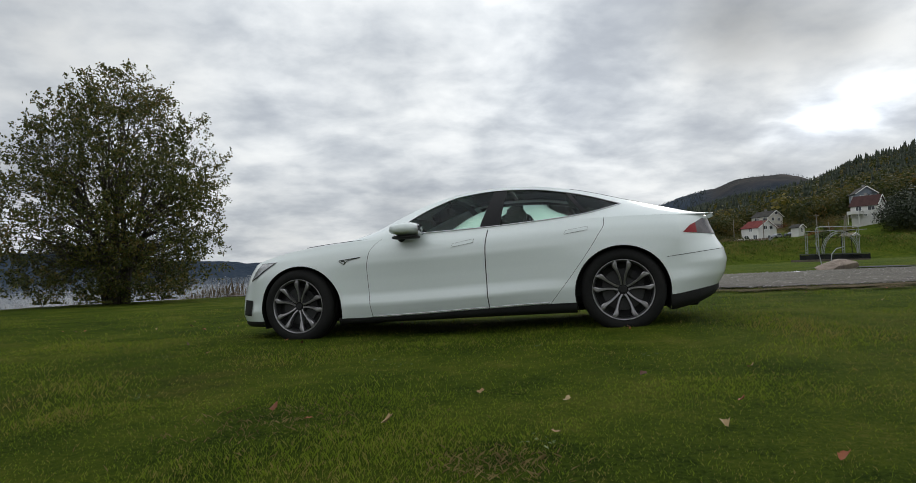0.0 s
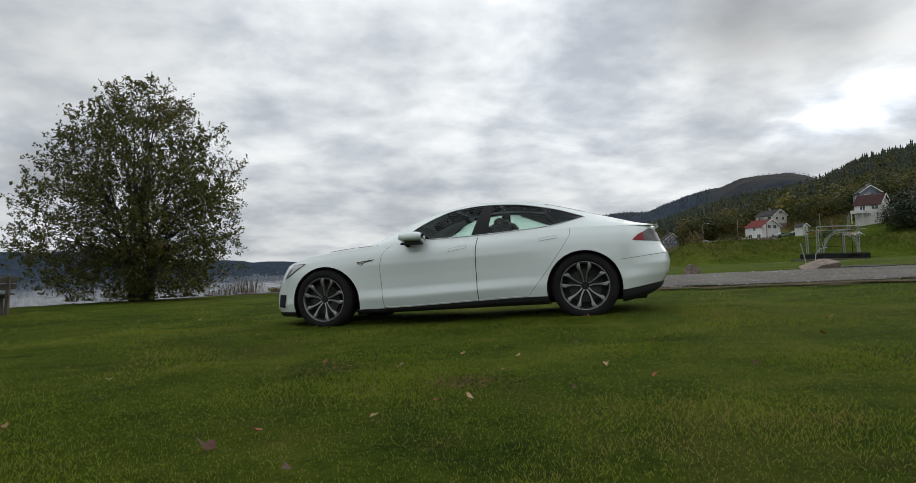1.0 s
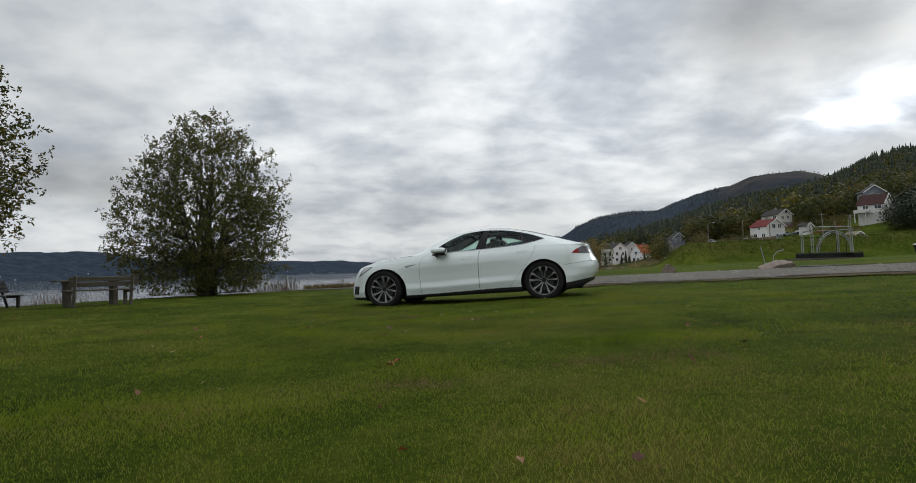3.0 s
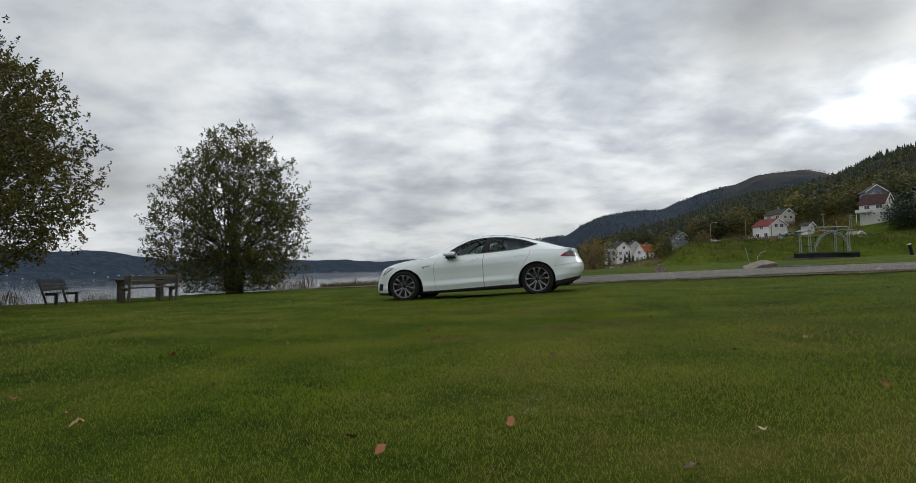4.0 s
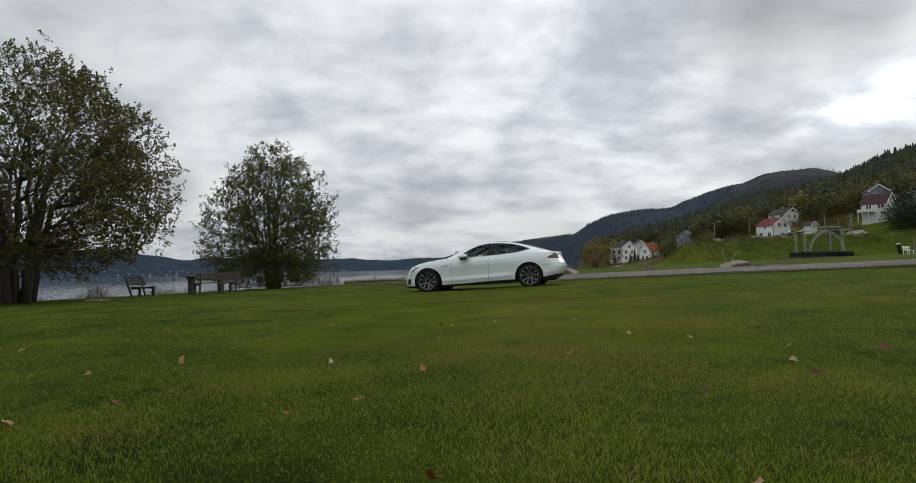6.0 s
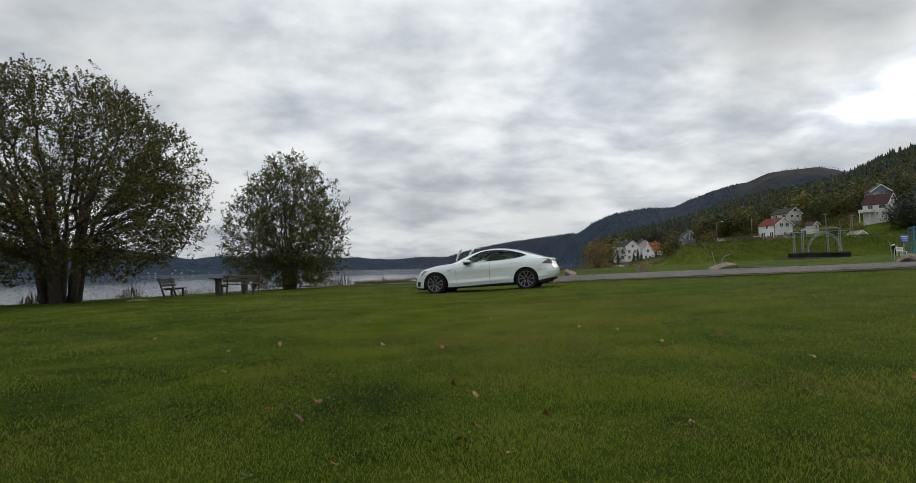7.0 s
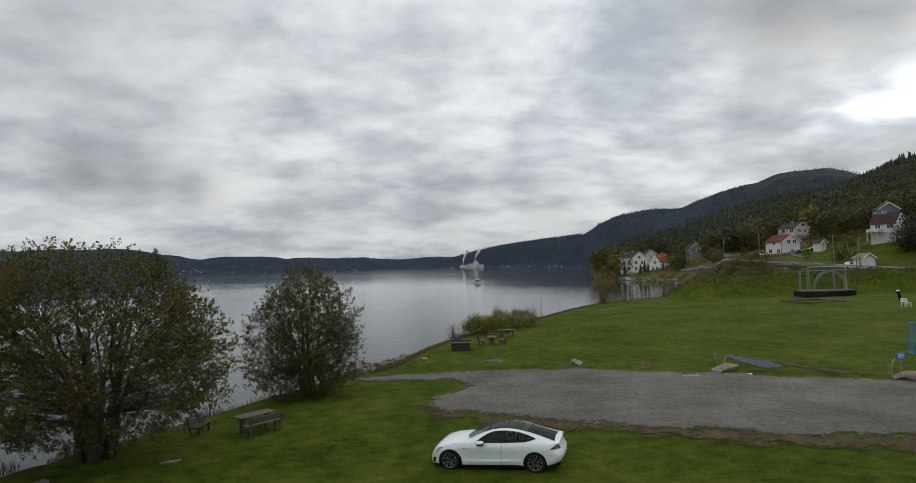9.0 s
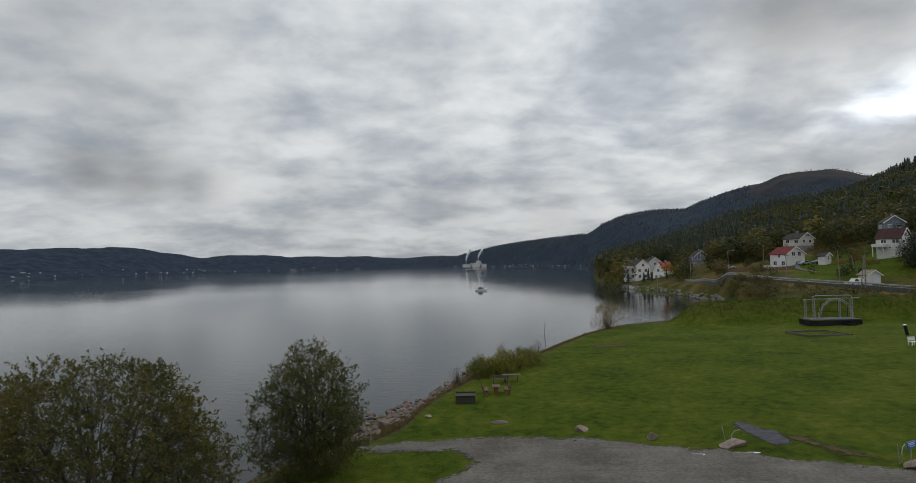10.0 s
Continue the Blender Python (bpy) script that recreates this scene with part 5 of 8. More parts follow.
build_tree("tree", at(-11.02, 19.4), "rounded multi-stemmed willow with dark green autumn leaves by the water", np.random.default_rng(3), 7.25, 3.02,
           [(0, 0.56), (0.08, 0.80), (0.2, 0.95), (0.42, 1.0), (0.6, 0.90), (0.76, 0.75), (0.9, 0.50), (1.0, 0.18)], 13, 1190, 64, 0.22, 0.049, LEAF_A, spread=0.19, stem_r=0.07, base_z=0.1)
build_tree("tree", at(-15.5, 8.4), "broad domed willow with spreading stems and yellowing leaves by the water", np.random.default_rng(8), 8.1, 5.05,
           [(0, 0.42), (0.06, 0.66), (0.18, 0.87), (0.34, 0.94), (0.52, 0.95), (0.7, 0.87), (0.85, 0.69), (0.95, 0.48), (1.0, 0.2)], 19, 1830, 64, 0.53, 0.052, LEAF_B, base_z=0.9, spread=0.22, stem_r=0.125, reach=0.9, lean=(-0.55, -0.40))

# ---------------------------------------------------------------- shrubs, reeds and rocks on the bank
SHRUB_G = leaf_mat("shrub_leaves", [(0.2, (0.050, 0.062, 0.008)), (0.45, (0.12, 0.132, 0.015)), (0.65, (0.19, 0.18, 0.022)), (0.85, (0.27, 0.20, 0.04))])
SHRUB_Y = leaf_mat("tan_yellow_leaves", [(0.2, (0.10, 0.070, 0.028)), (0.5, (0.18, 0.125, 0.045)), (0.8, (0.26, 0.18, 0.06))])
SHRUB_R = leaf_mat("reddish_twigs", [(0.2, (0.06, 0.045, 0.03)), (0.5, (0.13, 0.095, 0.065)), (0.8, (0.21, 0.14, 0.09))])


def shrub(name, m, label, rng, wide, tall, clusters, per, leaf, mat, twigs=24, spread=0.22):
    t = thing(name, m, label, "shrub")
    bm = bmesh.new()
    cc = []
    for i in range(clusters):
        a, d, h = rng.uniform(0, 6.283), rng.uniform(0.05, 1) ** 0.5, rng.uniform(0.08, 1)
        k = math.sqrt(max(1 - h * h * 0.9, 0.05)) * (1 + 0.2 * math.sin(3 * a + wide))
        cc.append((wide * d * k * math.cos(a), wide * d * k * math.sin(a), tall * h * rng.uniform(0.75, 1.1)))
    cc = np.array(cc)
    for c in cc[:twigs]:
        tube(bm, [(c[0] * 0.2, c[1] * 0.2, -0.05), (c[0] * 0.5, c[1] * 0.5, c[2] * 0.6), tuple(c * 1.05)], [0.022, 0.014, 0.004], 4)
    part("stems", bm, BARK, t)
    n = clusters * per
    pos = np.repeat(cc, per, 0) + rng.normal(0, spread, (n, 3))
    pos[:, 2] = np.maximum(pos[:, 2], 0.03)
    along = rand_dirs(rng, n) * (leaf * rng.uniform(0.7, 1.3, (n, 1)))
    side = np.cross(along, rand_dirs(rng, n))
    side = side / np.linalg.norm(side, axis=1, keepdims=True) * leaf * 0.45
    co, f = quads_of(pos, along, side)
    mesh_np("foliage", co, f, mat, False, t)
    return t


rs = np.random.default_rng(21)
for x, y, w, h in ((-2.6, 48.5, 1.9, 1.9), (0.0, 51.5, 2.2, 2.1), (2.0, 54.5, 2.2, 1.9), (-1.0, 49.5, 1.6, 1.6)):
    shrub("shrub", at(x, y), "dense yellow-green shrub at the edge of the lawn", rs, w, h, 150, 34, 0.075, SHRUB_G)
for x, y, w, h in ((-4.8, 44.5, 1.2, 1.5), (3.6, 56.5, 1.1, 2.7), (-0.6, 54.0, 1.0, 2.9)):
    shrub("shrub", at(x, y), "bare reddish-brown shrub by the water", rs, w, h, 46, 16, 0.045, SHRUB_R, 46)
shrub("shrub", at(17.4, 90.5), "tall thin shrub with few yellowing leaves on the bank", rs, 2.8, 5.0, 130, 24, 0.10, SHRUB_Y, 90, 0.28)


def blades(name, pos, tall, wide, mat, rng, droop=0.35, label="", category="", kind="stuff"):
    """Grass blades, two triangles each, bent over at the tip."""
    n = len(pos)
    a = rng.uniform(0, 2 * math.pi, n)
    side = np.stack([np.cos(a), np.sin(a), np.zeros(n)], 1) * wide[:, None]
    b = rng.uniform(0, 2 * math.pi, n)
    lean = np.stack([np.cos(b), np.sin(b), np.zeros(n)], 1) * (tall * droop * rng.uniform(0.2, 1.6, n))[:, None]
    up = np.zeros((n, 3))
    up[:, 2] = tall
    mid = pos + 0.55 * up + 0.3 * lean
    co = np.stack([pos - side, pos + side, mid + side * 0.7, pos + up * 0.95 + lean], 1).reshape(-1, 3)
    i = np.arange(n)[:, None] * 4
    f = np.stack([i + [0, 1, 2], i + [0, 2, 3]], 1).reshape(-1, 3)
    ob = mesh_np(name, co, f, mat)
    return tagged(ob, label, category, kind=kind)


def along_bank(rng, n, lo, hi, inset, width):
    th = rng.uniform(lo, hi, n)
    t = TOP(th)
    r = t + inset + rng.uniform(-1, 1, n) * width
    x, y = ORX + r * np.sin(np.radians(th)), ORY + r * np.cos(np.radians(th))
    return np.stack([x, y, height(x, y) - 0.02], 1)


rg = np.random.default_rng(5)
p = along_bank(rg, 12000, -62, -5.5, 0.9, 1.0)
k = np.array([noise.noise(Vector((q[0] * 0.55, q[1] * 0.55, 0))) for q in p])
p, k = p[k > -0.12], k[k > -0.12]
blades("reeds", p, (0.14 + 0.85 * np.clip(k, 0, 1)) * rg.uniform(0.3, 1.3, len(p)), rg.uniform(0.002, 0.004, len(p)), REEDS, rg, 0.14, "thin dry grass stalks and reeds along the bank", "reeds")
p = along_bank(rg, 16000, -13, 20, 2.2, 1.8)
blades("reeds", p, rg.uniform(0.12, 0.42, len(p)), rg.uniform(0.005, 0.012, len(p)), BANK_GRASS, rg, 0.4, "rough brown grass on the bank", "reeds")


def stone_mesh(name, seed, s, flat=0.6, cuts=2):
    rng = np.random.default_rng(seed)
    bm = bmesh.new()
    bmesh.ops.create_icosphere(bm, subdivisions=cuts, radius=1.0)
    planes = [(Vector(d), rng.uniform(0.48, 0.82)) for d in rand_dirs(rng, 11)]
    for v in bm.verts:
        for d, k in planes:
            o = v.co.dot(d) - k
            if o > 0:
                v.co -= d * o
        v.co += Vector(rng.normal(0, 0.008, 3))
        v.co.x, v.co.y, v.co.z = v.co.x * s[0], v.co.y * s[1], v.co.z * s[2]
    me = bpy.data.meshes.new(name)
    bm.to_mesh(me)
    bm.free()
    return me


variants = [stone_mesh("shore_rock", 40 + i, (1, 0.75, 0.5), cuts=1) for i in range(6)]
for me in variants:
    me.materials.append(SHORE_ROCK)
for i in range(290):
    th = rg.uniform(-14.5, -3.5) if i < 230 else rg.uniform(-3.5, 10)
    e, t = float(EDGE(th)), float(TOP(th))
    r = e + (t - e) * rg.uniform(0.04, 0.85)
    x, y = ORX + r * math.sin(radians(th)), ORY + r * math.cos(radians(th))
    s = rg.uniform(0.18, 0.6) * (1.8 if rg.uniform() < 0.12 else 1.0)
    ob = new("shore_rock", variants[i % 6])
    ob.matrix_world = pose(x, y, h1(x, y) + s * 0.15, rg.uniform(-20, 20), rg.uniform(-20, 20), rg.uniform(0, 360)) @ Matrix.Diagonal((s, s, s, 1))
    tagged(ob, "angular pinkish-brown stone on the lake shore", "rock", "stones along the shore")

# boulders along the gravel
for i, (x, y, sx, sy, sz, turn, lab) in enumerate((
        (13.5, 23.4, 0.95, 0.55, 0.38, 20, "long flat pale granite boulder beside the gravel"), (9.2, 25.2, 0.45, 0.34, 0.42, 35, "small pointed reddish boulder on the grass"),
        (5.0, 27.4, 0.62, 0.42, 0.36, 10, "reddish granite boulder on the grass"), (-0.6, 30.0, 0.7, 0.4, 0.14, 5, "low weathered stone sunk in the grass"),
        (-6.0, 32.0, 0.35, 0.25, 0.16, 5, "small reddish stone on the grass"), (21.2, 19.3, 0.85, 0.5, 0.40, 25, "flat pale granite boulder beside the gravel"),
        (-12.3, 7.9, 0.42, 0.14, 0.06, 35, "pale flat slab lying in the grass"))):
    me = stone_mesh("boulder", 70 + i, (sx, sy, sz), cuts=3)
    me.materials.append(SHORE_ROCK if "weathered" in lab else ROCK)
    ob = new("boulder", me)
    ob.matrix_world = pose(x, y, h1(x, y) + sz * 0.3, 0, 0, turn)
    tagged(ob, lab, "rock", "boulders by the gravel")


# ---------------------------------------------------------------- gravel and bare ground, laid on the turf
def patch_sheet(name, outline, mat, up, rag, label, category, seed, cell=0.28, soft=0.7):
    """A ragged-edged sheet that follows the ground inside an outline."""
    pts = np.array(outline, float)
    x0, y0, x1, y1 = *pts.min(0) - 2, *pts.max(0) + 2
    X, Y = np.meshgrid(np.arange(x0, x1, cell), np.arange(y0, y1, cell))

    def signed(x, y):
        best, inside = np.full(x.shape, 1e9), np.zeros(x.shape, bool)
        for (ax, ay), (bx, by) in zip(pts, np.roll(pts, -1, 0)):
            t = np.clip(((x - ax) * (bx - ax) + (y - ay) * (by - ay)) / ((bx - ax) ** 2 + (by - ay) ** 2 + 1e-9), 0, 1)
            best = np.minimum(best, np.hypot(x - ax - t * (bx - ax), y - ay - t * (by - ay)))
            hit = ((ay > y) != (by > y)) & (x < (bx - ax) * (y - ay) / (by - ay + 1e-12) + ax)
            inside ^= hit
        return np.where(inside, best, -best)

    s = signed(X, Y)
    nz = np.array([noise.fractal(Vector((a * 0.5 + seed, b * 0.5, seed)), 0.8, 2.0, 5) for a, b in zip(X.ravel(), Y.ravel())]).reshape(X.shape)
    nz2 = np.array([noise.noise(Vector((a * 1.9 + seed, b * 1.9, seed + 3))) for a, b in zip(X.ravel(), Y.ravel())]).reshape(X.shape)
    s = s + nz * rag + nz2 * rag * 0.55
    Z = height(X, Y) + up * step(-soft, 0.4, s)
    n, k = X.shape
    idx = np.arange(n * k).reshape(n, k)
    q = np.stack([idx[:-1, :-1], idx[:-1, 1:], idx[1:, 1:], idx[1:, :-1]], -1).reshape(-1, 4)
    q = q[(s.ravel()[q] > -soft).any(1)]
    used = np.unique(q)
    remap = np.full(n * k, -1)
    remap[used] = np.arange(len(used))
    co = np.stack([X.ravel(), Y.ravel(), Z.ravel()], 1)[used]
    ob = mesh_np(name, co, remap[q], mat, True)
    rim = ob.data.attributes.new("cover", "FLOAT", "POINT")
    rim.data.foreach_set("value", np.clip(0.5 + s.ravel()[used] / (2 * soft), 0, 1).astype(np.float32))
    return tagged(ob, label, category, kind="structure")


GRAVEL_EDGE = [(-9.6, 24.4), (-6.5, 25.6), (-3.4, 26.0), (1.2, 26.4), (4.6, 25.6), (8.4, 24.2), (12.8, 22.6), (15.2, 21.4), (18.2, 20.0), (24, 17.0), (40, 12), (60, 8), (60, -4), (38, 2),
                            (22, 7.2), (15.3, 9.4), (11.7, 9.4), (9.0, 10.4), (5.8, 11.3), (2.6, 12.6), (-0.2, 14.3), (-2.9, 15.3), (-4.1, 16.7), (-3.2, 19.2), (-1.8, 21.2), (-3.6, 23.3), (-7.6, 23.2), (-9.5, 23.6)]
patch_sheet("gravel_yard", GRAVEL_EDGE,
            GRAVEL, 0.045, 0.5, "wide yard of compacted grey gravel", "gravel", 3.0, soft=1.1)
patch_sheet("mud_verge", [(-2.6, 15.4), (0.0, 14.4), (2.6, 12.8), (5.8, 11.5), (9.0, 10.6), (11.7, 9.6), (15.3, 9.6), (20, 8.0), (20, 6.2), (15, 7.6), (11.5, 7.9), (8.8, 8.9), (5.6, 10.0), (2.3, 11.3), (-0.5, 12.8), (-3.4, 14.6), (-4.4, 16.4), (-3.4, 16.8)],
            MUD, 0.036, 0.8, "dark muddy strip between lawn and gravel", "mud", 9.0, soft=1.5)
patch_sheet("chippings", [(15.2, 28.6), (16.0, 28.8), (17.2, 26.2), (17.2, 23.6), (15.8, 23.2), (15.3, 25.6)], PEBBLE, 0.04, 0.3, "patch of blue-grey stone chippings", "gravel", 14.0)
patch_sheet("bare_patch", [(17.2, 25.6), (17.9, 25.2), (20.0, 21.6), (20.6, 20.4), (18.6, 21.2), (17.6, 23.6)], MUD, 0.035, 0.5, "worn muddy strip in the lawn", "gravel", 17.0, soft=1.1)
patch_sheet("bare_patch", [(11.5, 67.5), (15.5, 67.0), (17.0, 69.0), (12.5, 70.0)], MUD, 0.035, 0.5, "old burnt grey patch in the lawn", "gravel", 19.0)

for x, y, w, d, sd in ((11.2, 21.9, 0.9, 0.25, 31.0), (13.4, 22.1, 1.1, 0.2, 33.0), (8.2, 21.4, 0.5, 0.16, 35.0)):
    patch_sheet("puddle", [(x + w * math.cos(a), y + d * math.sin(a)) for a in np.linspace(0, 5.7, 12)], PUDDLE, 0.055, 0.25, "shallow puddle on the gravel", "puddle", sd, 0.12, 0.3)

# ---------------------------------------------------------------- lawn blades where the camera passes low over them
rb = np.random.default_rng(11)


BARE = ((1.27, -0.39, 0.24, 0.22), (0.78, -0.49, 0.2, 0.14), (-0.27, -0.97, 0.18, 0.14), (-0.9, 3.7, 0.3, 0.3), (-0.08, 3.12, 0.16, 0.12), (-1.06, -5.6, 0.4, 0.35), (3.0, -2.6, 0.5, 0.4), (-4.2, 0.8, 0.5, 0.4))


def blade_field(n, x_half, y0, y1, grow, x_in=0.0, y_in=0.0):
    """Blades on a strip of lawn, but for the finer strip inside it."""
    y = y0 + (y1 - y0) * rb.uniform(0, 1, n)
    x = rb.uniform(-1, 1, n) * x_half
    out = (np.abs(x) > x_in) | (y > y_in)
    x, y = x[out], y[out]
    n = len(x)
    tuft = np.array([noise.noise(Vector((a * 1.1, b * 1.1, 2.0))) for a, b in zip(x, y)])
    keep = rb.uniform(0, 1, n) < 0.62 + 0.55 * tuft
    x, y, tuft = x[keep], y[keep], tuft[keep]
    z = height(x, y) - 0.004
    tall = (0.017 + 0.020 * np.clip(tuft + 0.1, 0, 1)) * rb.uniform(0.5, 1.5, len(x)) * grow
    for sx, sy, w, d in BARE:
        tall = tall * np.where(((x - sx) / w) ** 2 + ((y - sy) / d) ** 2 < rb.uniform(0.3, 1.2, len(x)), 0.55, 1.0)
    return np.stack([x, y, z], 1), tall, rb.uniform(0.0010, 0.0019, len(x)) * grow


STRAW = surf("straw_brown_grass", (0.09, 0.066, 0.026), (0.25, 0.19, 0.08), 6.0, 90.0, 0.95, bump=0.0, spec=0.1, world=True)
dp = []
for sx, sy, w, d in BARE:
    k = rb.normal(0, 0.75, (420, 2)) * np.array([w, d])
    dp.append(np.stack([sx + k[:, 0], sy + k[:, 1], height(sx + k[:, 0], sy + k[:, 1]) - 0.003], 1))
dp = np.concatenate(dp)
blades("dead_grass", dp, rb.uniform(0.010, 0.026, len(dp)), rb.uniform(0.0008, 0.0015, len(dp)), STRAW, rb, 1.1, "withered brown grass in bare spots of the lawn", "grass")
pos, tall, wide = [np.concatenate(v) for v in zip(blade_field(640000, 2.0, -10.6, 4.2, 0.68), blade_field(330000, 4.4, -10.0, 7.5, 0.92, 1.95, 4.1), blade_field(135000, 11.5, -9.0, 13.5, 1.4, 4.2, 7.4))]
blades("lawn_grass", pos, tall, wide, BLADES, rb, 0.5, "short uneven lawn grass with tufts and worn spots", "grass")
n = 300
x, y = np.concatenate([rb.uniform(-9, 10, 200), rb.normal(0.2, 1.9, 100)]), np.concatenate([rb.uniform(-10.5, 10, 200), rb.uniform(-10.4, 4.5, 100)])
z = height(x, y) + rb.uniform(0.018, 0.034, n)
# outline of one leaf round its middle rib, with a stalk end and a pointed tip
rim = [(-1.0, 0.0), (-0.72, 0.34), (-0.30, 0.62), (0.05, 0.50), (0.30, 0.60), (0.62, 0.30), (1.0, 0.0), (0.62, -0.30), (0.30, -0.60), (0.05, -0.50), (-0.30, -0.62), (-0.72, -0.34)]
size, curl, cup = rb.uniform(0.014, 0.032, (n, 1)), rb.uniform(-0.3, 1.2, (n, 1)), rb.uniform(-0.2, 1.6, (n, 1))
lx, ly = np.array([(0.0, 0.0)] + rim).T
lx, ly = lx[None] * rb.uniform(0.85, 1.15, (n, 13)), ly[None] * rb.uniform(0.75, 1.25, (n, 13)) * rb.uniform(0.7, 1.1, (n, 1))
lz = curl * lx ** 2 * 0.5 + cup * ly ** 2 + rb.normal(0, 0.10, (n, 13))
ang, tip_, roll_ = rb.uniform(0, 6.283, (n, 1)), rb.normal(0, 0.30, (n, 1)), rb.normal(0, 0.35, (n, 1))
lz = lz + lx * tip_ + ly * roll_
co = np.stack([x[:, None] + size * (lx * np.cos(ang) - ly * np.sin(ang)), y[:, None] + size * (lx * np.sin(ang) + ly * np.cos(ang)), z[:, None] + size * lz], -1).reshape(-1, 3)
f = (np.arange(n)[:, None, None] * 13 + np.array([(0, 1 + i, 1 + (i + 1) % 12) for i in range(12)])).reshape(-1, 3)
FALLEN = leaf_mat("fallen_leaves_tan", [(0.2, (0.07, 0.026, 0.012)), (0.45, (0.24, 0.065, 0.018)), (0.70, (0.22, 0.11, 0.04)), (1.0, (0.30, 0.23, 0.11))], trans=0.1, own=0.95)
tagged(mesh_np("fallen_leaves", co, f, FALLEN), "scattered brown and yellow fallen leaves on the lawn", "leaves", kind="stuff")

# low broad-leaved weeds in the turf
n = 170
cx, cy = rb.uniform(-7, 7, n), rb.uniform(-10.5, 6, n)
k = 11
x, y = np.repeat(cx, k) + rb.normal(0, 0.04, n * k), np.repeat(cy, k) + rb.normal(0, 0.04, n * k)
al = rand_dirs(rb, n * k) * np.array([1, 1, 0.4]) * rb.uniform(0.007, 0.016, (n * k, 1))
sd = np.cross(al, np.tile([[0, 0, 1.0]], (n * k, 1)) + rand_dirs(rb, n * k) * 0.4)
sd = sd / np.linalg.norm(sd, axis=1, keepdims=True) * rb.uniform(0.004, 0.008, (n * k, 1))
co, f = quads_of(np.stack([x, y, height(x, y) + 0.022], 1), al, sd)
WEED = leaf_mat("weed_leaves", [(0.2, (0.03, 0.055, 0.006)), (0.5, (0.06, 0.10, 0.01)), (0.85, (0.12, 0.15, 0.03))], trans=0.2)
tagged(mesh_np("weeds", co, f, WEED), "small broad-leaved weeds scattered in the lawn", "weeds", kind="stuff")

# loose stones on the gravel
rp = np.random.default_rng(77)
n = 30000
x, y = rp.uniform(-10, 30, n), rp.uniform(5, 27, n)
inside = np.zeros(n, bool)
edge = np.array(GRAVEL_EDGE, float)
for (ax, ay), (bx, by) in zip(edge, np.roll(edge, -1, 0)):
    inside ^= ((ay > y) != (by > y)) & (x < (bx - ax) * (y - ay) / (by - ay + 1e-12) + ax)
clump = np.array([noise.noise(Vector((a * 0.5, b * 0.5, 7.0))) for a, b in zip(x, y)])
inside &= rp.uniform(0, 1, n) < 0.6 + 0.7 * clump
x, y = x[inside], y[inside]
n = len(x)
size = rp.uniform(0.012, 0.03, n) * np.where(rp.uniform(0, 1, n) < 0.04, 2.0, 1.0)
base = np.array([(1, 0, 0), (0, 1, 0), (-1, 0, 0), (0, -1, 0), (0, 0, 0.7)])
a = rp.uniform(0, 6.283, n)
c, sn = np.cos(a)[:, None], np.sin(a)[:, None]
bx, by, bz = base[:, 0] * rp.uniform(0.7, 1.3, (n, 5)), base[:, 1] * rp.uniform(0.7, 1.3, (n, 5)), np.tile(base[:, 2], (n, 1))
co = np.stack([x[:, None] + (bx * c - by * sn) * size[:, None], y[:, None] + (bx * sn + by * c) * size[:, None], (height(x, y) + 0.042)[:, None] + bz * size[:, None]], -1).reshape(-1, 3)
f = (np.arange(n)[:, None, None] * 5 + np.array([(0, 1, 4), (1, 2, 4), (2, 3, 4), (3, 0, 4)])).reshape(-1, 3)
STONES = leaf_mat("loose_grey_stones", [(0.2, (0.035, 0.032, 0.028)), (0.45, (0.10, 0.093, 0.082)), (0.65, (0.155, 0.145, 0.128)), (0.85, (0.21, 0.20, 0.18))], 1.5, 0.0)
tagged(mesh_np("loose_stones", co, f, STONES), "loose small stones strewn over the gravel", "stones", kind="stuff")

# ---------------------------------------------------------------- park furniture
WOOD_GREY = surf("weathered_grey_wood", (0.036, 0.030, 0.022), (0.130, 0.108, 0.080), 2.0, 18.0, 0.85, bump=0.5, dist=0.006, rand=0.15, stretch=(0.25, 3, 3))
WOOD_RED = surf("red_brown_stained_wood", (0.055, 0.025, 0.014), (0.15, 0.075, 0.042), 2.0, 18.0, 0.8, bump=0.4, dist=0.005, rand=0.12, stretch=(0.25, 3, 3))
WOOD_DARK = surf("dark_stained_wood", (0.012, 0.011, 0.009), (0.038, 0.034, 0.028), 2.0, 18.0, 0.8, bump=0.4, dist=0.005, rand=0.1, stretch=(0.25, 3, 3))
GALV = surf("galvanised_steel", (0.20, 0.21, 0.22), (0.36, 0.37, 0.38), 3.0, 30.0, 0.5, metal=0.4, bump=0.05)
BLUE_PAINT = surf("blue_painted_steel", (0.015, 0.12, 0.28), (0.03, 0.19, 0.40), 3.0, 30.0, 0.45, bump=0.05)
SIGN_BLUE = surf("blue_sign_enamel", (0.008, 0.07, 0.34), (0.015, 0.10, 0.42), 3.0, 30.0, 0.4, bump=0.0)
WHITE_PAINT = surf("white_paint", (0.62, 0.62, 0.60), (0.80, 0.80, 0.78), 1.5, 20.0, 0.6, bump=0.1)
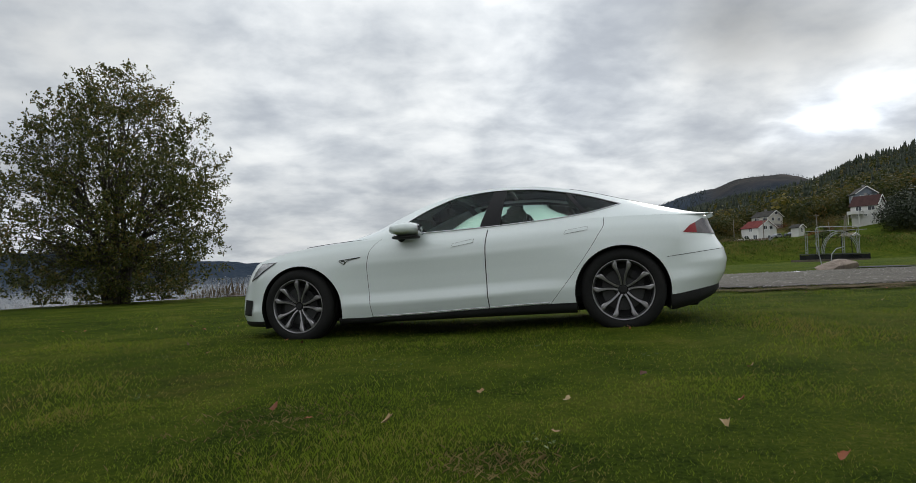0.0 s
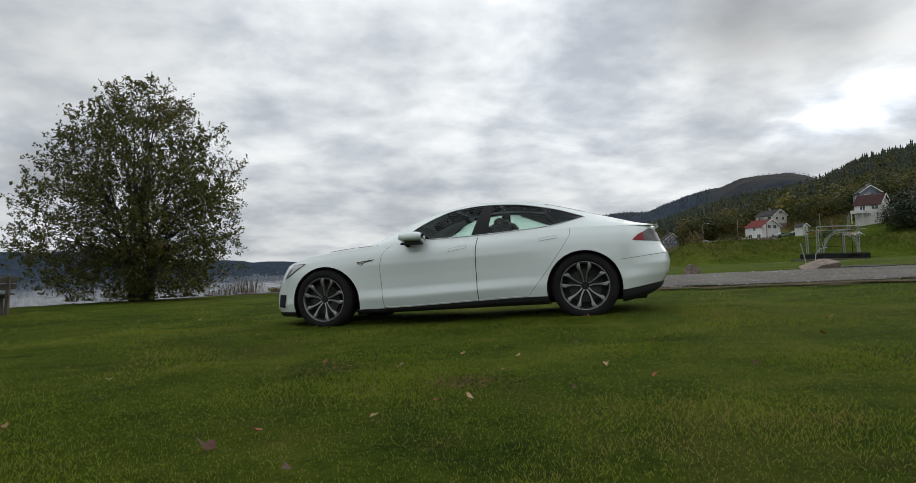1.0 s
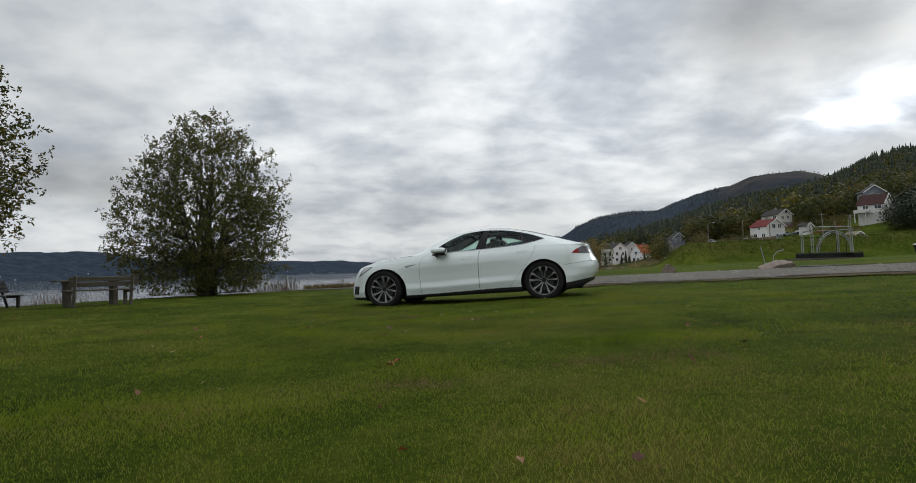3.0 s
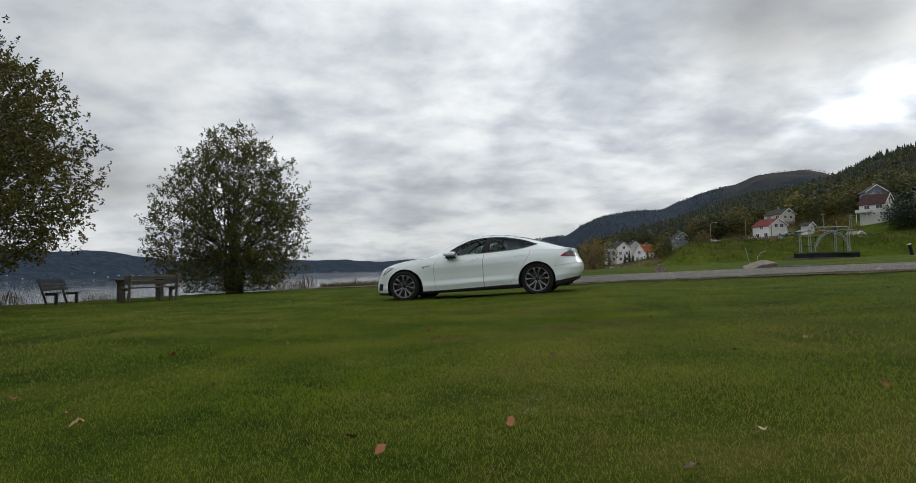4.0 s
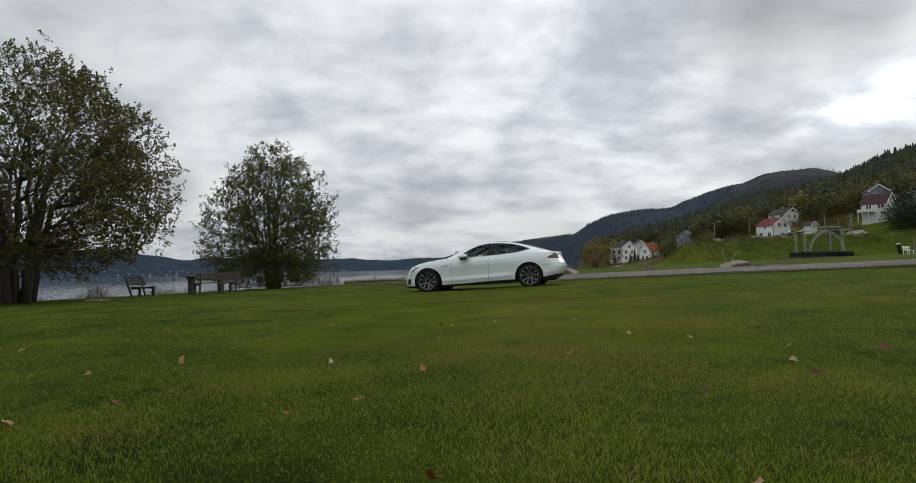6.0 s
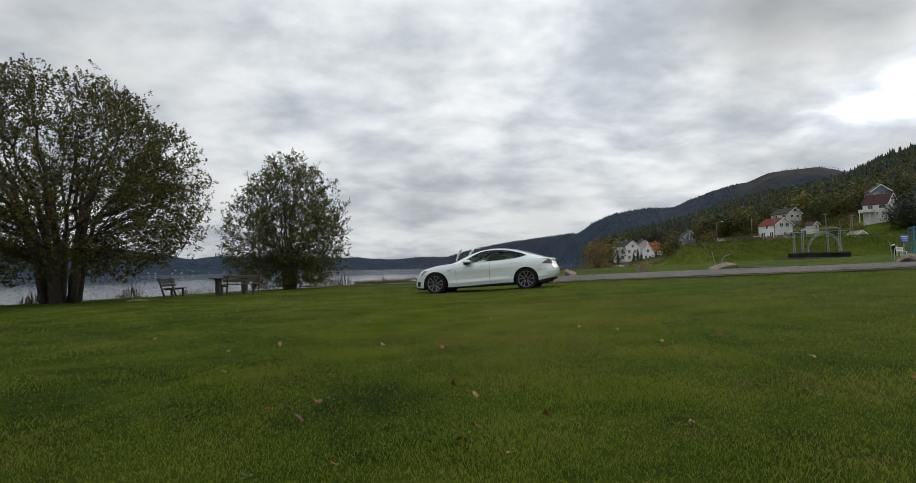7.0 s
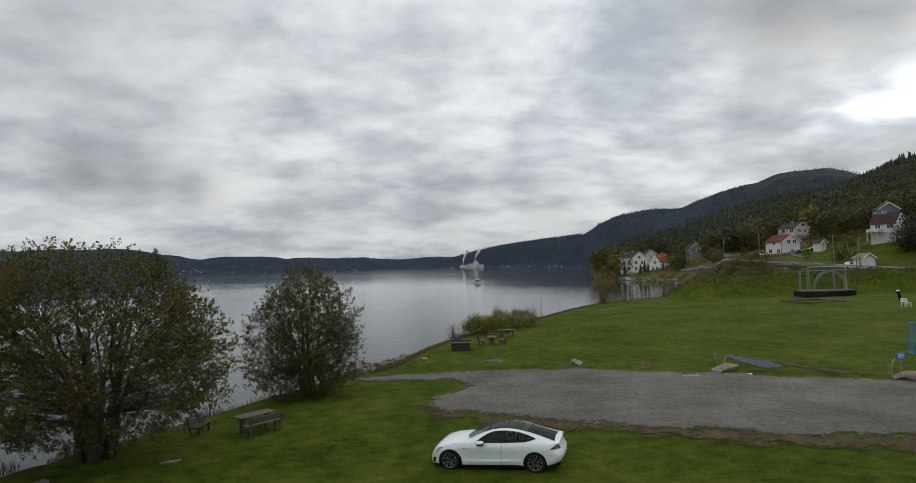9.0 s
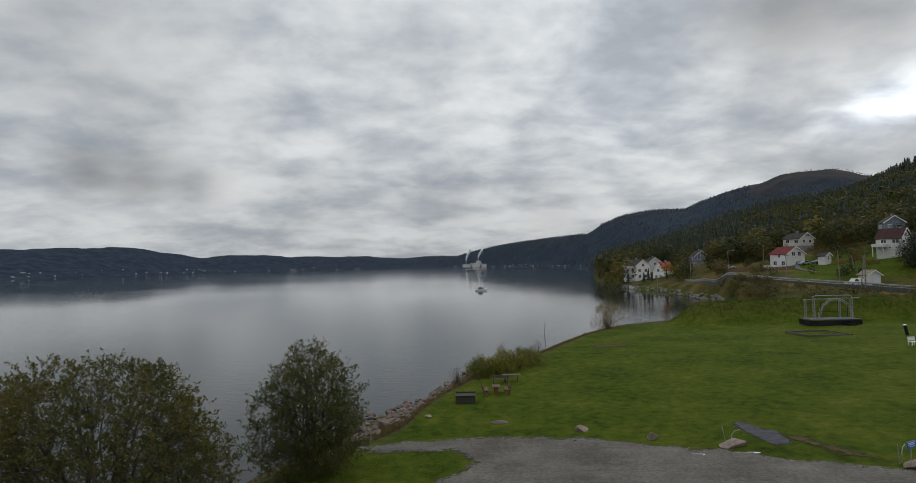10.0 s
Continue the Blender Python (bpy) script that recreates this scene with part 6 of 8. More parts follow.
NET = surf("blue_net_cord", (0.04, 0.16, 0.30), (0.08, 0.24, 0.40), 5.0, 40.0, 0.8, bump=0.0)
BLACK_PLY = surf("black_stage_ply", (0.008, 0.008, 0.009), (0.024, 0.024, 0.025), 1.0, 14.0, 0.9, bump=0.1, spec=0.12)
STAGE_TOP = surf("worn_grey_stage_boards", (0.035, 0.037, 0.04), (0.09, 0.093, 0.096), 0.8, 14.0, 0.9, bump=0.1)


def plank(parent, name, c, s, mat, turn=None, bevel=0.006):
    bm = bmesh.new()
    box(bm, c, s, turn, bevel)
    return part(name, bm, mat, parent)


def back_bench(m, label, mat, long=1.55, back=2, group="", lean=12):
    """Bench on four posts; its sitter looks along +y."""
    b = thing("bench", m, label, "bench", group)
    for i in range(3):
        plank(b, "seat_plank", (0, -0.02 + i * 0.125, 0.44), (long, 0.115, 0.04), mat)
    tilt = Matrix.Rotation(radians(lean), 3, "X")
    slope = math.tan(radians(lean))
    for i in range(back):
        plank(b, "back_plank", (0, -0.145 - 0.145 * slope * (i + 1), 0.60 + 0.145 * i), (long, 0.032, 0.120), mat, tilt)
    for s in (-1, 1):
        x = s * (long / 2 - 0.16)
        bm = bmesh.new()
        top = 0.62 + 0.145 * (back - 1) + 0.08
        rod(bm, (x, -0.105, -0.05), (x, -0.185 - slope * (top - 0.46), top), 0.048, 0.042, 4)
        part("back_post", bm, mat, b)
        plank(b, "front_post", (x, 0.22, 0.19), (0.08, 0.09, 0.46), mat)
        plank(b, "bearer", (x, 0.06, 0.385), (0.07, 0.42, 0.07), mat)
    return b


def picnic_table(m, label, mat, long=1.7, deep=0.72, group=""):
    t = thing("picnic_table", m, label, "table", group)
    n = 5
    for i in range(n):
        plank(t, "top_plank", (0, (i - (n - 1) / 2) * deep / n, 0.71), (long, deep / n - 0.012, 0.042), mat)
    for s in (-1, 1):
        x = s * (long / 2 - 0.28)
        plank(t, "bearer", (x, 0, 0.655), (0.09, deep * 0.9, 0.065), mat)
        plank(t, "leg", (x, 0, 0.30), (0.13, 0.30, 0.68), mat)
    return t


back_bench(pose(-10.32, 11.75, h1(-10.3, 11.75), 0, 0, 55), "weathered grey wooden bench with a plank back, beside a table", WOOD_GREY, 1.75, 2)
picnic_table(pose(-10.95, 12.25, h1(-10.95, 12.25), 0, 0, 55), "weathered grey wooden picnic table near the water", WOOD_GREY, 1.75)
back_bench(pose(-13.30, 11.85, h1(-13.30, 11.85), 0, 0, -88) @ Matrix.Diagonal((0.9, 0.9, 0.8, 1)), "dark weathered wooden bench with a slatted back under the trees", WOOD_DARK, 1.35, 3, lean=24)
back_bench(pose(-13.35, 1.75, h1(-13.3, 1.75), 0, 0, 41), "pinkish-grey wooden bench with a two-plank back", WOOD_GREY, 2.1, 2)
picnic_table(pose(-13.85, 2.35, h1(-13.85, 2.35), 0, 0, 41), "pinkish-grey wooden picnic table on the lawn", WOOD_GREY, 2.1)
back_bench(pose(-14.4, 2.95, h1(-14.4, 2.95), 0, 0, 221), "pinkish-grey wooden bench with a two-plank back", WOOD_GREY, 2.1, 2)

picnic_table(pose(-0.95, 40.0, h1(-0.95, 40.0), 0, 0, 96), "red-brown wooden picnic table between two benches", WOOD_RED, 1.5)
back_bench(pose(-1.95, 39.9, h1(-1.95, 39.9), 0, 0, -84), "red-brown wooden bench with a plank back", WOOD_RED, 1.5, 2, "red benches")
back_bench(pose(0.05, 40.1, h1(0.05, 40.1), 0, 0, 96), "red-brown wooden bench with a plank back", WOOD_RED, 1.5, 2, "red benches")
picnic_table(pose(0.45, 45.3, h1(0.45, 45.3), 0, 0, 5), "weathered pale grey picnic table near the shrubs", WOOD_GREY, 1.8)
back_bench(pose(-0.6, 44.7, h1(-0.6, 44.7), 0, 0, 5), "weathered pale grey bench with a plank back", WOOD_GREY, 1.7, 2)
chest = thing("barbecue_table", pose(-3.5, 36.6, h1(-3.5, 36.6), 0, 0, 4), "low dark wooden barbecue table with boarded sides", "table")
for i in range(5):
    plank(chest, "top_plank", (0, -0.36 + i * 0.18, 0.66), (1.75, 0.17, 0.045), WOOD_DARK)
for i in range(4):
    plank(chest, "side_board", (0, -0.36, 0.10 + i * 0.15), (1.6, 0.04, 0.14), WOOD_DARK)
    for s in (-1, 1):
        plank(chest, "end_board", (s * 0.79, 0, 0.10 + i * 0.15), (0.04, 0.70, 0.14), WOOD_DARK)
plank(chest, "rail", (0.05, 0.75, 0.72), (1.7, 0.04, 0.12), WOOD_DARK)
for s in (-1, 1):
    plank(chest, "rail_post", (s * 0.7, 0.75, 0.33), (0.08, 0.08, 0.72), WOOD_DARK)
    plank(chest, "rail_tie", (s * 0.7, 0.55, 0.60), (0.05, 0.45, 0.05), WOOD_DARK)


# ---------------------------------------------------------------- open-air stage
def truss(parent, name, a, b, w=0.28, n=8, r=0.022):
    """A square lattice girder from a to b."""
    a, b = Vector(a), Vector(b)
    d = (b - a).normalized()
    s = d.orthogonal().normalized()
    q = d.cross(s)
    bm = bmesh.new()
    cs = [s * w / 2 + q * w / 2, -s * w / 2 + q * w / 2, -s * w / 2 - q * w / 2, s * w / 2 - q * w / 2]
    for c in cs:
        rod(bm, a + c, b + c, r, r, 6)
    for k in range(n):
        p0, p1 = a.lerp(b, k / n), a.lerp(b, (k + 1) / n)
        for i in range(4):
            rod(bm, p0 + cs[i], p1 + cs[(i + 1) % 4], r * 0.55, r * 0.55, 4)
    return part(name, bm, GALV, parent, "silver lattice girder")


stage = thing("stage", pose(47.5, 82.8, h1(50, 84), 0, 0, 4.0), "open-air stage with a dark platform and silver lattice frame", "stage")
SW, SD, SH = 7.9, 3.4, 0.95
plank(stage, "deck", (SW / 2, SD / 2, SH), (SW, SD, 0.09), STAGE_TOP, None, 0.01)
for i in range(6):
    plank(stage, "skirt_panel", ((i + 0.5) * SW / 6, 0.06, SH / 2 - 0.05), (SW / 6 - 0.03, 0.03, SH - 0.14), BLACK_PLY)
for x in (0.1, SW / 2, SW - 0.1):
    for y in (0.1, SD - 0.1):
        plank(stage, "leg", (x, y, SH / 2 - 0.05), (0.12, 0.12, SH), BLACK_PLY)
for s in (0, 1):
    for i in range(3):
        plank(stage, "skirt_panel", (s * SW, (i + 0.5) * SD / 3, SH / 2 - 0.05), (0.03, SD / 3 - 0.03, SH - 0.14), BLACK_PLY)
for i in range(4):
    plank(stage, "step", (5.6, -0.15 - i * 0.28, SH - 0.2 - i * 0.2), (1.5, 0.28, 0.05), BLACK_PLY)
for x in (5.0, 6.2):
    plank(stage, "stringer", (x, -0.55, 0.42), (0.05, 1.25, 0.14), BLACK_PLY, Matrix.Rotation(radians(36), 3, "X"))
TX0, TX1, TZ = 0.65, 6.5, SH + 3.75
for x in (TX0, TX1):
    truss(stage, "tower", (x, 0.35, SH + 0.02), (x, 0.35, TZ - 0.35))
bm = bmesh.new()
tube(bm, [(TX0 - 0.15, 0.35, TZ - 0.45), (TX0 - 0.05, 0.35, TZ - 0.12), (TX0 + 0.3, 0.35, TZ), (TX1 - 0.3, 0.35, TZ), (TX1 + 0.05, 0.35, TZ - 0.12), (TX1 + 0.15, 0.35, TZ - 0.45)], 0.06, 6)
part("top_rail", bm, GALV, stage)
bm = bmesh.new()
rod(bm, (TX0 - 1.5, 0.5, TZ - 0.62), (TX1 + 1.4, 0.5, TZ - 0.42), 0.05, 0.05, 6)
part("cross_bar", bm, GALV, stage)
for x in (TX0 + 0.2, TX1 - 0.2):
    truss(stage, "tower", (x, SD - 0.4, SH + 0.02), (x, SD - 0.4, TZ - 0.7), 0.25)
    bm = bmesh.new()
    rod(bm, (x, 0.35, TZ - 0.4), (x, SD - 0.4, TZ - 0.7), 0.05, 0.05, 6)
    part("side_rail", bm, BLACK_PLY, stage)
bm = bmesh.new()
for r, y in ((2.75, 2.6), (2.5, 2.6), (2.75, 2.9), (2.5, 2.9)):
    tube(bm, [(5.0 + r * math.cos(a), y - 0.9, SH + 0.05 + 1.15 * r * math.sin(a)) for a in np.linspace(math.pi, 0, 25)], 0.026, 5)
for k in range(24):
    a0, a1 = math.pi * k / 24, math.pi * (k + 1) / 24
    rod(bm, (5.0 + 2.75 * math.cos(a0), 1.7, SH + 0.05 + 1.15 * 2.75 * math.sin(a0)), (5.0 + 2.5 * math.cos(a1), 1.7, SH + 0.05 + 1.15 * 2.5 * math.sin(a1)), 0.022, 0.022, 4)
part("arch", bm, GALV, stage, "silver lattice arch")
for x in (3.4, 6.2, 7.7):
    bm = bmesh.new()
    rod(bm, (x, SD - 0.2, SH), (x, SD - 0.2, SH + 2.6), 0.05, 0.05, 6)
    part("back_post", bm, BLACK_PLY, stage)
for z in (1.0, 2.4):
    bm = bmesh.new()
    rod(bm, (0.3, SD - 0.2, SH + z), (SW - 0.2, SD - 0.2, SH + z), 0.03, 0.03, 6)
    part("back_rail", bm, BLACK_PLY, stage)

box_ob = thing("sandpit", pose(43.8, 73.6, h1(43.8, 73.6), 0, 0, 8), "low wooden frame of a shallow sandpit", "sandpit")
for s in (-1, 1):
    plank(box_ob, "frame_board", (0, s * 2.6, 0.10), (6.2, 0.14, 0.26), WOOD_GREY)
    plank(box_ob, "frame_board", (s * 3.1, 0, 0.10), (0.14, 5.2, 0.26), WOOD_GREY)
bm = bmesh.new()
box(bm, (0, 0, 0.0), (6.0, 5.1, 0.2))
part("sand", bm, MUD, box_ob, "damp brown sand")

goal = thing("goal", pose(26.4, 26.6, h1(26.6, 26.6), 0, 0, -14), "blue steel goal frame with a blue net", "goal")
for x in (0.0, 3.0):
    for nm, a, b in (("post", (x, 0, 0), (x, 0, 2.05)), ("roof_bar", (x, 0, 2.05), (x, 0.8, 2.0)), ("back_post", (x, 0.8, 2.0), (x, 1.1, 0.04)), ("ground_bar", (x, 0, 0.04), (x, 1.1, 0.04))):
        bm = bmesh.new()
        rod(bm, a, b, 0.045 if nm == "post" else 0.028, None, 8)
        part(nm, bm, BLUE_PAINT, goal)
for nm, a, b in (("crossbar", (0, 0, 2.05), (3, 0, 2.05)), ("back_bar", (0, 1.1, 0.04), (3, 1.1, 0.04))):
    bm = bmesh.new()
    rod(bm, a, b, 0.045, None, 8)
    part(nm, bm, BLUE_PAINT, goal)
bm = bmesh.new()
for i in range(19):
    x = i * 3.0 / 18
    tube(bm, [(x, 0.02, 2.03), (x, 0.8, 1.98), (x, 1.09, 0.05)], 0.006, 3)
for k in range(14):
    t = k / 13
    rod(bm, (0, 0.8 + 0.29 * t, 1.98 - 1.93 * t), (3, 0.8 + 0.29 * t, 1.98 - 1.93 * t), 0.006, None, 3)
    for x in (0.0, 3.0):
        rod(bm, (x, 0, 2.0 - 1.95 * t), (x, 0.8 + 0.29 * t, 1.98 - 1.93 * t), 0.006, None, 3)
part("net", bm, NET, goal, "blue knotted net")

sign = thing("sign", pose(20.85, 19.15, h1(20.85, 19.15), 0, 0, 34), "small blue information sign with white lines of writing on a post", "sign")
plank(sign, "board", (0, 0, 1.22), (0.86, 0.03, 0.36), SIGN_BLUE)
bm = bmesh.new()
rod(bm, (0, 0.03, -0.1), (0, 0.03, 1.3), 0.025, None, 8)
part("post", bm, GALV, sign)
for z, a, b in ((1.31, -0.34, 0.36), (1.23, -0.36, 0.30), (1.13, -0.2, -0.06), (1.13, 0.0, 0.13), (1.13, 0.18, 0.30)):
    plank(sign, "writing", ((a + b) / 2, -0.018, z), (b - a, 0.006, 0.035), WHITE_PAINT, None, 0.001)

seat = thing("garden_seat", pose(47.9, 60.4, h1(47.9, 60.4), 0, 0, 20), "small white slatted garden seat on the lawn", "bench")
for i in range(4):
    plank(seat, "slat", (0, -0.2 + i * 0.13, 0.45), (1.1, 0.1, 0.04), WHITE_PAINT)
for i in range(3):
    plank(seat, "back_slat", (0, 0.28 + i * 0.02, 0.62 + i * 0.16), (1.1, 0.035, 0.11), WHITE_PAINT)
for s in (-1, 1):
    plank(seat, "leg", (s * 0.45, -0.18, 0.2), (0.07, 0.07, 0.46), WHITE_PAINT)
    plank(seat, "leg", (s * 0.45, 0.27, 0.46), (0.07, 0.07, 1.0), WHITE_PAINT)
post = thing("leaning_post", pose(53.0, 69.4, h1(53, 69.4), 0, -12, 0), "dark leaning tube with a pale cap on the lawn", "post")
bm = bmesh.new()
rod(bm, (0, 0, -0.1), (0, 0, 1.35), 0.20, 0.20, 12)
part("tube", bm, BLACK_PLY, post)
bm = bmesh.new()
rod(bm, (0, 0, 1.35), (0, 0, 1.43), 0.22, 0.21, 12)
part("cap", bm, WHITE_PAINT, post)
for x, y, turn in ((13.2, 23.4, 0), (20.9, 19.5, 40)):
    bars = thing("bent_rods", pose(x, y, h1(x, y) + 0.3, 0, 0, turn), "two thin bent steel rods standing behind a boulder", "rods")
    for pts in ([(0.05, 0.4, -0.4), (-0.08, 0.4, 0.25), (-0.2, 0.4, 0.75)], [(0.3, 0.4, -0.4), (0.38, 0.4, 0.3), (0.55, 0.4, 0.5), (0.85, 0.4, 0.58)]):
        bm = bmesh.new()
        tube(bm, pts, 0.02, 5)
        part("rod", bm, GALV, bars)

# ---------------------------------------------------------------- houses, road and woods beyond
CLAD_WHITE = surf("white_weatherboard", (0.48, 0.475, 0.45), (0.63, 0.625, 0.60), 0.5, 6.0, 0.7, bump=0.1)
CLAD_BRIGHT = surf("fresh_white_weatherboard", (0.70, 0.70, 0.69), (0.82, 0.82, 0.81), 0.5, 6.0, 0.7, bump=0.1)
CLAD_GREY = surf("grey_weatherboard", (0.30, 0.31, 0.31), (0.44, 0.45, 0.45), 0.5, 6.0, 0.75, bump=0.1)
CLAD_BLUE = surf("blue_grey_weatherboard", (0.10, 0.12, 0.15), (0.18, 0.21, 0.25), 0.5, 6.0, 0.75, bump=0.1)
ROOF_RED = surf("red_roof_tiles", (0.11, 0.026, 0.025), (0.18, 0.050, 0.045), 0.8, 7.0, 0.95, bump=0.4, dist=0.05, spec=0.12)
ROOF_ORANGE = surf("orange_roof_tiles", (0.28, 0.07, 0.04), (0.42, 0.12, 0.07), 0.8, 7.0, 0.95, bump=0.4, dist=0.05, spec=0.12)
ROOF_BROWN = surf("dark_red_brown_roof_tiles", (0.036, 0.020, 0.019), (0.080, 0.043, 0.040), 0.8, 7.0, 0.95, bump=0.4, dist=0.05, spec=0.12)
ROOF_GREY = surf("dark_grey_roof_tiles", (0.028, 0.027, 0.026), (0.070, 0.066, 0.060), 0.8, 7.0, 0.95, bump=0.4, dist=0.05, spec=0.12)
CLAD_CREAM = surf("cream_weatherboard", (0.46, 0.44, 0.38), (0.60, 0.58, 0.51), 0.5, 6.0, 0.75, bump=0.1)
ROOF_TAN = surf("tan_roofing_felt", (0.16, 0.135, 0.10), (0.28, 0.24, 0.18), 0.8, 7.0, 0.95, bump=0.3, dist=0.03, spec=0.1)
PANE = surf("dark_window_pane", (0.02, 0.024, 0.03), (0.05, 0.058, 0.065), 0.6, 4.0, 0.08, bump=0.0)
STONE_BASE = surf("grey_foundation_wall", (0.16, 0.155, 0.15), (0.30, 0.29, 0.28), 0.8, 8.0, 0.9, bump=0.3)


def house(m, label, wide, deep, wall_h, rise, clad, roof, wins, base=0.8, chimney=True, trim=None, group="", name="house"):
    """A gabled house: gable on the -y side, ridge along y. wins: (side, along, up, width, height), sides f (gable), l (-x), r (+x)."""
    h = thing(name, m, label, "house", group)
    trim = trim or WHITE_PAINT
    bm = bmesh.new()
    box(bm, (0, 0, base / 2 - 2.0), (wide - 0.1, deep - 0.1, base + 4.0))
    part("foundation", bm, clad if clad in (CLAD_WHITE, CLAD_BRIGHT) else STONE_BASE, h)
    bm = bmesh.new()
    w, d, z0, z1, z2 = wide / 2, deep / 2, base, base + wall_h, base + wall_h + rise
    ring = [(-w, z0), (w, z0), (w, z1), (0, z2), (-w, z1)]
    a, b = [bm.verts.new((x, -d, z)) for x, z in ring], [bm.verts.new((x, d, z)) for x, z in ring]
    bm.faces.new(a[::-1])
    bm.faces.new(b)
    for i in range(5):
        j = (i + 1) % 5
        bm.faces.new((a[i], a[j], b[j], b[i]))
    bmesh.ops.recalc_face_normals(bm, faces=bm.faces[:])
    part("wall", bm, clad, h)
    pitch = math.atan2(rise, w)
    for s in (-1, 1):
        over = 0.45
        ln = math.hypot(w, rise) + over
        bm = bmesh.new()
        box(bm, (0, 0, 0), (ln, deep + 0.9, 0.16))
        bmesh.ops.transform(bm, matrix=pose(s * (w + over * math.cos(pitch)) / 2, 0, z2 + 0.10 - ln / 2 * math.sin(pitch), 0, s * math.degrees(pitch), 0), verts=bm.verts[:])
        part("roof", bm, roof, h)
        bm = bmesh.new()
        box(bm, (0, 0, 0), (ln, 0.06, 0.26))
        bmesh.ops.transform(bm, matrix=pose(s * (w + over * math.cos(pitch)) / 2, -d - 0.47, z2 + 0.06 - ln / 2 * math.sin(pitch), 0, s * math.degrees(pitch), 0), verts=bm.verts[:])
        part("barge_board", bm, trim, h)
    for side, t, up, ww, hh in wins:
        turn = {"f": 0, "l": -90, "r": 90}[side]
        c = {"f": (t, -d - 0.03, base + up), "l": (-w - 0.03, t, base + up), "r": (w + 0.03, t, base + up)}[side]
        e = new("window")
        e.parent = h
        e.matrix_local = pose(*c, 0, 0, turn)
        bm = bmesh.new()
        for x, z, sx, sz in ((0, hh / 2, ww + 0.2, 0.12), (0, -hh / 2, ww + 0.2, 0.12), (-ww / 2, 0, 0.12, hh), (ww / 2, 0, 0.12, hh), (0, 0, 0.07, hh)):
            box(bm, (x, -0.03, z), (sx, 0.09, sz))
        part("frame", bm, trim, e)
        bm = bmesh.new()
        box(bm, (0, 0.0, 0), (ww, 0.05, hh))
        part("pane", bm, PANE, e)
    if chimney:
        bm = bmesh.new()
        box(bm, (0.5, d * 0.2, z2 + 0.2), (0.7, 0.7, 1.5))
        part("chimney", bm, STONE_BASE, h)
    return h


PLOTS = []


def put_house(x, y, turn, z, *a, **k):
    PLOTS.append((x, y))
    return house(pose(x, y, z, 0, 0, turn), *a, **k)


h = put_house(101.0, 206.6, 20.4, 8.1, "white two-storey wooden house with a red tiled roof", 8.0, 7.4, 4.9, 2.5, CLAD_WHITE, ROOF_RED,
              [("f", -1.2, 1.5, 0.1, 0.1), ("f", 0.9, 1.5, 2.0, 1.5), ("f", -1.0, 4.9, 1.5, 1.4), ("f", 1.5, 4.9, 1.5, 1.4), ("l", -2.2, 1.6, 1.6, 1.6), ("l", 1.4, 1.6, 1.6, 1.6), ("l", -0.4, 4.2, 1.2, 1.1)])
bm = bmesh.new()
box(bm, (-7.4, -1.5, 1.0), (6.0, 4.0, 1.6))
part("terrace", bm, CLAD_WHITE, h, "white terrace wall")
put_house(121.2, 240.5, 24, 16.6, "cream wooden house with a dark mossy roof", 7.8, 8.0, 2.9, 2.3, CLAD_CREAM, ROOF_GREY,
          [("f", -1.6, 1.8, 1.4, 1.3), ("f", 1.6, 1.8, 1.4, 1.3), ("f", 0.4, 4.2, 1.5, 1.2), ("l", -2.4, 1.8, 1.7, 1.5), ("l", 1.6, 1.8, 1.7, 1.5)])
h = put_house(118.0, 175.6, 36, 13.7, "large white house with a steep dark red-brown roof", 6.8, 6.6, 3.2, 3.0, CLAD_WHITE, ROOF_BROWN,
              [("l", -2.0, 2.3, 1.8, 1.2), ("l", 1.2, 2.3, 1.5, 1.2), ("l", -2.4, 0.4, 0.8, 0.6), ("l", -0.5, 0.4, 0.8, 0.6), ("l", 1.4, 0.4, 0.8, 0.6), ("f", -1.4, 2.1, 1.3, 1.2), ("f", 1.3, 2.1, 1.3, 1.2), ("f", 0, 4.4, 1.1, 1.1)])
bm = bmesh.new()
box(bm, (-4.9, 1.6, 1.9), (3.2, 3.2, 0.9))
for y in (0.2, 3.0):
    box(bm, (-6.3, y, 0.0), (0.18, 0.18, 3.0))
part("balcony", bm, CLAD_WHITE, h, "white timber balcony")
put_house(130.3, 196.0, -14, 20.2, "blue-grey wooden house with a dark roof", 6.0, 6.0, 2.6, 2.2, CLAD_BLUE, ROOF_GREY,
          [("f", -1.3, 1.4, 1.1, 1.1), ("f", 1.2, 1.4, 1.1, 1.1), ("l", 0, 1.4, 1.5, 1.1)])
put_house(97.2, 152.6, 4, 5.3, "white garage with a low tan roof", 3.4, 3.8, 1.9, 1.2, CLAD_WHITE, ROOF_TAN, [("l", 0.0, 1.1, 0.8, 0.7)], 0.2, False, name="garage")
put_house(106.5, 192.5, 24, 10.9, "small white shed with a dark roof", 2.7, 2.8, 1.8, 0.9, CLAD_WHITE, ROOF_GREY, [("f", 0, 0.95, 0.8, 1.5)], 0.2, False, name="shed")
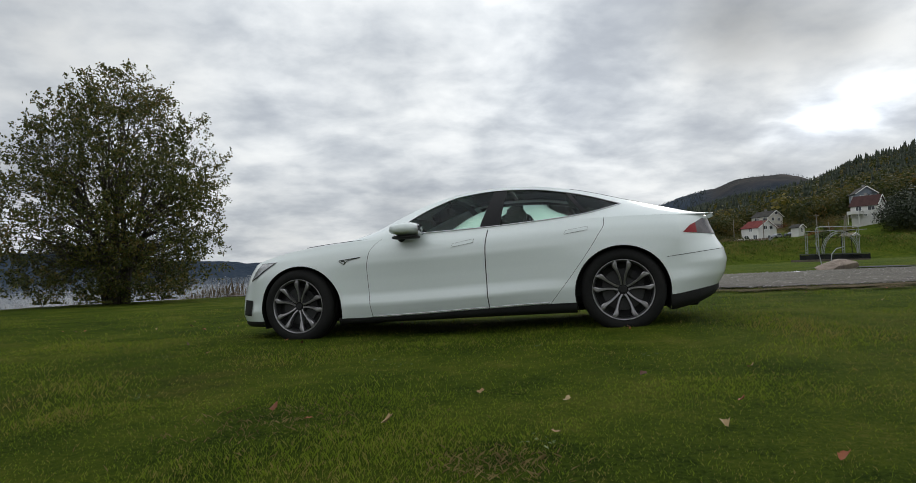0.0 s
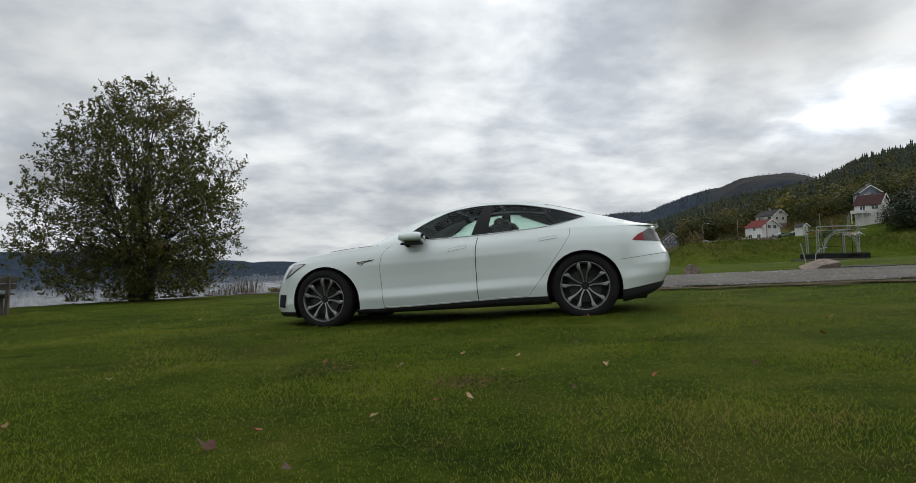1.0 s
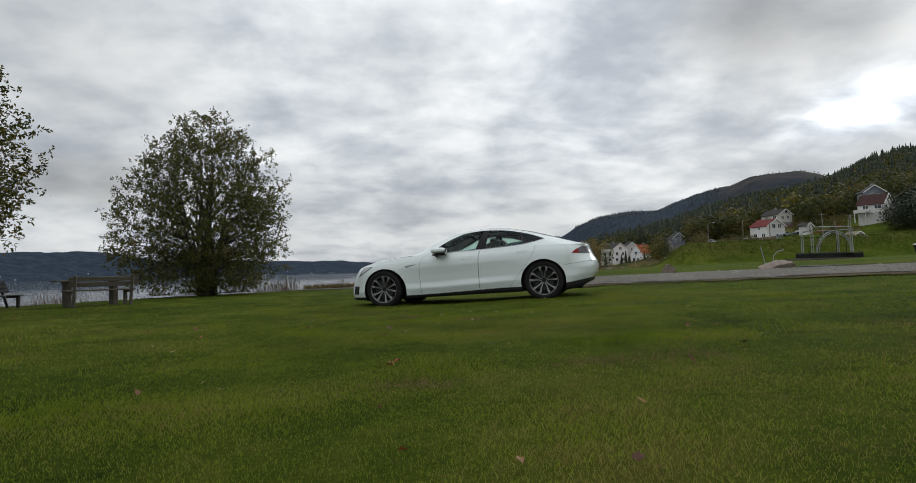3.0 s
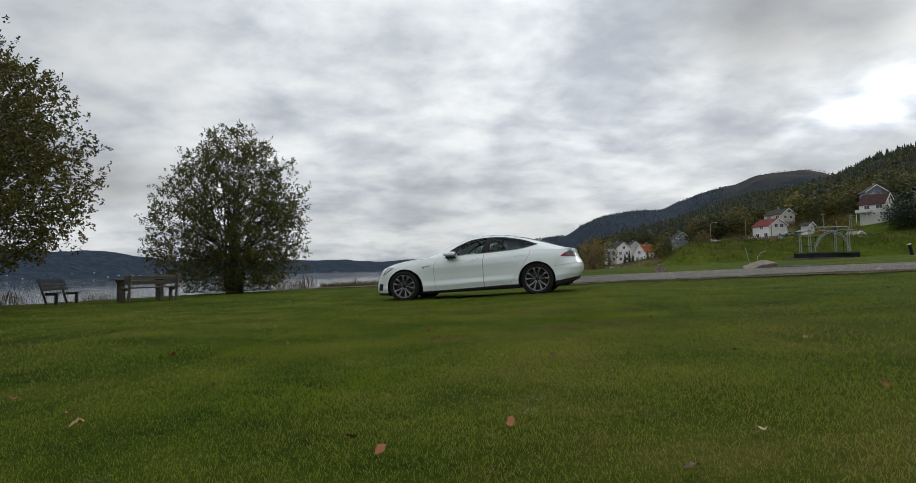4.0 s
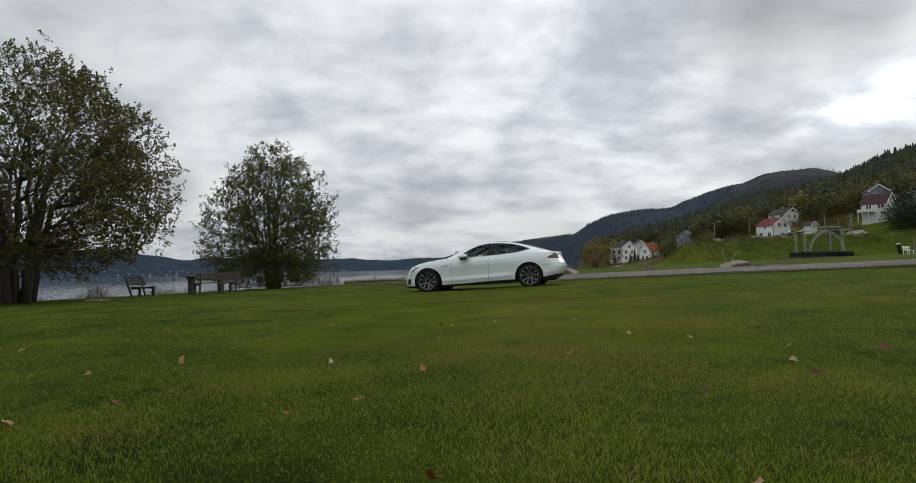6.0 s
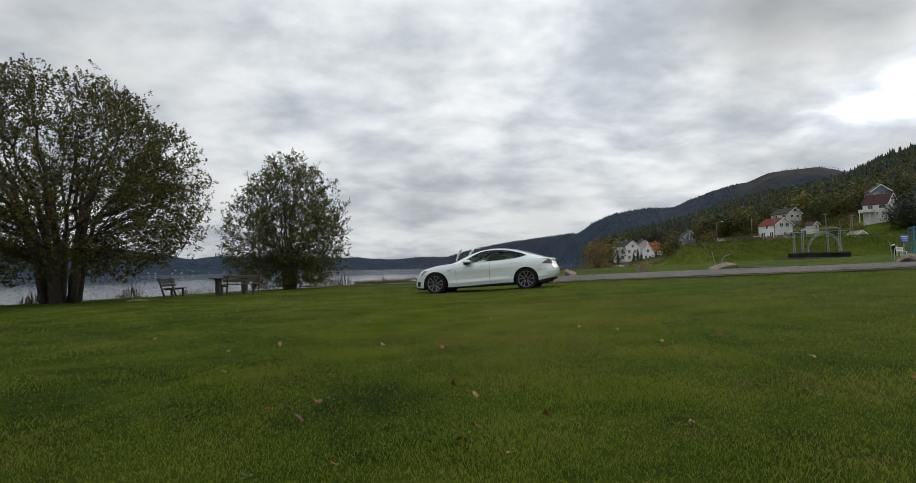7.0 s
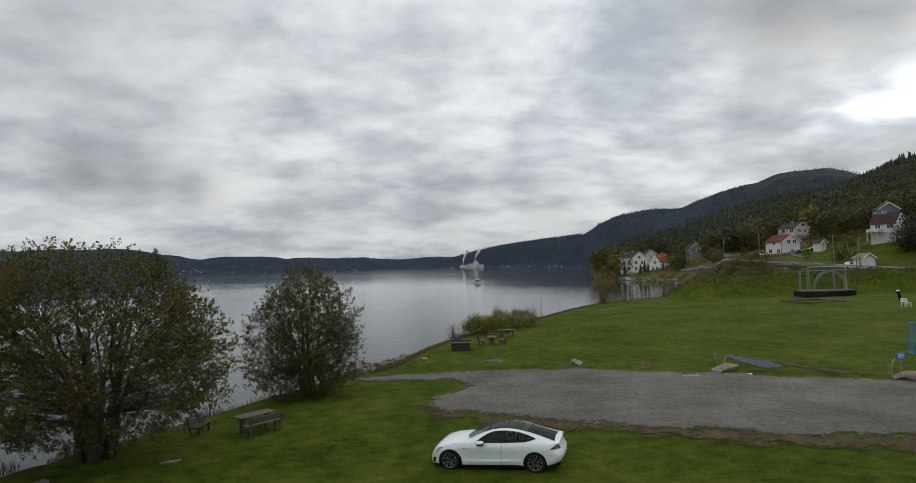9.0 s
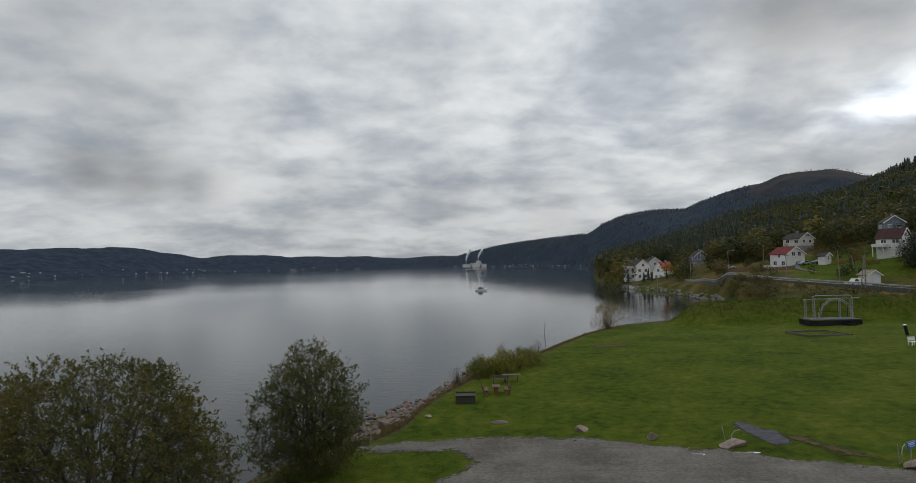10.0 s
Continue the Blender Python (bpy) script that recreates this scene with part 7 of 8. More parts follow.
h = put_house(69.0, 303.5, 30, 1.7, "tall white wooden house with balconies by the cove", 10.0, 9.0, 7.6, 3.0, CLAD_BRIGHT, ROOF_GREY,
              [("f", -2.4, 2.0, 1.6, 1.6), ("f", 1.8, 2.0, 1.6, 1.6), ("f", -2.4, 5.0, 1.6, 1.6), ("f", 1.8, 5.0, 1.6, 1.6), ("f", 0, 7.8, 1.6, 1.4), ("l", -2.4, 2.0, 1.8, 1.6), ("l", 1.4, 2.0, 1.8, 1.6), ("l", -2.4, 5.0, 1.8, 1.6), ("l", 1.4, 5.0, 1.8, 1.6)])
for z in (1.2, 4.4, 7.2):
    bm = bmesh.new()
    box(bm, (-5.9, -0.5, z), (1.7, 7.5, 0.2))
    for k in range(9):
        box(bm, (-6.7, -4.0 + k * 0.9, z + 0.5), (0.07, 0.07, 1.0))
    box(bm, (-6.7, -0.4, z + 1.0), (0.1, 7.4, 0.1))
    part("balcony", bm, CLAD_BRIGHT, h, "white timber balcony")
put_house(80.5, 294.5, -48, 1.5, "narrow white wooden house with an orange-red roof by the cove", 6.4, 9.5, 5.2, 4.2, CLAD_BRIGHT, ROOF_ORANGE,
          [("f", -1.2, 2.0, 1.3, 1.5), ("f", 1.2, 2.0, 1.3, 1.5), ("f", 0, 5.2, 1.4, 1.4), ("r", -2.0, 2.2, 1.4, 1.5), ("r", 1.6, 2.2, 1.4, 1.5)])
put_house(98.5, 296.0, 4, 10.5, "dark blue-grey wooden house with white window frames", 6.8, 7.0, 3.0, 2.8, CLAD_BLUE, ROOF_GREY,
          [("f", -1.3, 2.0, 1.3, 1.4), ("f", 1.5, 2.0, 1.3, 1.4), ("f", 0.1, 4.0, 1.1, 1.1), ("l", 0, 2.0, 1.5, 1.4)])
put_house(83.5, 330.0, 10, 8.0, "small white house half hidden by trees", 7.0, 7.0, 3.0, 2.6, CLAD_WHITE, ROOF_GREY, [("f", 0, 1.8, 1.4, 1.3), ("l", 0, 1.8, 1.4, 1.3)])
bm = bmesh.new()
box(bm, (0, 0, 0.7), (6.0, 3.0, 1.6), None, 0.05)
boat_shed = thing("boathouse", pose(62.6, 277.0, -0.7, 0, 0, 20), "low white boathouse on the water's edge", "house")
part("wall", bm, CLAD_WHITE, boat_shed)
bm = bmesh.new()
box(bm, (0, 0, 1.58), (6.4, 3.4, 0.16), None, 0.03)
part("roof", bm, ROOF_GREY, boat_shed)

# the road on its shelf, with a guard rail
ROAD_R = spline([13, 15.3, 17.8, 19.7, 21.3, 24, 28, 34, 46], [345, 292, 236, 216, 200, 192, 189, 187, 187])


def road_strip(name, off0, off1, up, mat, lo=15.0, hi=45.0, n=90, drop=False):
    bm = bmesh.new()
    rows = []
    for i in range(n + 1):
        th = lo + (hi - lo) * i / n
        r = float(ROAD_R(th))
        c = h1(ORX + r * math.sin(radians(th)), ORY + r * math.cos(radians(th)))
        row = []
        for o in np.linspace(off0, off1, 5):
            x, y = ORX + (r + o) * math.sin(radians(th)), ORY + (r + o) * math.cos(radians(th))
            row.append((x, y, c + up))
        if drop:
            row = [(row[0][0], row[0][1], c - 3.0), *row, (row[-1][0], row[-1][1], c - 1.0)]
        rows.append(row)
    grid_faces(bm, rows)
    return part(name, bm, mat)


tagged(road_strip("road", -3.4, 3.4, 0.5, ASPHALT, drop=True), "narrow grey asphalt road along the hillside", "road", kind="structure")
rail = thing("guard_rail", pose(0, 0, 0), "long galvanised guard rail beside the road", "guard rail")
bm = bmesh.new()
pts = []
for i in range(76):
    th = 16.5 + 26 * i / 75
    r = float(ROAD_R(th)) - 3.1
    pts.append(Vector((ORX + r * math.sin(radians(th)), ORY + r * math.cos(radians(th)), h1(ORX + (r + 3.1) * math.sin(radians(th)), ORY + (r + 3.1) * math.cos(radians(th))) + 0.5)))
grid_faces(bm, [[p + Vector((0, 0, 0.42)), p + Vector((-0.03, -0.06, 0.52)), p + Vector((0, 0, 0.60)), p + Vector((-0.03, -0.06, 0.70)), p + Vector((0, 0, 0.80))] for p in pts])
part("beam", bm, GALV, rail)
post_bm = bmesh.new()
box(post_bm, (0, 0.05, 0.3), (0.12, 0.1, 0.9))
first = part("post", post_bm, GALV, rail)
first.location = pts[0]
for p in pts[2::2]:
    o = new("post", first.data)
    o.parent, o.location = rail, p
drive = bmesh.new()
grid_faces(drive, [[(x + s * 2.0, y, h1(x, y) + 0.15) for s in (-1, 0, 1)] for x, y in ((97.5, 178), (97.2, 184), (98.0, 190), (100.0, 196), (103.5, 202), (108, 208))])
tagged(part("driveway", drive, ASPHALT), "short asphalt driveway up to the houses", "road", kind="structure")

POLE = surf("grey_wooden_pole", (0.12, 0.105, 0.09), (0.26, 0.235, 0.20), 1.0, 12.0, 0.9, bump=0.2, stretch=(4, 4, 0.5))
for x, y, tall, lean, lab in ((79.0, 159.4, 8.4, 0, "tall wooden utility pole near the road"), (92.0, 157.0, 9.2, -2, "tall wooden utility pole near the road"), (92.6, 146.6, 9.6, 1, "tall wooden utility pole with a stay"),
                              (91.6, 146.9, 9.2, 7, "leaning wooden stay pole"), (98.0, 219.0, 8.0, 0, "wooden utility pole on the slope"), (102.5, 168.5, 5.0, -9, "short leaning wooden pole"), (83.2, 247.0, 8.5, 0, "wooden utility pole on the slope")):
    u = thing("utility_pole", pose(x, y, h1(x, y) - 0.4, 0, lean, 0), lab, "pole")
    bm = bmesh.new()
    rod(bm, (0, 0, 0), (0, 0, tall), 0.15, 0.11, 8)
    part("pole", bm, POLE, u)
    if tall > 8.1:
        bm = bmesh.new()
        box(bm, (0, 0, tall - 0.4), (1.6, 0.1, 0.12))
        part("crossarm", bm, POLE, u)
for x, y in ((80.0, 205.5), (73.0, 226.0), (66.0, 250.0)):
    l = thing("street_lamp", pose(x, y, h1(x, y), 0, 0, -30), "slim grey street lamp beside the road", "lamp")
    bm = bmesh.new()
    rod(bm, (0, 0, 0), (0, 0, 7.4), 0.10, 0.06, 8)
    part("mast", bm, GALV, l)
    bm = bmesh.new()
    tube(bm, [(0, 0, 7.3), (0.5, 0, 7.7), (1.7, 0, 7.85)], 0.045, 6)
    part("arm", bm, GALV, l)
    bm = bmesh.new()
    box(bm, (1.9, 0, 7.82), (0.75, 0.3, 0.16), None, 0.05)
    part("lamp_head", bm, WHITE_PAINT, l)


def small_car(m, label, mat, long=4.3, tall=1.45, van=False):
    c = thing("van" if van else "car", m, label, "car")
    w = 0.86
    top = [(-long / 2, 0.75), (-long / 2 + 0.25, 0.9), (-long * 0.22, 0.98), (-long * 0.08, tall), (long * 0.28 if not van else long * 0.46, tall), (long * 0.42 if not van else long * 0.49, 0.98), (long / 2, 0.85)]
    bm = bmesh.new()
    rows = []
    for x, z in top:
        k = 0.82 if z > 1.1 else 1.0
        rows.append([(x, -w, 0.3), (x, -w, min(z, 0.9)), (x, -w * k, z), (x, w * k, z), (x, w, min(z, 0.9)), (x, w, 0.3)])
    vs = grid_faces(bm, rows)
    bm.faces.new(vs[0])
    bm.faces.new(vs[-1][::-1])
    bmesh.ops.recalc_face_normals(bm, faces=bm.faces[:])
    part("body", bm, mat, c)
    for s in (-1, 1):
        bm = bmesh.new()
        x1 = long * 0.26 if not van else long * 0.08
        grid_faces(bm, [[(-long * 0.17, s * (w - 0.02), 1.0), (x1 + 0.35, s * (w - 0.02), 1.0)], [(-long * 0.07, s * (w * 0.84 + 0.02), tall - 0.1), (x1, s * (w * 0.84 + 0.02), tall - 0.1)]])
        part("side_window", bm, PANE, c)
        for x in (-long * 0.31, long * 0.31):
            e = bmesh.new()
            rod(e, (x, s * (w - 0.16), 0.31), (x, s * (w + 0.03), 0.31), 0.31, None, 14)
            part("wheel", e, RUBBER, c)
    bm = bmesh.new()
    grid_faces(bm, [[(-long * 0.21, -w * 0.9, 1.0), (-long * 0.21, w * 0.9, 1.0)], [(-long * 0.09, -w * 0.75, tall - 0.06), (-long * 0.09, w * 0.75, tall - 0.06)]])
    part("windscreen", bm, PANE, c)
    return c


SILVER = surf("silver_car_paint", (0.26, 0.27, 0.29), (0.34, 0.35, 0.37), 1.0, 30.0, 0.3, metal=0.3, bump=0.0, coat=1.0)
NAVY = surf("dark_blue_car_paint", (0.02, 0.03, 0.06), (0.035, 0.05, 0.09), 1.0, 30.0, 0.3, bump=0.0, coat=1.0)
for x, y, turn, lab, mt, ln, tl, vn in ((102.6, 198.2, 25, "silver hatchback parked beside the white house", SILVER, 4.2, 1.45, False), (105.6, 194.6, 15, "dark blue car parked on the driveway", NAVY, 4.3, 1.45, False),
                                        (92.2, 150.6, 15, "white delivery van parked by the garage", CLAD_WHITE, 4.6, 1.85, True), (84.5, 217.0, 10, "silver car parked behind the terrace", SILVER, 4.2, 1.45, False)):
    small_car(pose(x, y, h1(x, y) + 0.3, 0, 0, turn), lab, mt, ln, tl, vn)
FENCE = surf("brown_picket_boards", (0.08, 0.055, 0.035), (0.18, 0.12, 0.08), 1.0, 10.0, 0.85, bump=0.2)
fence = thing("fence", pose(0, 0, 0), "brown wooden garden fence above the road", "fence")
bm = bmesh.new()
box(bm, (0, 0, 0.6), (0.9, 0.05, 1.5))
me = None
for i in range(22):
    x, y = 76.5 + i * 0.92, 199.5 - i * 0.40
    if me is None:
        o = part("board", bm, FENCE, fence)
        me = o.data
    else:
        o = new("board", me)
        o.parent = fence
    o.matrix_local = pose(x, y, h1(x, y), 0, 0, -23.5)

# ---------------------------------------------------------------- woods
SPRUCE = leaf_mat("spruce_needles", [(0.15, (0.008, 0.014, 0.007)), (0.45, (0.015, 0.024, 0.010)), (0.85, (0.032, 0.042, 0.015))], 0.06, 0.1, 0.2)
# far needles tinted blue to carry the haze over the ridge
SPRUCE_HAZED = leaf_mat("hazed_spruce_needles", [(0.15, (0.012, 0.019, 0.022)), (0.5, (0.021, 0.031, 0.034)), (0.85, (0.038, 0.047, 0.044))], 0.006, 0.1)
AUTUMN = leaf_mat("autumn_foliage", [(0.28, (0.022, 0.032, 0.010)), (0.44, (0.042, 0.052, 0.013)), (0.56, (0.075, 0.070, 0.017)), (0.66, (0.115, 0.088, 0.020)), (0.80, (0.14, 0.075, 0.022))], 0.085, 0.55, 0.10)
BRUSH = leaf_mat("brown_brush_leaves", [(0.28, (0.030, 0.032, 0.011)), (0.44, (0.062, 0.060, 0.017)), (0.56, (0.105, 0.086, 0.024)), (0.66, (0.14, 0.10, 0.030)), (0.80, (0.17, 0.085, 0.032))], 0.12, 0.5, 0.14)
YELLOWING = leaf_mat("yellow_birch_leaves", [(0.25, (0.060, 0.060, 0.013)), (0.5, (0.120, 0.105, 0.018)), (0.8, (0.20, 0.155, 0.022))], 0.2, 0.4, 0.3)
rw = np.random.default_rng(31)


def spruce_template(tiers=5, n=5):
    co, f = [], []
    for k in range(tiers):
        z0, z1 = 0.06 + 0.90 * k / tiers, 0.06 + 0.90 * (k + 1.7) / tiers
        r = 0.19 * (1 - k / tiers) ** 0.85 + 0.012
        b = len(co)
        co.append((0, 0, min(z1, 1.0)))
        for i in range(n * 2):
            a = math.pi * i / n + k
            q = r * (1.0 if i % 2 else 0.55) * rw.uniform(0.8, 1.15)
            co.append((q * math.cos(a), q * math.sin(a), z0 + (0.0 if i % 2 else 0.03)))
        for i in range(n * 2):
            f.append((b, b + 1 + i, b + 1 + (i + 1) % (n * 2)))
    return np.array(co), np.array(f)


def leafy_template(n=80, tall=1.0, wide=0.42, tuft=1.0):
    c = rand_dirs(rw, n)
    c = c * rw.uniform(0.55, 1.0, (n, 1)) * np.array([wide, wide, 0.44]) * (1 + 0.25 * np.sin(4 * c[:, :1] + 3 * c[:, 1:2]))
    c[:, 2] += 0.52
    # the tufts lie like the skin of the crown, each tilted a little
    out = c - np.array([0, 0, 0.40]) + 0.30 * rand_dirs(rw, n)
    al = np.cross(out, rand_dirs(rw, n))
    sd = np.cross(out, al)
    al = al / np.linalg.norm(al, axis=1, keepdims=True) * rw.uniform(0.05, 0.10, (n, 1)) * tuft
    sd = sd / np.linalg.norm(sd, axis=1, keepdims=True) * rw.uniform(0.04, 0.075, (n, 1)) * tuft
    co, q = quads_of(c, al, sd)
    return co, np.concatenate([q[:, [0, 1, 2]], q[:, [0, 2, 3]]])


def plant(name, templates, xy, size, mat, label, squash=None):
    cos, fs, base = [], [], 0
    z = height(xy[:, 0], xy[:, 1])
    for i, ((x, y), s) in enumerate(zip(xy, size)):
        co, f = templates[i % len(templates)]
        a = rw.uniform(0, 6.283)
        w = s * rw.uniform(0.8, 1.2)
        c, sn = math.cos(a) * w, math.sin(a) * w
        cos.append(np.stack([x + co[:, 0] * c - co[:, 1] * sn, y + co[:, 0] * sn + co[:, 1] * c, z[i] - 0.3 + co[:, 2] * s], 1))
        fs.append(f + base)
        base += len(co)
    return tagged(mesh_np(name, np.concatenate(cos), np.concatenate(fs), mat), label, "trees", kind="stuff")


def polar(th, r):
    return np.stack([ORX + r * np.sin(np.radians(th)), ORY + r * np.cos(np.radians(th))], 1)


def clear_of_plots(xy, gap=8.0, view=0.95):
    """Keeps woods off the house plots and off the open ground in front of them."""
    th, r = np.degrees(np.arctan2(xy[:, 0] - ORX, xy[:, 1] - ORY)), np.hypot(xy[:, 0] - ORX, xy[:, 1] - ORY)
    ok = np.ones(len(xy), bool)
    for px, py in PLOTS:
        pt, pr = math.degrees(math.atan2(px - ORX, py - ORY)), math.hypot(px - ORX, py - ORY)
        ok &= ~(np.hypot(xy[:, 0] - px, xy[:, 1] - py) < gap)
        ok &= ~((np.abs(th - pt) < view) & (r < pr) & (r > 150))
    ok &= ~((np.abs(r - ROAD_R(th)) < 6) & (th > 15) & (th < 46))
    return ok


spr, lea = [spruce_template() for _ in range(5)], [leafy_template(130, tuft=0.72) for _ in range(5)]
lea_far = [leafy_template(40, tuft=1.08) for _ in range(5)]
# the near wooded hillside
n = 8200
th = rw.uniform(8.8, 44, n)
r = np.sqrt(rw.uniform(262 ** 2, 800 ** 2, n))
xy = polar(th, r)
patchy = np.array([noise.noise(Vector((x * 0.012, y * 0.012, 1.0))) for x, y in xy])
ok = clear_of_plots(xy, 11) & (height(xy[:, 0], xy[:, 1]) > 2.5) & ~((r < 300) & (th > 23) & (rw.uniform(0, 1, n) < 0.3))
con = ok & (patchy + 0.0012 * (r - 480) + rw.normal(0, 0.24, n) > 0.10)
plant("spruce_forest", spr, xy[con], rw.uniform(4, 16, con.sum()), SPRUCE, "dark spruce forest on the hillside")
dec = ok & ~con
for belt, kinds, lab in ((dec & (r < 420), lea, "mixed woodland turning yellow and brown above the houses"), (dec & (r >= 420), lea_far, "mixed woodland turning yellow and brown higher up the hillside")):
    plant("autumn_woodland", kinds, xy[belt], rw.uniform(5, 13, belt.sum()), AUTUMN, lab)
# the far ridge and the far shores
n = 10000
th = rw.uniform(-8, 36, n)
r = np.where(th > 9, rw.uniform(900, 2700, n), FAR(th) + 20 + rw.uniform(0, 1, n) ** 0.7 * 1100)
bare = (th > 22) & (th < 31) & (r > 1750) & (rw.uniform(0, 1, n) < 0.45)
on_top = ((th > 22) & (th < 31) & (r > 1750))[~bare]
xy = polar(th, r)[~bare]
plant("spruce_forest", [spruce_template(2, 4) for _ in range(3)], xy, rw.uniform(5, 11, len(xy)) * np.where(on_top, 0.5, 1.0), SPRUCE_HAZED, "distant dark spruce forest along the ridge")
# brush between the cove, the road and the mound
n = 900
th = rw.uniform(8.6, 44, n)
r = np.where(th < 20, FAR(th) + rw.uniform(5, 60, n), rw.uniform(150, 196, n))
xy = polar(th, r)
PLOTS.append((92.2, 150.6))
ok = clear_of_plots(xy, 7, 1.3) & (height(xy[:, 0], xy[:, 1]) > -0.6)
low = np.where(th[ok] < 20, rw.uniform(2.5, 7.0, ok.sum()), rw.uniform(1.2, 3.4, ok.sum()))
plant("brushwood", lea, xy[ok], low, BRUSH, "autumn bushes and small trees by the cove and road")
n = 240
th = rw.uniform(21.5, 36, n)
xy = polar(th, rw.uniform(198, 262, n))
ok = clear_of_plots(xy, 8, 0.9)
plant("garden_bushes", lea, xy[ok], rw.uniform(1.5, 4.5, ok.sum()), AUTUMN, "autumn garden bushes between the houses")
xy = polar(np.array([11.0, 11.5, 12.9, 13.3, 14.9, 13.6]), np.array([314, 309, 306, 311, 300, 303]))
plant("garden_conifers", spr, xy, np.array([5, 6.5, 5.5, 7, 6, 4.5]), SPRUCE, "small dark conifers in the garden by the cove")
RED_HEDGE = leaf_mat("red_autumn_hedge", [(0.2, (0.07, 0.018, 0.008)), (0.5, (0.17, 0.045, 0.015)), (0.8, (0.26, 0.10, 0.025))], 0.2, 0.2)
for hx, hy, hn in ((126.0, 233.5, 9), (109.5, 186.0, 12), (84.5, 205.0, 5)):
    xy = np.stack([hx + np.linspace(-3.5, 3.5, hn), hy - np.linspace(-1.6, 1.6, hn)], 1)
    plant("red_hedge", lea, xy, rw.uniform(1.3, 2.2, hn), RED_HEDGE, "orange-red autumn garden hedge")
xy = polar(np.array([10.4, 11.0, 11.5, 9.7, 15.2, 16.1, 22.4, 26.9]), np.array([320, 330, 318, 338, 290, 275, 300, 290]))
plant("tall_birches", lea, xy, np.array([14, 15, 12, 11, 10, 9, 14, 15]), YELLOWING, "taller yellowing trees near the houses")

xy = polar(np.array([33.4, 34.0, 34.7, 33.2, 35.4, 32.4]), np.array([203, 208, 200, 214, 205, 245]))
plant("dark_trees", [leafy_template(420, tuft=0.36) for _ in range(3)], np.repeat(xy, 4, 0) + rw.normal(0, 1.4, (24, 2)), np.repeat(np.array([8, 10, 11, 6, 12, 8]), 4), SPRUCE, "tall dark trees beside the houses")
# low brush on the bank below the road
n = 620
th = rw.uniform(19.5, 44, n)
r = np.where(th < 24, rw.uniform(150, 190, n), rw.uniform(126, 181, n))
xy = polar(th, r)
ok = (height(xy[:, 0], xy[:, 1]) > 0.2) & (np.abs(r - ROAD_R(th)) > 5) & (mound(xy[:, 0], xy[:, 1]) < 0.4) & (r > TOP(np.minimum(th, 23)) + 2)
plant("bank_brush", lea_far, xy[ok], rw.uniform(1.0, 2.5, ok.sum()), BRUSH, "low brown and green brush below the road")
# rough grass on the mound
MOUND_GRASS = blade_mat("rough_dark_grass", [(0.34, (0.022, 0.044, 0.005)), (0.50, (0.050, 0.090, 0.010)), (0.66, (0.085, 0.128, 0.016)), (0.80, (0.15, 0.15, 0.03))])
n = 80000
gx, gy = rw.uniform(22, 90, n), rw.uniform(74, 112, n)
on = (mound(gx, gy) > 0.25) & (rw.uniform(0, 1, n) < 0.35 + 0.5 * mound(gx, gy, 1.0))
gp = np.stack([gx[on], gy[on], height(gx[on], gy[on]) - 0.03], 1)
tus = [leafy_template(40, wide=0.5) for _ in range(4)]
pick = gp[:: max(1, len(gp) // 900)]
plant("mound_tussocks", tus, pick[:, :2], rw.uniform(0.35, 0.8, len(pick)), MOUND_GRASS, "dark tussocks of rough grass on the earth mound")
blades("mound_grass", gp, rw.uniform(0.12, 0.42, len(gp)), rw.uniform(0.02, 0.05, len(gp)), MOUND_GRASS, rw, 0.5, "rough uncut grass on the earth mound", "grass")
# stones at the cove's edge
me = [stone_mesh("cove_rock", 90 + i, (1, 0.7, 0.5), cuts=1) for i in range(4)]
COVE_ROCK = surf("grey_shore_rock", (0.050, 0.044, 0.036), (0.19, 0.17, 0.145), 0.8, 5.0, 0.9, bump=0.8, dist=0.05, world=True)
for q in me:
    q.materials.append(COVE_ROCK)
for i in range(190):
    th = rw.uniform(8.6, 21)
    r = float(FAR(th)) + rw.uniform(-2.0, 3.5)
    s = rw.uniform(0.7, 2.3)
    ob = new("cove_rock", me[i % 4])
    x, y = ORX + r * math.sin(radians(th)), ORY + r * math.cos(radians(th))
    ob.matrix_world = pose(x, y, max(h1(x, y), WATER_Z - 0.3) + 0.1 * s, 0, 0, rw.uniform(0, 360)) @ Matrix.Diagonal((s, s, s, 1))
    tagged(ob, "pale flat rock at the edge of the cove", "rock", "rocks round the cove")

# ---------------------------------------------------------------- far things on and beyond the lake
boat = thing("motorboat", pose(-12.6, 280, WATER_Z, 0, 0, 12), "small white cabin motorboat on the lake", "boat")
bm = bmesh.new()
rows = []
for k in range(9):
    t = k / 8
    w = 1.05 * (1 - max(t - 0.45, 0) ** 2 / 0.3025)
    rows.append([(-2.8 + 5.8 * t, -w, 0.75 + 0.35 * t * t), (-2.8 + 5.8 * t, -w * 0.75, -0.1), (-2.8 + 5.8 * t, 0, -0.25), (-2.8 + 5.8 * t, w * 0.75, -0.1), (-2.8 + 5.8 * t, w, 0.75 + 0.35 * t * t)])
vs = grid_faces(bm, rows)
bm.faces.new(vs[0])
for a, b in zip(vs, vs[1:]):
    bm.faces.new((a[0], b[0], b[4], a[4]))
part("hull", bm, WHITE_PAINT, boat)
bm = bmesh.new()
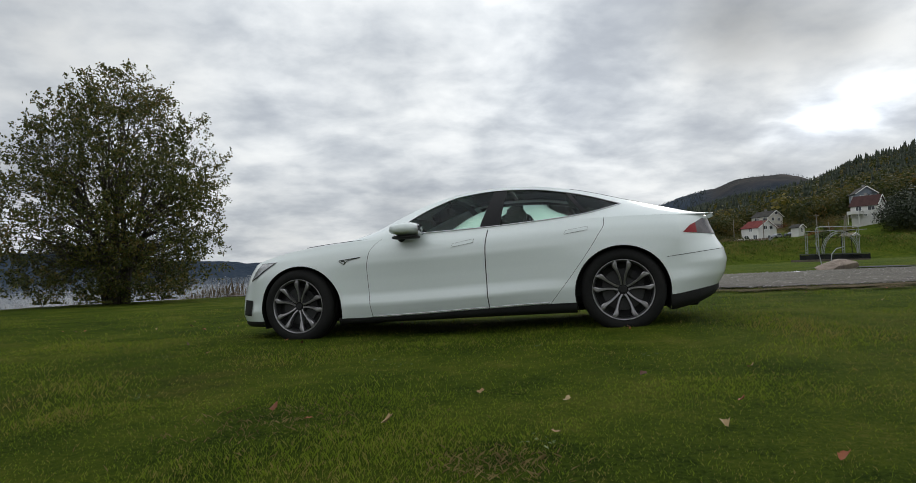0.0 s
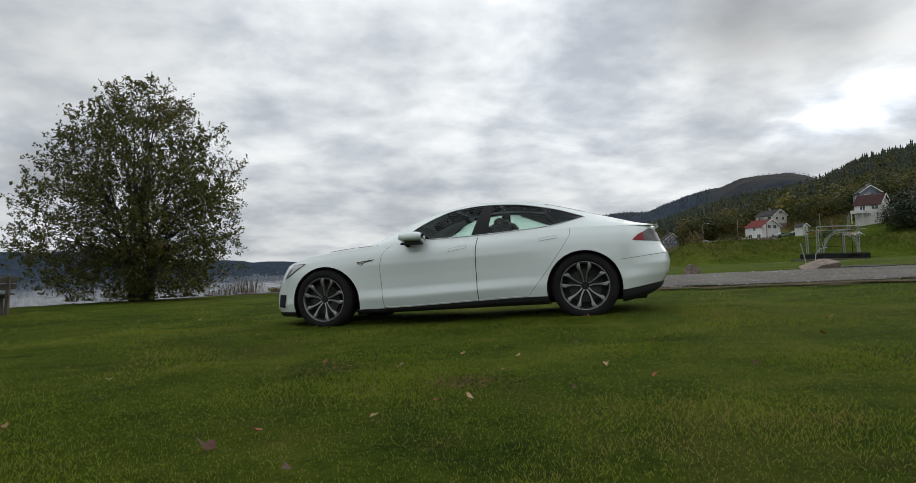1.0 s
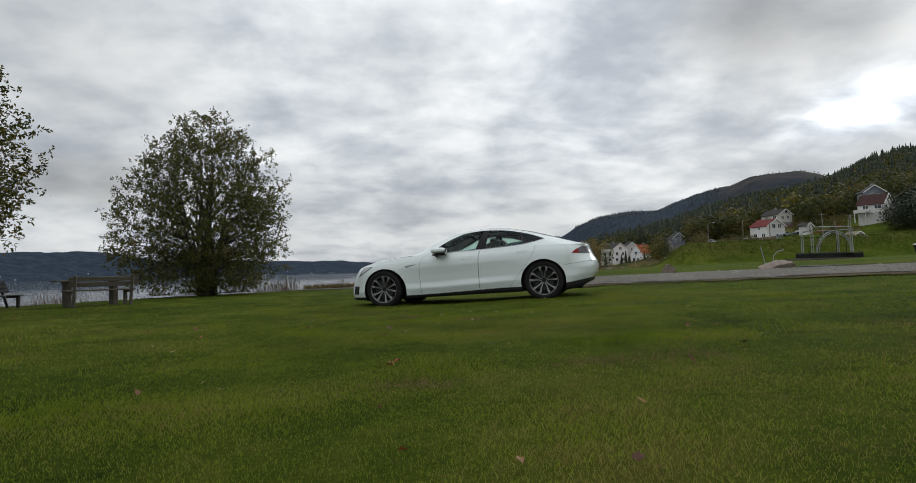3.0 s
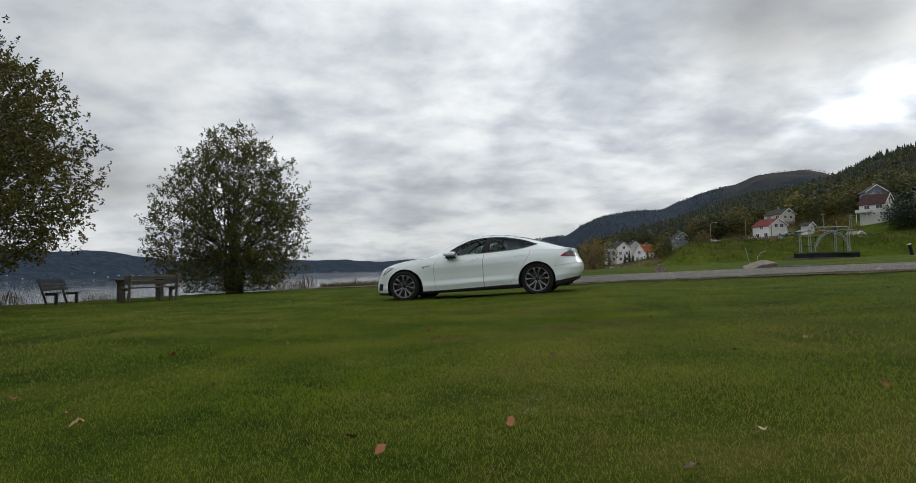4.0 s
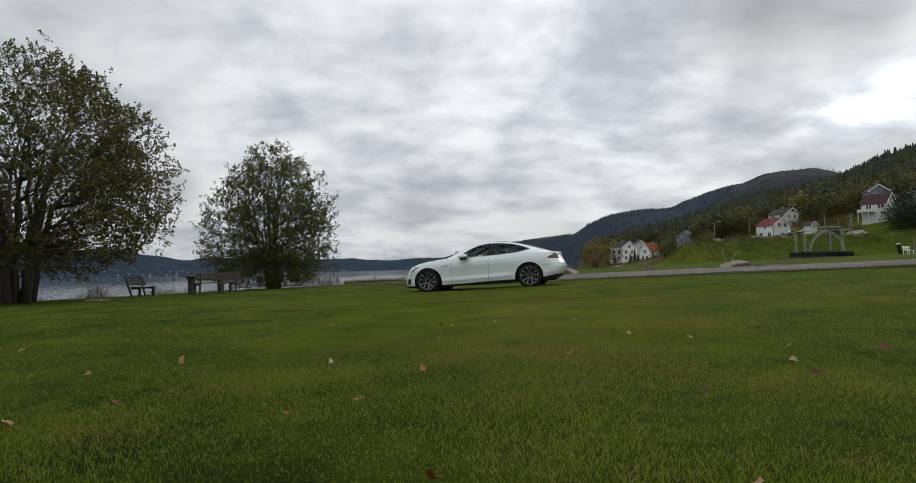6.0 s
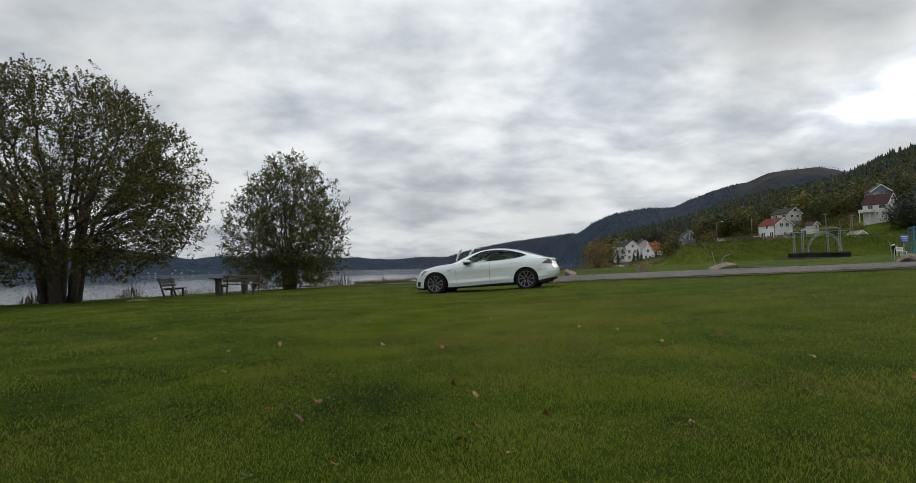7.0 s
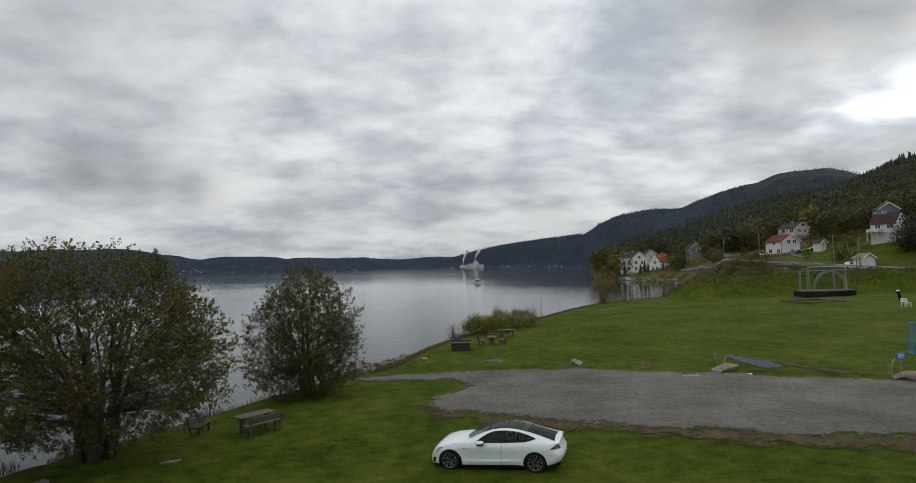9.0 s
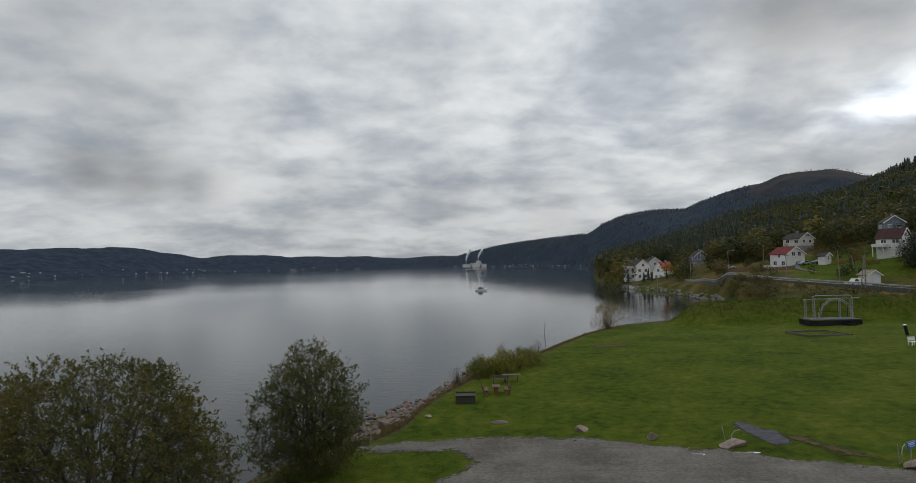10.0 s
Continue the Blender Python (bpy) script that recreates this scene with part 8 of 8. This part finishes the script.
box(bm, (-0.2, 0, 1.3), (2.2, 1.5, 1.0), None, 0.15)
part("cabin", bm, CLAD_BLUE, boat, "dark cabin windows")
bm = bmesh.new()
box(bm, (-0.3, 0, 1.86), (2.5, 1.6, 0.12), None, 0.04)
part("cabin_roof", bm, WHITE_PAINT, boat)
pole = thing("mooring_pole", pose(6.9, 95.8, WATER_Z - 1, 2, 3, 0), "thin dark pole standing in the lake", "pole")
bm = bmesh.new()
rod(bm, (0, 0, 0), (0, 0, 3.2), 0.07, 0.05, 6)
part("pole", bm, POLE, pole)

mill = thing("factory", pose(-165, 3215, WATER_Z + 1, 0, 0, 0), "distant pale factory with two chimneys on the far shore", "factory")
for x, w, h_, d in ((0, 60, 22, 30), (-48, 50, 15, 30), (40, 34, 16, 30), (14, 26, 34, 26)):
    bm = bmesh.new()
    box(bm, (x, 0, h_ / 2), (w, d, h_))
    box(bm, (x, 0, h_ + 0.5), (w + 1.5, d + 1.5, 1.2))
    part("hall", bm, CLAD_WHITE, mill)
for x, t in ((-55, 36), (12, 52)):
    bm = bmesh.new()
    rod(bm, (x, 0, 0), (x, 0, t), 2.6, 2.0, 12)
    part("chimney", bm, CLAD_GREY, mill)
STEAM = surf("white_steam", (0.78, 0.79, 0.80), (0.86, 0.87, 0.88), 0.05, 0.3, 1.0, bump=0.0, spec=0.0)
for x, t, ln in ((-55, 36, 62), (12, 52, 44)):
    bm = bmesh.new()
    ss = np.linspace(0, 1, 22)
    tube(bm, [(x + 26 * s ** 1.4 + rw.normal(0, 1.2 * s), rw.normal(0, 2 * s), t + ln * s) for s in ss], [float((2.2 + 6.5 * s ** 0.8 * (1 - 0.55 * s ** 4)) * rw.uniform(0.7, 1.2)) for s in ss], 12)
    for v in bm.verts:
        v.co += Vector(rw.normal(0, 0.6, 3))
    part("steam_plume", bm, STEAM, mill, "white plume of steam", True)

# hamlets on the far shores, too small to tell apart
bm = bmesh.new()
for i in range(96):
    if i < 52:
        th = rw.uniform(-9.5, 8.0)
        r = float(FAR(th)) + 12 + rw.uniform(0, 1) ** 2.5 * 150
    else:
        th = rw.uniform(-42, -14)
        r = float(FAR(th)) + 14 + rw.uniform(0, 1) ** 2 * 150
    x, y = ORX + r * math.sin(radians(th)), ORY + r * math.cos(radians(th))
    s = rw.uniform(0.3, 0.6)
    box(bm, (x, y, h1(x, y) + 3 * s), (9 * s, 8 * s, 6 * s))
    box(bm, (x, y, h1(x, y) + 6.8 * s), (5 * s, 9 * s, 2.4 * s))
tagged(part("far_hamlets", bm, CLAD_GREY), "tiny pale houses scattered along the far shore", "houses", kind="stuff")
